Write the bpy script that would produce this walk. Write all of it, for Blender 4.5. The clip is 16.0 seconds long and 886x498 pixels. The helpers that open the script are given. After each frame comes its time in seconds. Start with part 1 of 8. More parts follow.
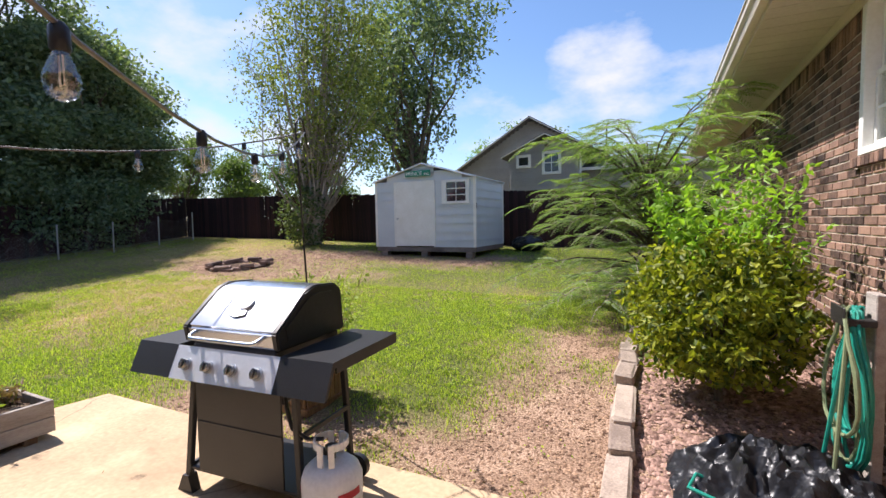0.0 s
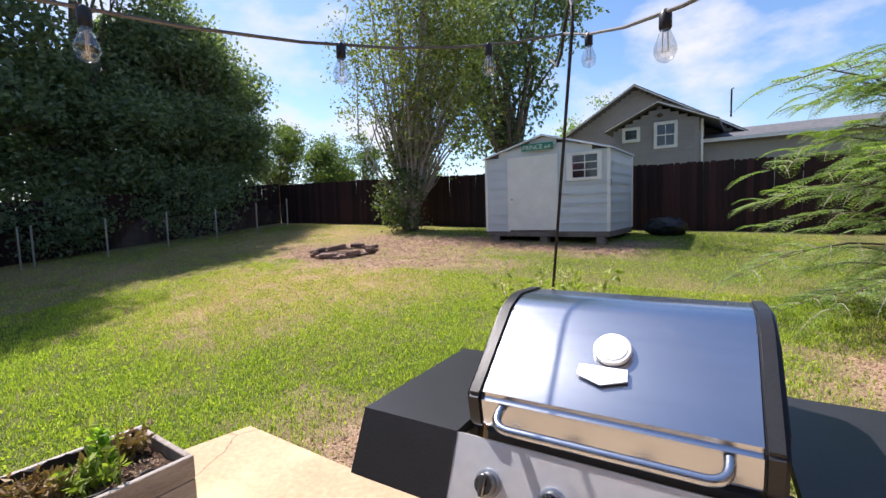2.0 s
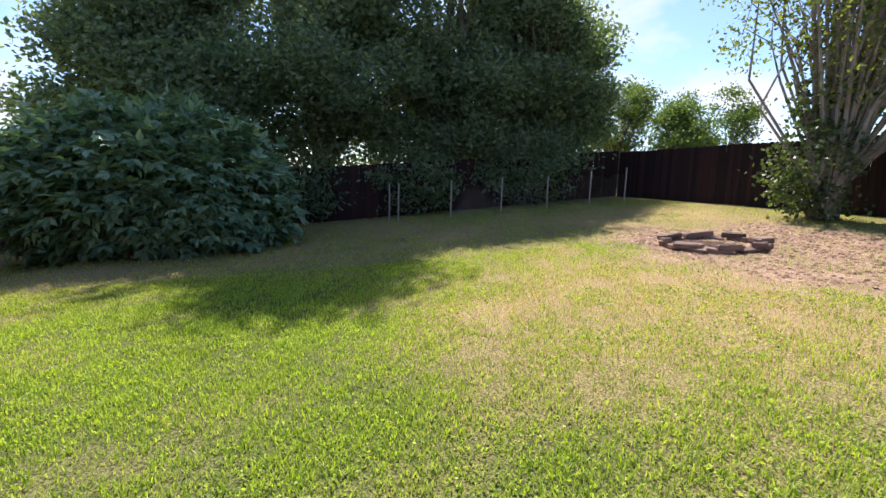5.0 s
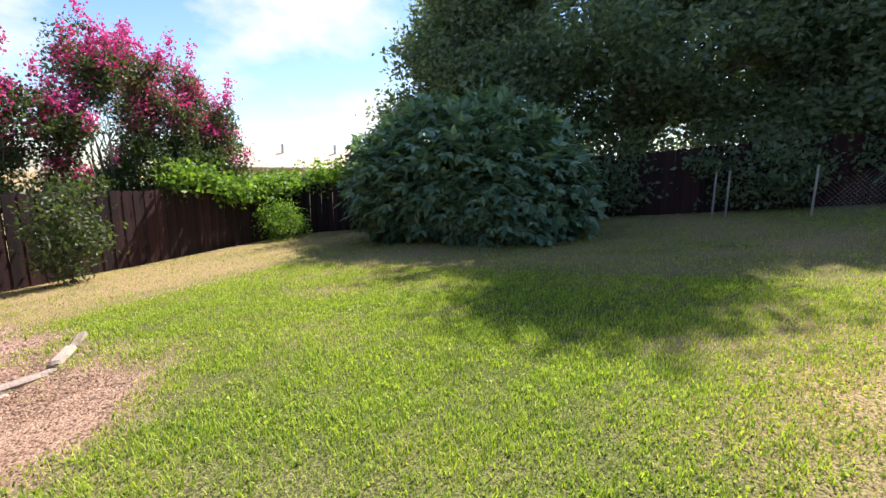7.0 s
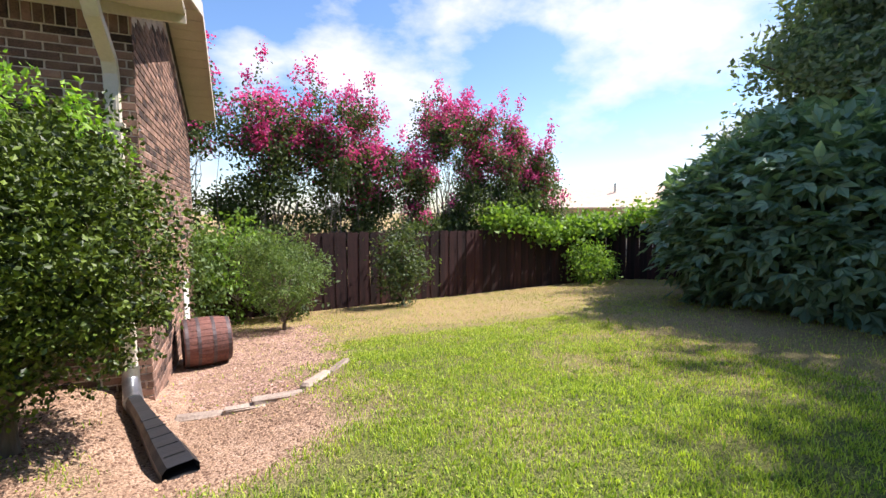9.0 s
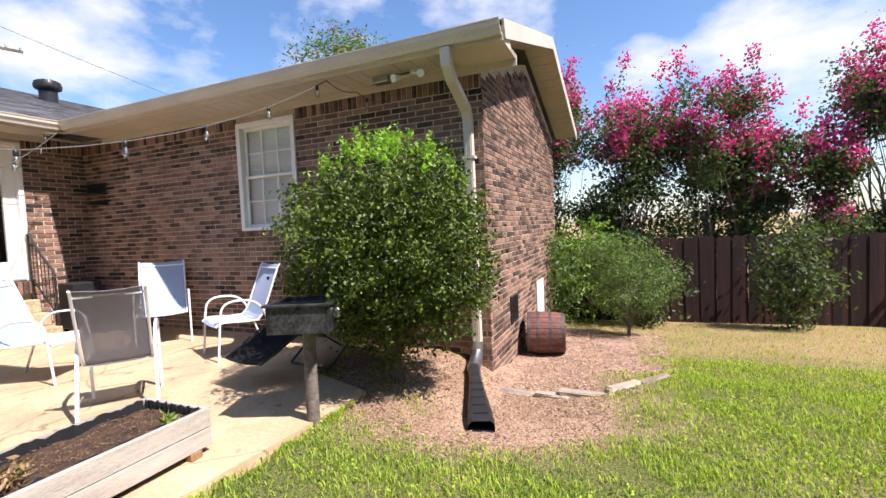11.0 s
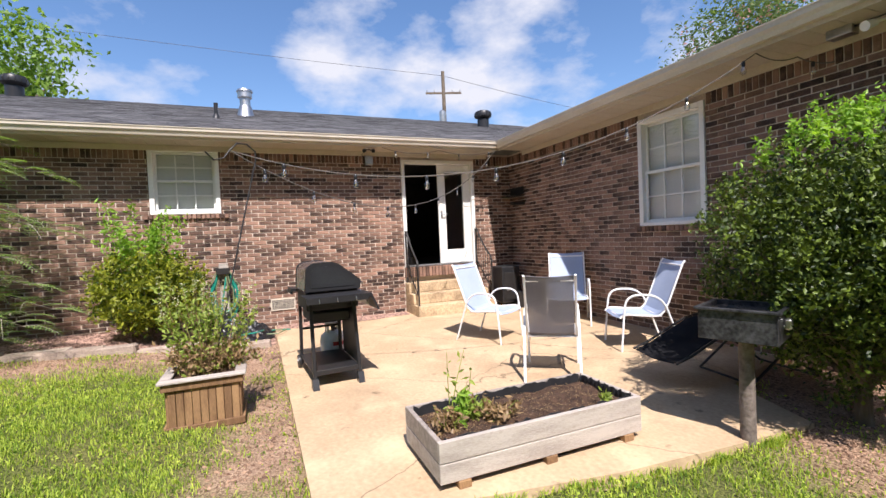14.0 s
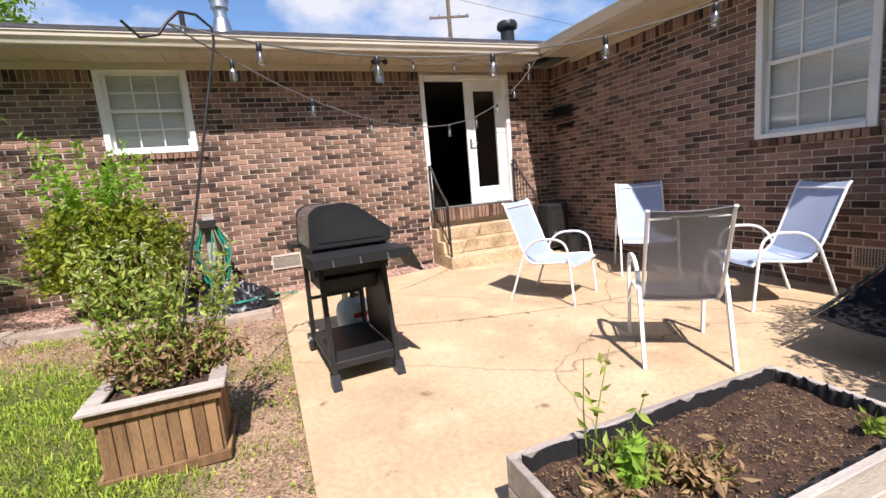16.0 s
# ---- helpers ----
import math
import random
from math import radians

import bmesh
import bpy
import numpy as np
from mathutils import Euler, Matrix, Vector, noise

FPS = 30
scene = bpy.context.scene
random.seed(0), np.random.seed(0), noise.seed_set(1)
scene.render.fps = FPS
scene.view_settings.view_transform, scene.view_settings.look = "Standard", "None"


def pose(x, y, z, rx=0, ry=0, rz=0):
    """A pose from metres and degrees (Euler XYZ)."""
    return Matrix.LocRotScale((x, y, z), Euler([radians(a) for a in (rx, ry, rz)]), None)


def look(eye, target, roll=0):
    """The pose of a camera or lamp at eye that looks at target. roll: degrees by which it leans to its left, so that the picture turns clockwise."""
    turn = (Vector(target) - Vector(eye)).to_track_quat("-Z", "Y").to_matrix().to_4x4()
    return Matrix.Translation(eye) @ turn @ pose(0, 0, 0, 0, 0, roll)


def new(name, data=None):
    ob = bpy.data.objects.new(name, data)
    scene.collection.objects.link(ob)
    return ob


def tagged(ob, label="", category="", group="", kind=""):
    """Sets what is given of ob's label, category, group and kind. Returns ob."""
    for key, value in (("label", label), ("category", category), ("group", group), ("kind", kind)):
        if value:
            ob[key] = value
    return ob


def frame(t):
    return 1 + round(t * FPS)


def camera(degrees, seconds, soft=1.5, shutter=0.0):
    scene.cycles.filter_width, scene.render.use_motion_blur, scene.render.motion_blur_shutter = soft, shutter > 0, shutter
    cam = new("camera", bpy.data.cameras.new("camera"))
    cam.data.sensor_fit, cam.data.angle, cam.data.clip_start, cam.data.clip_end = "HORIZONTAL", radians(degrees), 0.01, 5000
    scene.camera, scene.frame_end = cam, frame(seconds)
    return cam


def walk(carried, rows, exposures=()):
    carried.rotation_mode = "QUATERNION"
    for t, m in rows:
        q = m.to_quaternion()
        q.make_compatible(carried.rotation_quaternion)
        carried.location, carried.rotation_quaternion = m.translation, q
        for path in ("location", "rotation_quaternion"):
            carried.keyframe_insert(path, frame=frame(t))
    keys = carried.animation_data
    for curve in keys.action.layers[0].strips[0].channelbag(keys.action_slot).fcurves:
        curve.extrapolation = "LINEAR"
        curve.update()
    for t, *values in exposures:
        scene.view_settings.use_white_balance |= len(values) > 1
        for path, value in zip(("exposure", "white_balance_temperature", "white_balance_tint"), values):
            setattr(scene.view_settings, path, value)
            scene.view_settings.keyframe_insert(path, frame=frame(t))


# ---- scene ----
cam = camera(89.9, 16.0)
PATH = [
    (0, (0.286, 0.275, 1.563), (-0.589, 2.071, 1.448), -1.0),
    (0.5, (-0.145, 0.359, 1.533), (-1.044, 2.142, 1.426), -1.1),
    (1, (-0.59, 0.538, 1.489), (-1.547, 2.29, 1.369), -1.5),
    (1.5, (-1.061, 0.737, 1.492), (-2.098, 2.441, 1.348), -1.8),
    (2, (-1.501, 0.892, 1.493), (-2.638, 2.528, 1.321), -1.8),
    (2.5, (-1.882, 1.139, 1.484), (-3.136, 2.684, 1.288), -1.9),
    (3, (-2.311, 1.363, 1.443), (-3.693, 2.793, 1.233), -1.9),
    (3.2, (-2.458, 1.426, 1.439), (-3.894, 2.801, 1.222), -1.6),
    (5.3, (-3.997, 2.299, 1.363), (-5.947, 2.632, 1.071), 1.8),
    (5.5, (-4.084, 2.28, 1.341), (-6.049, 2.493, 1.04), 2.1),
    (6, (-4.348, 2.226, 1.274), (-6.317, 2.115, 0.939), 3.0),
    (6.5, (-4.594, 2.206, 1.259), (-6.518, 1.793, 0.902), 2.7),
    (7, (-4.892, 2.344, 1.35), (-6.707, 1.575, 1.01), 0.4),
    (7.5, (-5.216, 2.362, 1.40), (-6.880, 1.294, 1.099), -0.9),
    (8, (-5.585, 2.254, 1.43), (-7.016, 0.878, 1.186), -1.2),
    (8.2, (-5.725, 2.237, 1.43), (-7.048, 0.754, 1.203), -1.1),
    (10.3, (-6.856, 2.416, 1.327), (-6.681, 0.428, 1.203), -1.7),
    (10.5, (-6.905, 2.419, 1.331), (-6.549, 0.455, 1.207), -2.5),
    (11, (-6.978, 2.428, 1.373), (-6.195, 0.591, 1.276), -2.7),
    (11.5, (-6.963, 2.503, 1.383), (-5.813, 0.867, 1.338), -2.0),
    (12, (-6.947, 2.575, 1.414), (-5.52, 1.174, 1.389), -2.3),
    (12.5, (-6.932, 2.611, 1.422), (-5.336, 1.406, 1.412), -2.0),
    (13, (-6.89, 2.634, 1.411), (-5.177, 1.601, 1.406), -1.9),
    (13.5, (-6.828, 2.689, 1.425), (-5.038, 1.797, 1.402), -1.9),
    (14, (-6.722, 2.794, 1.437), (-4.873, 2.033, 1.379), -2.6),
    (14.5, (-6.555, 2.872, 1.409), (-4.668, 2.22, 1.294), -3.6),
    (15, (-6.195, 2.759, 1.359), (-4.295, 2.158, 1.183), -4.3),
    (15.5, (-5.682, 2.76, 1.332), (-3.796, 2.142, 1.082), -5.0),
    (16, (-5.183, 2.635, 1.317), (-3.338, 1.926, 1.014), -5.1),
]
walk(cam, [(t, look(eye, target, roll)) for t, eye, target, roll in PATH], [(0.0, 0.86, 6350, 17), (3.2, 0.88, 6350, 17), (5.3, 1.08, 6350, 17), (8.2, 1.12, 6350, 17), (10.3, 1.12, 6350, 17), (11.3, 0.94, 6350, 17), (12.5, 0.78, 6350, 17), (16.0, 0.76, 6350, 17)])

# ---- world, sun, exposure ----
SUN_WAY = Vector((0.70, -0.12, -1.0)).normalized()
sun = new("sun", bpy.data.lights.new("sun", "SUN"))
sun.data.energy, sun.data.angle, sun.data.color = 5.0, radians(0.53), (1.0, 0.945, 0.875)
sun.matrix_world = look((0, 0, 40), Vector((0, 0, 40)) + SUN_WAY)
sun.location = (-20, -6, 40)

world = bpy.data.worlds.new("sky")
scene.world = world
world.use_nodes = True
wn, wl = world.node_tree.nodes, world.node_tree.links
wn.clear()
w_out, w_bg = wn.new("ShaderNodeOutputWorld"), wn.new("ShaderNodeBackground")
w_sky = wn.new("ShaderNodeTexSky")
w_sky.sky_type, w_sky.sun_disc = "NISHITA", False
w_sky.sun_elevation = math.asin(-SUN_WAY.z)
w_sky.sun_rotation = math.atan2(-SUN_WAY.x, -SUN_WAY.y)
w_sky.air_density, w_sky.dust_density, w_sky.ozone_density = 1.0, 0.6, 2.5
w_co, w_map = wn.new("ShaderNodeTexCoord"), wn.new("ShaderNodeMapping")
w_map.inputs["Scale"].default_value = (1.0, 1.0, 1.9)
w_map.inputs["Location"].default_value = (0.35, 0.10, 0.2)
w_noise, w_ramp, w_mix = wn.new("ShaderNodeTexNoise"), wn.new("ShaderNodeValToRGB"), wn.new("ShaderNodeMixRGB")
w_noise.inputs["Scale"].default_value, w_noise.inputs["Detail"].default_value, w_noise.inputs["Roughness"].default_value = 4.2, 10.0, 0.56
w_ramp.color_ramp.elements[0].position, w_ramp.color_ramp.elements[1].position = 0.50, 0.72
w_mix.inputs["Color2"].default_value = (8.2, 8.5, 9.0, 1)
wl.new(w_co.outputs["Generated"], w_map.inputs["Vector"])
wl.new(w_map.outputs["Vector"], w_noise.inputs["Vector"])
# where the heaps of cloud stand: a direction and the angle each one covers
CLOUDS = [((0.895, -0.226, 0.386), 10), ((0.767, -0.483, 0.422), 8), ((0.804, -0.514, 0.30), 11), ((0.915, -0.213, 0.342), 9), ((0.929, 0.194, 0.314), 8), ((0.545, -0.76, 0.354), 8), ((-0.11, 0.943, 0.313), 6),
          ((-0.835, 0.443, 0.327), 9), ((-0.308, -0.897, 0.317), 11), ((-0.703, -0.638, 0.313), 10), ((-0.814, -0.549, 0.191), 10), ((-0.727, 0.669, 0.155), 9), ((0.197, -0.888, 0.415), 6), ((0.034, -0.962, 0.27), 7)]
w_unit = wn.new("ShaderNodeVectorMath")
w_unit.operation = "NORMALIZE"
wl.new(w_co.outputs["Generated"], w_unit.inputs[0])
w_heap = None
for way, spread in CLOUDS:
    dot, rng_ = wn.new("ShaderNodeVectorMath"), wn.new("ShaderNodeMapRange")
    dot.operation, rng_.interpolation_type = "DOT_PRODUCT", "SMOOTHSTEP"
    wl.new(w_unit.outputs["Vector"], dot.inputs[0])
    dot.inputs[1].default_value = Vector(way).normalized()
    rng_.inputs["From Min"].default_value, rng_.inputs["From Max"].default_value = math.cos(radians(spread * 1.25)), math.cos(radians(spread * 0.35))
    wl.new(dot.outputs["Value"], rng_.inputs["Value"])
    if w_heap is None:
        w_heap = rng_.outputs["Result"]
    else:
        top_ = wn.new("ShaderNodeMath")
        top_.operation = "MAXIMUM"
        wl.new(w_heap, top_.inputs[0])
        wl.new(rng_.outputs["Result"], top_.inputs[1])
        w_heap = top_.outputs[0]
w_sum = wn.new("ShaderNodeMath")
w_sum.operation = "MULTIPLY_ADD"
wl.new(w_heap, w_sum.inputs[0])
w_sum.inputs[1].default_value = 0.15
w_low = wn.new("ShaderNodeMath")
w_low.operation = "SUBTRACT"
wl.new(w_noise.outputs["Fac"], w_low.inputs[0])
w_low.inputs[1].default_value = 0.055
wl.new(w_low.outputs[0], w_sum.inputs[2])
wl.new(w_sum.outputs[0], w_ramp.inputs["Fac"])
wl.new(w_ramp.outputs["Color"], w_mix.inputs["Fac"])
w_hsv = wn.new("ShaderNodeHueSaturation")
w_hsv.inputs["Saturation"].default_value, w_hsv.inputs["Value"].default_value = 1.12, 1.75
wl.new(w_sky.outputs["Color"], w_hsv.inputs["Color"])
wl.new(w_hsv.outputs["Color"], w_mix.inputs["Color1"])
wl.new(w_mix.outputs["Color"], w_bg.inputs["Color"])
wl.new(w_bg.outputs["Background"], w_out.inputs["Surface"])
w_bg.inputs["Strength"].default_value = 0.062

# ---- materials ----


def mat(name, a, b=None, rough=0.7, metal=0.0, scale=6.0, fine=60.0, bump=0.15, spec=0.4, rnd=0.0, island=False, stretch=(1, 1, 1), lo=0.35, hi=0.65, coat=0.0, depth=0.01):
    """Two colours mixed by a coarse and a fine noise, with relief; rnd shifts the value piece by piece."""
    b = b or tuple(c * 0.75 for c in a)
    m = bpy.data.materials.new(name)
    m.use_nodes = True
    n, l = m.node_tree.nodes, m.node_tree.links
    p = n["Principled BSDF"]
    co, mp = n.new("ShaderNodeTexCoord"), n.new("ShaderNodeMapping")
    mp.inputs["Scale"].default_value = stretch
    l.new(co.outputs["Object"], mp.inputs["Vector"])
    n1, n2 = n.new("ShaderNodeTexNoise"), n.new("ShaderNodeTexNoise")
    n1.inputs["Scale"].default_value, n1.inputs["Detail"].default_value = scale, 5
    n2.inputs["Scale"].default_value, n2.inputs["Detail"].default_value = fine, 4
    for q in (n1, n2):
        l.new(mp.outputs["Vector"], q.inputs["Vector"])
    add = n.new("ShaderNodeMath")
    add.operation = "MULTIPLY_ADD"
    l.new(n2.outputs["Fac"], add.inputs[0])
    add.inputs[1].default_value = 0.45
    half = n.new("ShaderNodeMath")
    half.operation = "MULTIPLY_ADD"
    half.inputs[1].default_value, half.inputs[2].default_value = 0.55, 0.0
    l.new(n1.outputs["Fac"], half.inputs[0])
    l.new(half.outputs[0], add.inputs[2])
    value = add.outputs[0]
    if rnd:
        src = n.new("ShaderNodeNewGeometry").outputs["Random Per Island"] if island else n.new("ShaderNodeObjectInfo").outputs["Random"]
        sh = n.new("ShaderNodeMath")
        sh.operation = "MULTIPLY_ADD"
        l.new(src, sh.inputs[0])
        sh.inputs[1].default_value = rnd
        off = n.new("ShaderNodeMath")
        off.operation = "SUBTRACT"
        l.new(value, off.inputs[0])
        off.inputs[1].default_value = rnd / 2
        l.new(off.outputs[0], sh.inputs[2])
        value = sh.outputs[0]
    rp = n.new("ShaderNodeValToRGB")
    rp.color_ramp.elements[0].position, rp.color_ramp.elements[1].position = lo, hi
    rp.color_ramp.elements[0].color, rp.color_ramp.elements[1].color = (*b, 1), (*a, 1)
    l.new(value, rp.inputs["Fac"])
    l.new(rp.outputs["Color"], p.inputs["Base Color"])
    p.inputs["Roughness"].default_value, p.inputs["Metallic"].default_value = rough, metal
    p.inputs["Specular IOR Level"].default_value = spec
    p.inputs["Coat Weight"].default_value = coat
    if bump:
        bp = n.new("ShaderNodeBump")
        bp.inputs["Strength"].default_value, bp.inputs["Distance"].default_value = bump, depth
        l.new(n2.outputs["Fac"], bp.inputs["Height"])
        l.new(bp.outputs["Normal"], p.inputs["Normal"])
    return m


def leaf_mat(name, a, b, trans=0.35, rough=0.5, through_color=(1.5, 1.6, 0.6)):
    """Leaves: colour varies leaf by leaf, and some light passes through."""
    m = bpy.data.materials.new(name)
    m.use_nodes = True
    n, l = m.node_tree.nodes, m.node_tree.links
    p, out = n["Principled BSDF"], n["Material Output"]
    rp = n.new("ShaderNodeValToRGB")
    rp.color_ramp.elements[0].color, rp.color_ramp.elements[1].color = (*b, 1), (*a, 1)
    l.new(n.new("ShaderNodeNewGeometry").outputs["Random Per Island"], rp.inputs["Fac"])
    l.new(rp.outputs["Color"], p.inputs["Base Color"])
    p.inputs["Roughness"].default_value = rough
    p.inputs["Specular IOR Level"].default_value = 0.35
    t, mx = n.new("ShaderNodeBsdfTranslucent"), n.new("ShaderNodeMixShader")
    warm = n.new("ShaderNodeMixRGB")
    warm.blend_type = "MULTIPLY"
    warm.inputs["Fac"].default_value = 1
    warm.inputs["Color2"].default_value = (*through_color, 1)
    l.new(rp.outputs["Color"], warm.inputs["Color1"])
    l.new(warm.outputs["Color"], t.inputs["Color"])
    mx.inputs["Fac"].default_value = trans
    l.new(p.outputs["BSDF"], mx.inputs[1])
    l.new(t.outputs["BSDF"], mx.inputs[2])
    l.new(mx.outputs["Shader"], out.inputs["Surface"])
    return m


def glass_mat(name, tint=(0.97, 0.985, 0.98), rough=0.02, gloss=0.06):
    m = bpy.data.materials.new(name)
    m.use_nodes = True
    n, l = m.node_tree.nodes, m.node_tree.links
    out = n["Material Output"]
    n.remove(n["Principled BSDF"])
    g, t, mx = n.new("ShaderNodeBsdfGlossy"), n.new("ShaderNodeBsdfTransparent"), n.new("ShaderNodeMixShader")
    g.inputs["Roughness"].default_value = rough
    t.inputs["Color"].default_value = (*tint, 1)
    mx.inputs["Fac"].default_value = gloss
    l.new(t.outputs["BSDF"], mx.inputs[1])
    l.new(g.outputs["BSDF"], mx.inputs[2])
    l.new(mx.outputs["Shader"], out.inputs["Surface"])
    return m


def glow_mat(name, color, strength):
    m = bpy.data.materials.new(name)
    m.use_nodes = True
    p = m.node_tree.nodes["Principled BSDF"]
    p.inputs["Base Color"].default_value = (*color, 1)
    p.inputs["Emission Color"].default_value = (*color, 1)
    p.inputs["Emission Strength"].default_value = strength
    return m


BRICK_A, BRICK_B = (0.38, 0.225, 0.160), (0.026, 0.015, 0.012)
M_BRICK = mat("brick_face", BRICK_A, BRICK_B, rough=0.88, scale=9, fine=90, bump=0.3, rnd=0.6, lo=0.18, hi=0.95)
M_BRICK_J = mat("brick_face_joined", BRICK_A, BRICK_B, rough=0.88, scale=9, fine=90, bump=0.3, rnd=0.6, island=True, lo=0.18, hi=0.95)
M_MORTAR = mat("mortar", (0.64, 0.54, 0.44), (0.38, 0.31, 0.25), rough=0.95, scale=4, fine=80, bump=0.5)
M_STEP = mat("step_concrete", (0.62, 0.47, 0.29), (0.24, 0.17, 0.10), rough=0.85, scale=3.2, fine=30, bump=0.3)
M_TRIM = mat("beige_trim_paint", (0.60, 0.54, 0.44), (0.50, 0.44, 0.35), rough=0.5, scale=2, fine=40, bump=0.05)
M_GUTTER = mat("gutter_metal_paint", (0.66, 0.60, 0.50), (0.56, 0.50, 0.41), rough=0.4, scale=2, fine=40, bump=0.03)
M_WHITE = mat("white_paint", (0.82, 0.82, 0.79), (0.72, 0.71, 0.66), rough=0.45, scale=3, fine=40, bump=0.05)
M_BLIND = mat("window_blind", (0.70, 0.69, 0.66), (0.60, 0.59, 0.56), rough=0.7, scale=2, fine=30, bump=0.05)
M_SHINGLE = mat("roof_shingle", (0.20, 0.20, 0.21), (0.055, 0.055, 0.06), rough=0.95, scale=5, fine=120, bump=0.6, rnd=0.35, island=True, lo=0.25, hi=0.75)
M_FENCE = mat("dark_fence_board", (0.050, 0.018, 0.017), (0.016, 0.007, 0.007), rough=0.85, scale=2, fine=30, bump=0.4, rnd=0.4, stretch=(6, 6, 0.6))
M_FENCE_J = mat("dark_fence_board_joined", (0.050, 0.018, 0.017), (0.016, 0.007, 0.007), rough=0.85, scale=2, fine=30, bump=0.4, rnd=0.4, island=True, stretch=(6, 6, 0.6))
M_GREYWOOD = mat("weathered_grey_wood", (0.46, 0.41, 0.36), (0.26, 0.22, 0.19), rough=0.85, scale=3, fine=36, bump=0.5, rnd=0.2, stretch=(7, 1.0, 7))
M_OLDWOOD = mat("rough_grey_timber", (0.24, 0.20, 0.17), (0.09, 0.07, 0.06), rough=0.9, scale=3, fine=36, bump=0.6)
M_BROWNWOOD = mat("brown_cedar", (0.32, 0.19, 0.09), (0.14, 0.075, 0.035), rough=0.8, scale=3, fine=30, bump=0.4, rnd=0.25, stretch=(7, 7, 1))
M_SOIL = mat("dark_potting_soil", (0.16, 0.09, 0.055), (0.035, 0.02, 0.014), rough=1.0, scale=18, fine=150, bump=1.0, depth=0.03)
M_BLACKPAINT = mat("black_powder_coat", (0.022, 0.022, 0.024), (0.014, 0.014, 0.015), rough=0.42, scale=4, fine=120, bump=0.06)
M_IRON = mat("black_wrought_iron", (0.028, 0.026, 0.025), (0.015, 0.013, 0.012), rough=0.5, scale=10, fine=120, bump=0.2)
M_PLASTIC = mat("black_plastic", (0.025, 0.026, 0.028), (0.016, 0.016, 0.018), rough=0.38, scale=4, fine=60, bump=0.1)
M_PANEL = mat("satin_stainless", (0.84, 0.84, 0.85), (0.76, 0.76, 0.77), rough=0.5, metal=0.8, scale=2, fine=40, bump=0.03)
M_STEEL = mat("brushed_stainless", (0.50, 0.53, 0.58), (0.45, 0.48, 0.53), rough=0.25, metal=1.0, scale=2, fine=40, bump=0.03, stretch=(1, 1, 30))
M_GALV = mat("galvanised_metal", (0.55, 0.56, 0.57), (0.36, 0.37, 0.38), rough=0.42, metal=1.0, scale=8, fine=60, bump=0.05)
M_SHEDPANEL = mat("shed_siding", (0.62, 0.67, 0.71), (0.53, 0.58, 0.62), rough=0.45, scale=1.5, fine=40, bump=0.05)
M_BARK = mat("bark", (0.20, 0.16, 0.12), (0.07, 0.055, 0.04), rough=0.95, scale=4, fine=30, bump=0.8, depth=0.03, stretch=(1, 1, 0.3))
M_PALEBARK = mat("pale_bark", (0.42, 0.37, 0.31), (0.20, 0.16, 0.13), rough=0.9, scale=4, fine=30, bump=0.5)
M_ROCK = mat("rough_stone", (0.42, 0.34, 0.27), (0.20, 0.15, 0.12), rough=0.9, scale=6, fine=60, bump=0.7, rnd=0.3)
# near-black base colour standing for the shade indoors and behind vent grilles
M_INNERSHADE = mat("painted_inner_shade", (0.05, 0.047, 0.045), (0.03, 0.028, 0.027), rough=0.8, scale=1, fine=10, bump=0)
M_GLASS = glass_mat("window_glass")
L_OAK = leaf_mat("oak_leaf", (0.23, 0.29, 0.18), (0.08, 0.125, 0.075), trans=0.42)
L_ELM = leaf_mat("elm_leaf", (0.24, 0.27, 0.085), (0.08, 0.115, 0.035), trans=0.45)
L_MID = leaf_mat("far_leaf", (0.15, 0.22, 0.07), (0.06, 0.10, 0.03), trans=0.4)
L_FIG = leaf_mat("fig_leaf", (0.24, 0.35, 0.22), (0.08, 0.15, 0.09), trans=0.25, rough=0.45)
L_BOX = leaf_mat("holly_leaf", (0.125, 0.18, 0.016), (0.007, 0.020, 0.004), trans=0.10, rough=0.5)
L_YEL = leaf_mat("privet_leaf", (0.36, 0.38, 0.035), (0.03, 0.065, 0.010), trans=0.4)
L_LIME = leaf_mat("lime_leaf", (0.30, 0.46, 0.06), (0.14, 0.28, 0.03), trans=0.45)
L_MIM = leaf_mat("mimosa_leaflet", (0.27, 0.37, 0.11), (0.07, 0.14, 0.04), trans=0.45)
L_MYRTLE = leaf_mat("myrtle_leaf", (0.12, 0.16, 0.065), (0.04, 0.065, 0.028), trans=0.35)
L_PINK = leaf_mat("myrtle_flower", (0.80, 0.12, 0.34), (0.55, 0.04, 0.17), trans=0.4, through_color=(1.1, 1.0, 1.1))
L_PALEPINK = leaf_mat("mimosa_flower", (0.75, 0.40, 0.34), (0.6, 0.28, 0.22), trans=0.4, through_color=(1.1, 1.0, 1.0))
L_SAGE = leaf_mat("shrub_leaf", (0.17, 0.24, 0.075), (0.06, 0.11, 0.035), trans=0.35)
L_VINE = leaf_mat("vine_leaf", (0.22, 0.34, 0.06), (0.08, 0.16, 0.03), trans=0.4)
L_GRASS = leaf_mat("grass_blade", (0.52, 0.60, 0.09), (0.09, 0.18, 0.02), trans=0.4, rough=0.6)
L_DRY = leaf_mat("dry_grass_blade", (0.60, 0.46, 0.20), (0.34, 0.25, 0.10), trans=0.3, rough=0.7)
L_WEED = leaf_mat("weed_leaf", (0.34, 0.42, 0.08), (0.14, 0.20, 0.035), trans=0.35)
L_STRAW = leaf_mat("dead_stem", (0.36, 0.24, 0.12), (0.16, 0.10, 0.05), trans=0.2)

# ---- mesh helpers ----


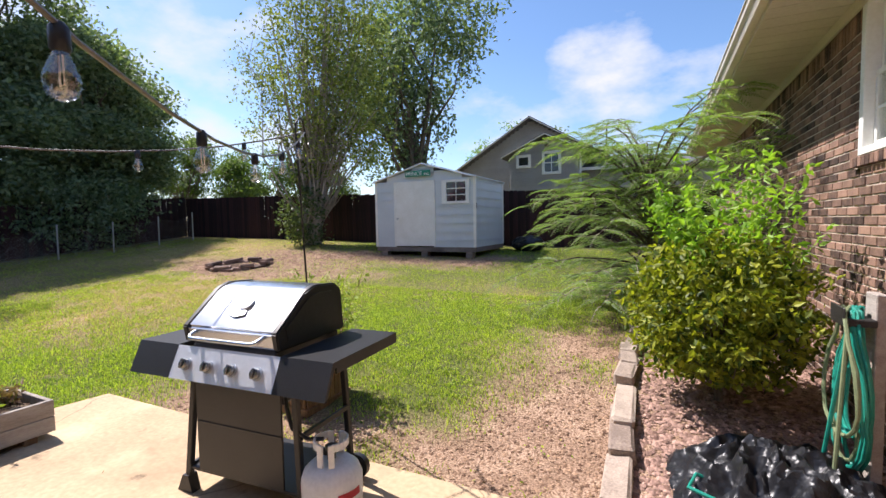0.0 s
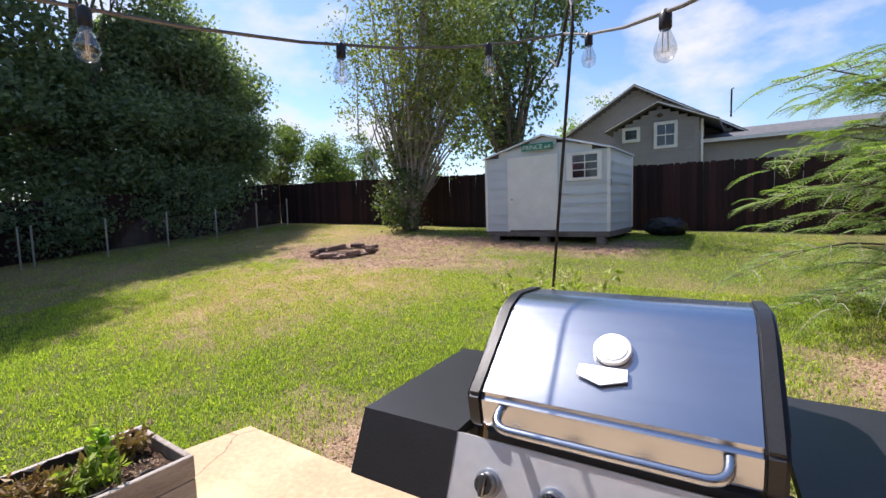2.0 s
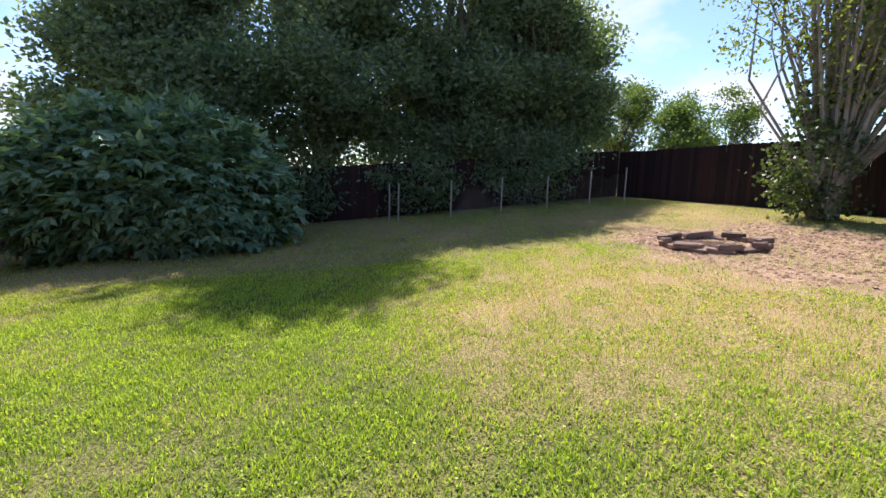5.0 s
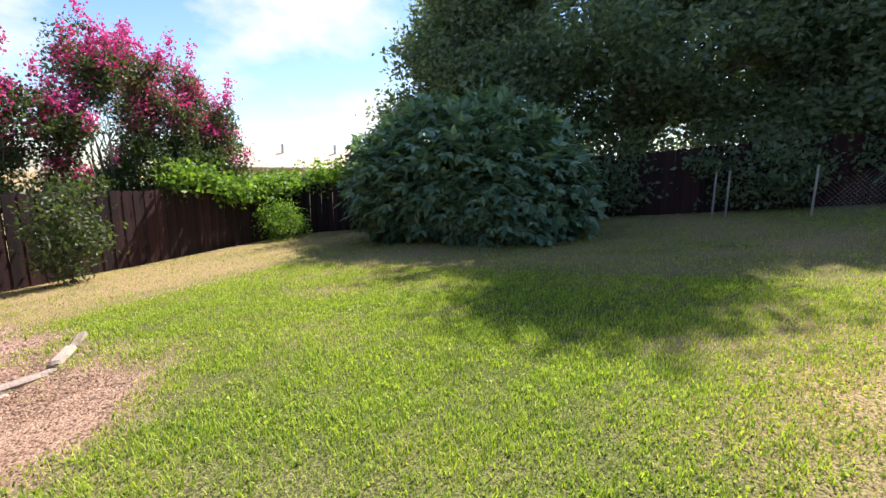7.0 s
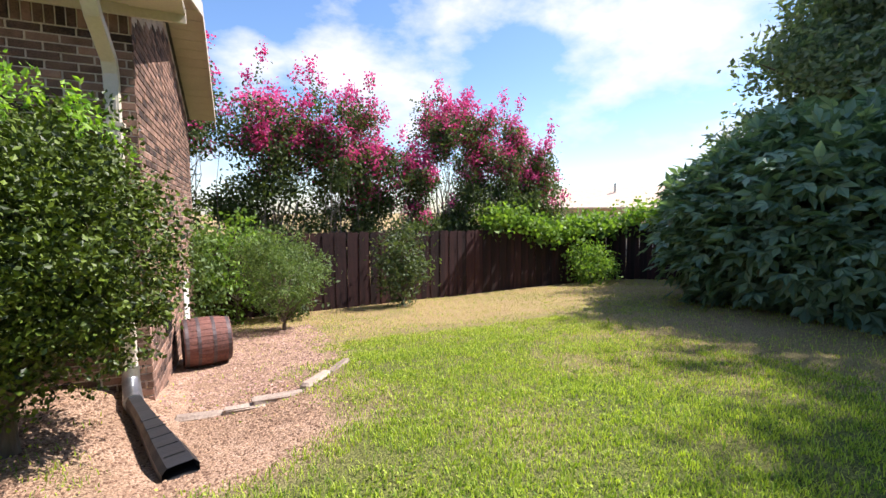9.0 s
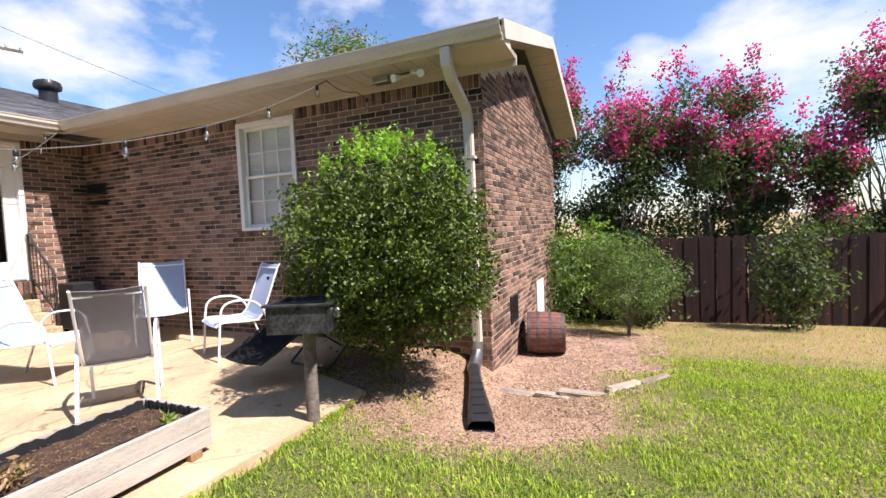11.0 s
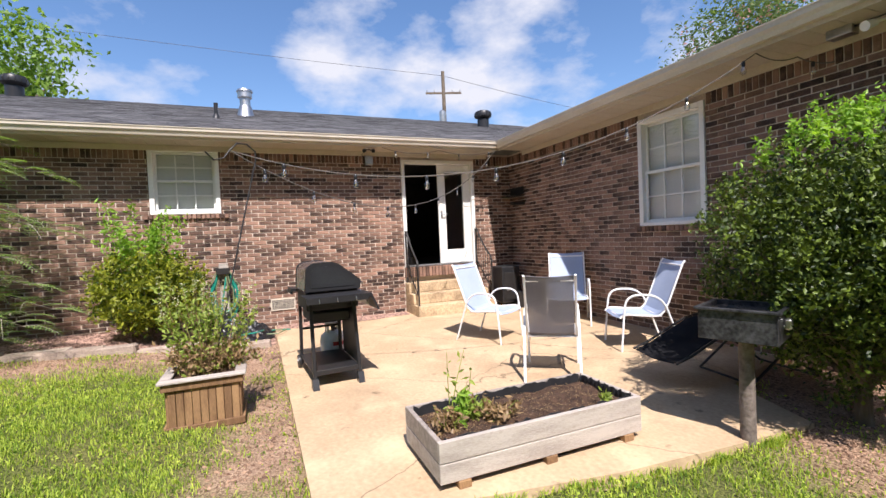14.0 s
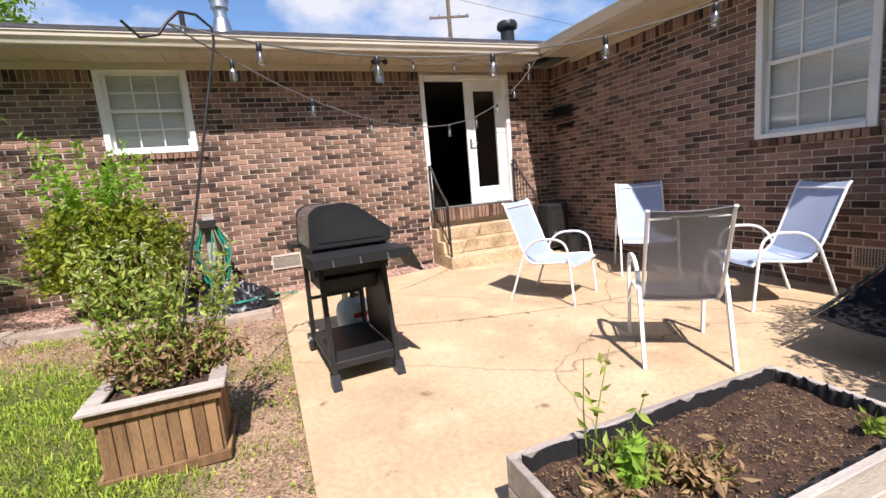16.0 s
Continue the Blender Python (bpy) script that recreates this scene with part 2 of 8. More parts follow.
def link_mesh(name, me, material, parent=None, label=""):
    ob = new(name, me)
    if material and not me.materials:
        me.materials.append(material)
    if parent:
        ob.parent = parent
    if label:
        ob["label"] = label
    return ob


def part(name, bm, material, parent=None, label="", smooth=False):
    """Links a bmesh as one mesh object under a thing or a part."""
    me = bpy.data.meshes.new(name)
    bmesh.ops.recalc_face_normals(bm, faces=bm.faces)
    bm.to_mesh(me)
    bm.free()
    if smooth:
        me.shade_smooth()
        me.set_sharp_from_angle(angle=radians(38))
    return link_mesh(name, me, material, parent, label)


def bulk(name, verts, faces, material, parent=None, label=""):
    """A large mesh from arrays; every face has the same number of corners."""
    verts, faces = np.asarray(verts, np.float32), np.asarray(faces, np.int32)
    me = bpy.data.meshes.new(name)
    k = faces.shape[1]
    me.vertices.add(len(verts))
    me.vertices.foreach_set("co", verts.ravel())
    me.loops.add(faces.size)
    me.loops.foreach_set("vertex_index", faces.ravel())
    me.polygons.add(len(faces))
    me.polygons.foreach_set("loop_start", np.arange(len(faces), dtype=np.int32) * k)
    me.update(calc_edges=True)
    me.shade_flat()
    return link_mesh(name, me, material, parent, label)


def thing(name, at=(0, 0, 0), rz=0, label="", category="", group="", kind=""):
    ob = new(name)
    ob.empty_display_size = 0.1
    ob.matrix_basis = pose(*at, 0, 0, rz)
    return tagged(ob, label, category, group, kind)


def box(bm, lo, hi, bevel=0.0, m=None):
    """An axis box, bevelled, moved by m."""
    size = [b - a for a, b in zip(lo, hi)]
    mid = [(a + b) / 2 for a, b in zip(lo, hi)]
    r = bmesh.ops.create_cube(bm, size=1.0, matrix=(m or Matrix()) @ Matrix.Translation(mid) @ Matrix.Diagonal((*size, 1)))
    if bevel:
        es = {e for v in r["verts"] for e in v.link_edges}
        bmesh.ops.bevel(bm, geom=list(es), offset=bevel, segments=1, affect="EDGES", clamp_overlap=True)
    return bm


def boxes(*items, bevel=0.0):
    bm = bmesh.new()
    for lo, hi in items:
        box(bm, lo, hi, bevel)
    return bm


def beam(bm, a, b, w, h, bevel=0.0, up=(0, 0, 1)):
    """A bar of section w x h from a to b."""
    a, b = Vector(a), Vector(b)
    d = (b - a).normalized()
    s = d.cross(Vector(up))
    s = s.normalized() if s.length > 1e-4 else Vector((1, 0, 0))
    u = s.cross(d)
    m = Matrix((s, d, u)).transposed().to_4x4()
    m.translation = (a + b) / 2
    L = (b - a).length
    return box(bm, (-w / 2, -L / 2, -h / 2), (w / 2, L / 2, h / 2), bevel, m)


def tube(bm, pts, r, n=8, cap=True):
    """A round bar along pts; r is one radius or one a point."""
    pts = [Vector(p) for p in pts]
    rs = r if isinstance(r, (list, tuple)) else [r] * len(pts)
    rings, ref = [], None
    for i, p in enumerate(pts):
        d = (pts[min(i + 1, len(pts) - 1)] - pts[max(i - 1, 0)]).normalized()
        if ref is None:
            ref = d.orthogonal().normalized()
        ref = (ref - d * ref.dot(d))
        ref = ref.normalized() if ref.length > 1e-5 else d.orthogonal().normalized()
        s = d.cross(ref)
        rings.append([bm.verts.new(p + (ref * math.cos(2 * math.pi * k / n) + s * math.sin(2 * math.pi * k / n)) * rs[i]) for k in range(n)])
    for a, b in zip(rings, rings[1:]):
        for k in range(n):
            bm.faces.new((a[k], a[(k + 1) % n], b[(k + 1) % n], b[k]))
    if cap:
        bm.faces.new(rings[0][::-1])
        bm.faces.new(rings[-1])
    return bm


def lathe(bm, profile, n=20, m=None):
    """A turned shape from (radius, height) pairs."""
    m = m or Matrix()
    rings = [[bm.verts.new(m @ Vector((r * math.cos(2 * math.pi * k / n), r * math.sin(2 * math.pi * k / n), z))) for k in range(n)] for r, z in profile]
    for a, b in zip(rings, rings[1:]):
        for k in range(n):
            bm.faces.new((a[k], a[(k + 1) % n], b[(k + 1) % n], b[k]))
    bm.faces.new(rings[0][::-1])
    bm.faces.new(rings[-1])
    return bm


def prism(bm, outline, lo, hi, axis="y", m=None):
    """A flat outline of (u, v) pairs drawn out from lo to hi along an axis."""
    m = m or Matrix()
    put = {"x": lambda u, v, w: (w, u, v), "y": lambda u, v, w: (u, w, v), "z": lambda u, v, w: (u, v, w)}[axis]
    a = [bm.verts.new(m @ Vector(put(u, v, lo))) for u, v in outline]
    b = [bm.verts.new(m @ Vector(put(u, v, hi))) for u, v in outline]
    bm.faces.new(a)
    bm.faces.new(b[::-1])
    for i in range(len(a)):
        j = (i + 1) % len(a)
        bm.faces.new((a[i], b[i], b[j], a[j]))
    return bm


def arc(p, q, r, n=10):
    """Points of a rounded path p -> corner q -> r."""
    p, q, r = Vector(p), Vector(q), Vector(r)
    return [(1 - t) ** 2 * p + 2 * t * (1 - t) * q + t * t * r for t in (i / n for i in range(n + 1))]


# ---- the lie of the land ----
PATIO = [(-4.42, 2.60), (-4.72, 0.90), (-4.80, 0.0), (-4.84, -0.75), (-4.05, -1.05), (-3.75, -2.23), (1.56, -2.23), (1.56, 2.63)]
MAIN_X, WING_Y, CORNER_X, WING_END_Y = 1.56, -2.23, -5.52, -6.95
EAVE_Z = 3.10


def inside(poly, x, y):
    """Which of the points lie in the polygon."""
    c = np.zeros(np.shape(x), bool)
    for (x0, y0), (x1, y1) in zip(poly, poly[1:] + poly[:1]):
        if y0 != y1:
            c ^= ((y0 > y) != (y1 > y)) & (x < (x1 - x0) * (y - y0) / (y1 - y0) + x0)
    return c


def ease(v, a, b):
    t = np.clip((v - a) / (b - a), 0, 1)
    return t * t * (3 - 2 * t)


def waves(x, y, f, seed):
    """A cheap smooth field in -1..1."""
    r = np.random.RandomState(seed)
    s = 0
    for i in range(7):
        a, p, k = r.uniform(0, 6.28), r.uniform(0, 6.28), f * r.uniform(0.5, 2.0)
        s = s + np.sin((x * math.cos(a) + y * math.sin(a)) * k + p)
    return s / 3.6


def land(x, y):
    x, y = np.asarray(x, float), np.asarray(y, float)
    xc, yc = np.clip(x, -26, 4), np.clip(y, -14, 22)
    s = yc - 1.6
    up = s * (0.070 - 0.0018 * (xc + 10))
    down = np.where(yc > -2, 0.05 * s, -0.18 + 0.108 * (yc + 2))
    z = np.where(s > 0, up, down)
    near = ease(xc, -7.5, -4.6) * (1 - ease(yc, 2.7, 4.6)) * ease(yc, 0.2, 1.6)
    z = z - near * np.clip(z + 0.035, 0, 1) + 0.018 * waves(x, y, 1.1, 5)
    z = z - 0.13 * ease(-yc, 0.0, 1.1) * ease(xc, -7.2, -5.9) * (1 - ease(xc, -5.8, -4.9)) * (1 - ease(-yc, 2.5, 5.0))
    z = z + ease(xc, -5.8, -4.9) * (1 - ease(yc, -0.2, 0.5)) * np.clip(-0.035 - z, 0, 0.3) * (1 - ease(-yc, 2.3, 3.0))
    return z


def gz(x, y):
    return float(land(x, y))


def bare(x, y):
    """How bare of grass the ground is, 0..1."""
    x, y = np.asarray(x, float), np.asarray(y, float)
    w = waves(x, y, 2.3, 11) * 0.5 + waves(x, y, 6.0, 12) * 0.35
    strip = ease(x, -4.9, -3.6) * ease(0.40 - np.abs(y - 2.85), -0.25, 0.25) * 0.9
    bed = ease(x, -2.0, -0.5) * ease(y, 2.2, 2.8) * (1 - ease(y + 1.8 * (-x - 0.2), 5.6, 8.4)) * 0.92
    wing = ease(1.25 - np.hypot((x + 5.55) * 0.8, y + 1.35), -0.35, 0.4)
    wing = np.maximum(wing, ease(x, -7.6, -6.7) * (1 - ease(y, -1.55, -0.9)) * ease(y, -6.4, -5.4))
    pit = ease(2.1 - np.hypot((x + 9.3) * 0.62, (y - 8.9)), -0.8, 1.0)
    shed = ease(1.15 - np.abs(y - 11.1), -0.6, 0.8) * ease(x, -13.0, -11.0) * (1 - ease(x, -3.6, -2.6)) * 0.9
    b = np.maximum.reduce([strip, bed, wing, pit * 0.85, shed])
    return np.clip(b + w * 0.45 * (b > 0.02) + 0.22 * np.clip(waves(x, y, 1.6, 21) - 0.55, 0, 1), 0, 1)


def dry(x, y):
    """How dry and tan the lawn is, 0..1."""
    x, y = np.asarray(x, float), np.asarray(y, float)
    sw = ease(-y, 1.6, 5.0) * 0.85
    mid = ease(2.8 - np.hypot((x + 8.6) * 0.7, y - 5.6), -1.2, 2.0) * 0.75
    far = ease(-x, 8.5, 12.5) * 0.6
    return np.clip(np.maximum.reduce([sw, mid, far]) + 0.27 * waves(x, y, 1.1, 31) + 0.30 * waves(x, y, 3.1, 32) * waves(x, y, 0.9, 33) + 0.08 - 0.30 * ease(2.6 - np.hypot((x + 6.6) * 0.8, y - 0.9), -0.6, 1.6), 0, 1)


def axis_steps(a, b, step, far):
    inner = list(np.arange(a, b + 1e-6, step))
    out, d, v, w = [], step, a, b
    lo, hi = [], []
    while d < far:
        d *= 1.45
        v, w = v - d, w + d
        lo.append(v)
        hi.append(w)
    return np.array(lo[::-1] + inner + hi)


gx, gy = axis_steps(-21.0, 3.0, 0.16, 260), axis_steps(-10.0, 15.5, 0.16, 260)
GX, GY = np.meshgrid(gx, gy)
GZ = land(GX, GY)
house_in = ((GX > MAIN_X - 0.1) & (GX < 9)) & (GY > -9) | ((GX > CORNER_X + 0.1) & (GX < 9) & (GY < WING_Y - 0.1) & (GY > WING_END_Y))
GZ = np.where(inside(PATIO, GX, GY), np.minimum(GZ, -0.10), GZ)
GZ = np.where(house_in & (np.abs(GX) < 30) & (GY < 25), np.minimum(GZ, -0.05), GZ)
ny, nx = GX.shape
idx = np.arange(ny * nx).reshape(ny, nx)
quads = np.stack([idx[:-1, :-1], idx[:-1, 1:], idx[1:, 1:], idx[1:, :-1]], -1).reshape(-1, 4)


def ground_mat():
    m = bpy.data.materials.new("lawn_soil")
    m.use_nodes = True
    n, l = m.node_tree.nodes, m.node_tree.links
    p = n["Principled BSDF"]
    co = n.new("ShaderNodeTexCoord")

    def tex(scale, detail=5):
        q = n.new("ShaderNodeTexNoise")
        q.inputs["Scale"].default_value, q.inputs["Detail"].default_value = scale, detail
        l.new(co.outputs["Object"], q.inputs["Vector"])
        return q

    def ramp(src, lo, hi, a, b):
        r = n.new("ShaderNodeValToRGB")
        r.color_ramp.elements[0].position, r.color_ramp.elements[1].position = lo, hi
        r.color_ramp.elements[0].color, r.color_ramp.elements[1].color = (*a, 1), (*b, 1)
        l.new(src, r.inputs["Fac"])
        return r

    def mix(f, a, b):
        q = n.new("ShaderNodeMixRGB")
        l.new(f, q.inputs["Fac"])
        l.new(a, q.inputs["Color1"])
        l.new(b, q.inputs["Color2"])
        return q

    coarse, fine = tex(7), tex(70)
    green = ramp(fine.outputs["Fac"], 0.35, 0.68, (0.035, 0.045, 0.014), (0.20, 0.22, 0.06))
    tan = ramp(fine.outputs["Fac"], 0.35, 0.68, (0.15, 0.105, 0.05), (0.52, 0.39, 0.19))
    soil = ramp(fine.outputs["Fac"], 0.32, 0.66, (0.14, 0.082, 0.054), (0.44, 0.295, 0.20))
    broad = tex(2.6, 8)
    pale = ramp(fine.outputs["Fac"], 0.36, 0.62, (0.22, 0.135, 0.088), (0.54, 0.375, 0.262))
    soil = mix(ramp(broad.outputs["Fac"], 0.42, 0.60, (0, 0, 0), (1, 1, 1)).outputs["Color"], soil.outputs["Color"], pale.outputs["Color"])
    at1, at2 = n.new("ShaderNodeAttribute"), n.new("ShaderNodeAttribute")
    at1.attribute_name, at2.attribute_name = "dry", "bare"
    c = mix(at2.outputs["Fac"], mix(at1.outputs["Fac"], green.outputs["Color"], tan.outputs["Color"]).outputs["Color"], soil.outputs["Color"])
    l.new(c.outputs["Color"], p.inputs["Base Color"])
    p.inputs["Roughness"].default_value = 1.0
    p.inputs["Specular IOR Level"].default_value = 0.1
    bp = n.new("ShaderNodeBump")
    bp.inputs["Strength"].default_value, bp.inputs["Distance"].default_value = 0.8, 0.03
    l.new(fine.outputs["Fac"], bp.inputs["Height"])
    l.new(bp.outputs["Normal"], p.inputs["Normal"])
    return m


ground = bulk("ground", np.stack([GX, GY, GZ], -1).reshape(-1, 3), quads, ground_mat())
tagged(ground, "sloping back lawn with bare reddish soil patches", "lawn", kind="structure")
for key, field in (("dry", dry), ("bare", bare)):
    at = ground.data.attributes.new(key, "FLOAT", "POINT")
    at.data.foreach_set("value", field(GX, GY).astype(np.float32).ravel())
ground.data.shade_smooth()


def patio_mat():
    """Old tan concrete: broad blotches, dark stains, hairline cracks and grain."""
    m = mat("patio_concrete", (0.56, 0.415, 0.262), (0.36, 0.25, 0.145), rough=0.88, scale=1.1, fine=30, bump=0.25, lo=0.3, hi=0.68)
    n, l = m.node_tree.nodes, m.node_tree.links
    p = n["Principled BSDF"]
    co = n.new("ShaderNodeTexCoord")
    base = p.inputs["Base Color"].links[0].from_socket

    def over(fac, color):
        nonlocal base
        q = n.new("ShaderNodeMixRGB")
        l.new(fac, q.inputs["Fac"])
        l.new(base, q.inputs["Color1"])
        q.inputs["Color2"].default_value = (*color, 1)
        base = q.outputs["Color"]

    def ramp(src, lo, hi, top):
        r = n.new("ShaderNodeValToRGB")
        r.color_ramp.elements[0].position, r.color_ramp.elements[1].position = lo, hi
        r.color_ramp.elements[0].color, r.color_ramp.elements[1].color = (0, 0, 0, 1), (top, top, top, 1)
        l.new(src, r.inputs["Fac"])
        return r.outputs["Color"]

    a = n.new("ShaderNodeTexNoise")
    a.inputs["Scale"].default_value, a.inputs["Detail"].default_value, a.inputs["Roughness"].default_value = 0.85, 9, 0.68
    l.new(co.outputs["Object"], a.inputs["Vector"])
    over(ramp(a.outputs["Fac"], 0.52, 0.72, 0.6), (0.25, 0.165, 0.10))
    b = n.new("ShaderNodeTexNoise")
    b.inputs["Scale"].default_value, b.inputs["Detail"].default_value = 5.5, 6
    l.new(co.outputs["Object"], b.inputs["Vector"])
    over(ramp(b.outputs["Fac"], 0.66, 0.74, 0.75), (0.10, 0.07, 0.04))
    pale = n.new("ShaderNodeTexNoise")
    pale.inputs["Scale"].default_value, pale.inputs["Detail"].default_value = 2.2, 5
    l.new(co.outputs["Object"], pale.inputs["Vector"])
    over(ramp(pale.outputs["Fac"], 0.55, 0.75, 0.5), (0.66, 0.51, 0.32))
    warp = n.new("ShaderNodeMixRGB")
    warp.inputs["Fac"].default_value = 0.12
    l.new(co.outputs["Object"], warp.inputs["Color1"])
    l.new(b.outputs["Color"], warp.inputs["Color2"])
    v = n.new("ShaderNodeTexVoronoi")
    v.feature = "DISTANCE_TO_EDGE"
    v.inputs["Scale"].default_value = 0.55
    l.new(warp.outputs["Color"], v.inputs["Vector"])
    crack = n.new("ShaderNodeValToRGB")
    crack.color_ramp.elements[0].position, crack.color_ramp.elements[1].position = 0.0, 0.004
    crack.color_ramp.elements[0].color, crack.color_ramp.elements[1].color = (0.75, 0.75, 0.75, 1), (0, 0, 0, 1)
    l.new(v.outputs["Distance"], crack.inputs["Fac"])
    over(crack.outputs["Color"], (0.12, 0.085, 0.05))
    l.new(base, p.inputs["Base Color"])
    return m


bm = bmesh.new()
prism(bm, PATIO, -0.36, 0.0, "z")
patio = part("patio", bm, patio_mat())
tagged(patio, "sunlit tan stained concrete patio slab", "patio", kind="structure")

# ---- the house ----
BW, BH, GAP = 0.203, 0.0575, 0.0105


def brick_mesh(w, h, d, name):
    """One brick with small chamfers on its face; x along, z up, its face towards -y."""
    c = 0.004
    v = [(0, 0, 0), (w, 0, 0), (w, 0, h), (0, 0, h), (c, -d, c), (w - c, -d, c), (w - c, -d, h - c), (c, -d, h - c)]
    f = [(4, 5, 6, 7), (0, 1, 5, 4), (1, 2, 6, 5), (2, 3, 7, 6), (3, 0, 4, 7)]
    me = bpy.data.meshes.new(name)
    me.from_pydata(v, [], f)
    me.shade_flat()
    return me, np.array(v, float), np.array(f)


def brick_wall(parent, frame_m, length, z0, z1, holes, near, top=None, soldier=None, solo=300):
    """Courses of brick on a wall whose face is the plane y = 0 of frame_m, x along it. holes: (x0, x1, z0, z1). near: stretch of x whose bricks are parts."""
    rng = random.Random(7)
    meshes = {}
    rest_v, rest_f, count = [], [], 0
    zs = z0
    row = 0
    while zs < z1 - 0.02:
        sold = soldier is not None and abs(zs - soldier) < BH / 2 + 0.006
        h = 0.2 if sold else BH
        w = BH if sold else BW
        x = 0.0 if (sold or row % 2 == 0) else -(BW + GAP) / 2
        while x < length - 0.012:
            a, b = max(x, 0.0), min(x + w, length)
            x += w + GAP
            if top is not None and zs + h > top(a) - 0.01 or top is not None and zs + h > top(b) - 0.01:
                continue
            spans = [(a, b)]
            for hx0, hx1, hz0, hz1 in holes:
                if zs + h > hz0 and zs < hz1:
                    spans = [s for p, q in spans for s in ((p, min(q, hx0)), (max(p, hx1), q)) if s[1] - s[0] > 0.015]
            for p, q in spans:
                key = (round(q - p, 2), h)
                d = 0.008
                if key not in meshes:
                    meshes[key] = brick_mesh(key[0], h, d, "brick")
                me, v, f = meshes[key]
                off = rng.uniform(-0.002, 0.002)
                m = frame_m @ Matrix.Translation((p, off, zs))
                if near[0] <= p <= near[1] and near[2] <= zs <= near[3] and count < solo:
                    ob = link_mesh("brick", me, M_BRICK, parent)
                    ob.matrix_basis = m
                    count += 1
                else:
                    R = np.array(m)
                    rest_f.append(f + 8 * len(rest_v))
                    rest_v.append(v @ R[:3, :3].T + R[:3, 3])
        zs += h + GAP
        row += 1
    rest = bulk("brick_courses", np.concatenate(rest_v), np.concatenate(rest_f), M_BRICK_J, parent)
    rest["kind"] = "stuff"


def wall_with_holes(name, frame_m, length, z0, z1, depth, holes, material, label, top=None):
    """A solid wall behind the plane y = 0 of frame_m, with openings through it."""
    bm = bmesh.new()
    xs = sorted({0.0, length, *[h[0] for h in holes], *[h[1] for h in holes]})
    for a, b in zip(xs, xs[1:]):
        zz = [(z0, z1)]
        for h0, h1, hz0, hz1 in holes:
            if h0 <= a + 1e-6 and h1 >= b - 1e-6:
                zz = [s for p, q in zz for s in ((p, min(q, hz0)), (max(p, hz1), q)) if s[1] - s[0] > 1e-4]
        for p, q in zz:
            box(bm, (a, 0, p), (b, depth, q), m=frame_m)
    if top is not None:
        prism(bm, top, 0, depth, "y", frame_m)
    bmesh.ops.remove_doubles(bm, verts=bm.verts, dist=1e-5)
    return tagged(part(name, bm, material), label, "wall", kind="structure")


DOOR = (-1.36, 0.20, 0.86, 2.95)
WIN_A = (3.36, 4.37, 1.98, 3.06)
WIN_B = (-2.98, -1.96, 1.45, 2.93)
MAIN_END = 12.5
# main wall: its own x runs along -y of the world, seen from the yard
F_MAIN = Matrix.Translation((MAIN_X, MAIN_END, 0)) @ Matrix.Rotation(-math.pi / 2, 4, "Z")
F_WING = Matrix.Translation((MAIN_X, WING_Y, 0)) @ Matrix.Rotation(math.pi, 4, "Z")
F_GABLE = Matrix.Translation((CORNER_X, WING_Y, 0)) @ Matrix.Rotation(-math.pi / 2, 4, "Z")


def main_hole(h):
    return (MAIN_END - h[1], MAIN_END - h[0], h[2], h[3])


main_len = MAIN_END - WING_Y
holes_main = [main_hole(DOOR), main_hole(WIN_A)]
vent_main = main_hole((2.27, 2.67, 0.27, 0.47))
wall_main = wall_with_holes("wall_east", F_MAIN, main_len, -0.5, EAVE_Z, 0.24, holes_main, M_MORTAR, "brown brick rear house wall under the eave")
holes_wing = [(MAIN_X - WIN_B[1], MAIN_X - WIN_B[0], WIN_B[2], WIN_B[3])]
wing_len = MAIN_X - CORNER_X
wall_wing = wall_with_holes("wall_south", F_WING, wing_len - 0.24, -0.7, EAVE_Z, 0.24, holes_wing, M_MORTAR, "shaded brown brick wing wall beside the patio")
RIDGE_Y, RIDGE_Z = -4.6, 4.16
gl = WING_Y - WING_END_Y
wall_gable = wall_with_holes("wall_west", F_GABLE, gl, -0.8, EAVE_Z, 0.24, [], M_MORTAR, "sunlit brown brick gable end wall",
                             top=[(0.0, EAVE_Z), (gl, EAVE_Z), (gl / 2, EAVE_Z + gl / 2 * 0.31)])
bm = boxes(((MAIN_X + 0.05, WING_END_Y, -0.8), (9.5, WING_END_Y + 0.2, EAVE_Z)), ((CORNER_X + 0.3, WING_END_Y - 0.02, -0.8), (MAIN_X + 0.05, WING_END_Y + 0.2, EAVE_Z)),
           ((9.5, WING_END_Y, -0.8), (9.7, MAIN_END, EAVE_Z)), ((MAIN_X + 0.25, MAIN_END - 0.24, -0.8), (9.5, MAIN_END, EAVE_Z)))
tagged(part("wall_far", bm, M_MORTAR), "plain brick far walls of the house", "wall", kind="structure")
# room behind the door: its gloom is painted as near-black surfaces
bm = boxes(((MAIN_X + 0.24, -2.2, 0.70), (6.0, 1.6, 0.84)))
tagged(part("floor", bm, M_INNERSHADE), "indoor floor behind the open door, shade put in its colour", "floor", kind="structure")
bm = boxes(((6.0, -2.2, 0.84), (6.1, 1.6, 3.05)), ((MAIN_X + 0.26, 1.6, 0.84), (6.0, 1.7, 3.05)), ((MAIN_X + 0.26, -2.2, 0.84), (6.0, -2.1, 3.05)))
tagged(part("wall_indoor", bm, M_INNERSHADE), "indoor walls seen through the open door, shade put in their colour", "wall", kind="structure")
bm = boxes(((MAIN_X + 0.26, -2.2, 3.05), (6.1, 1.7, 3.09)))
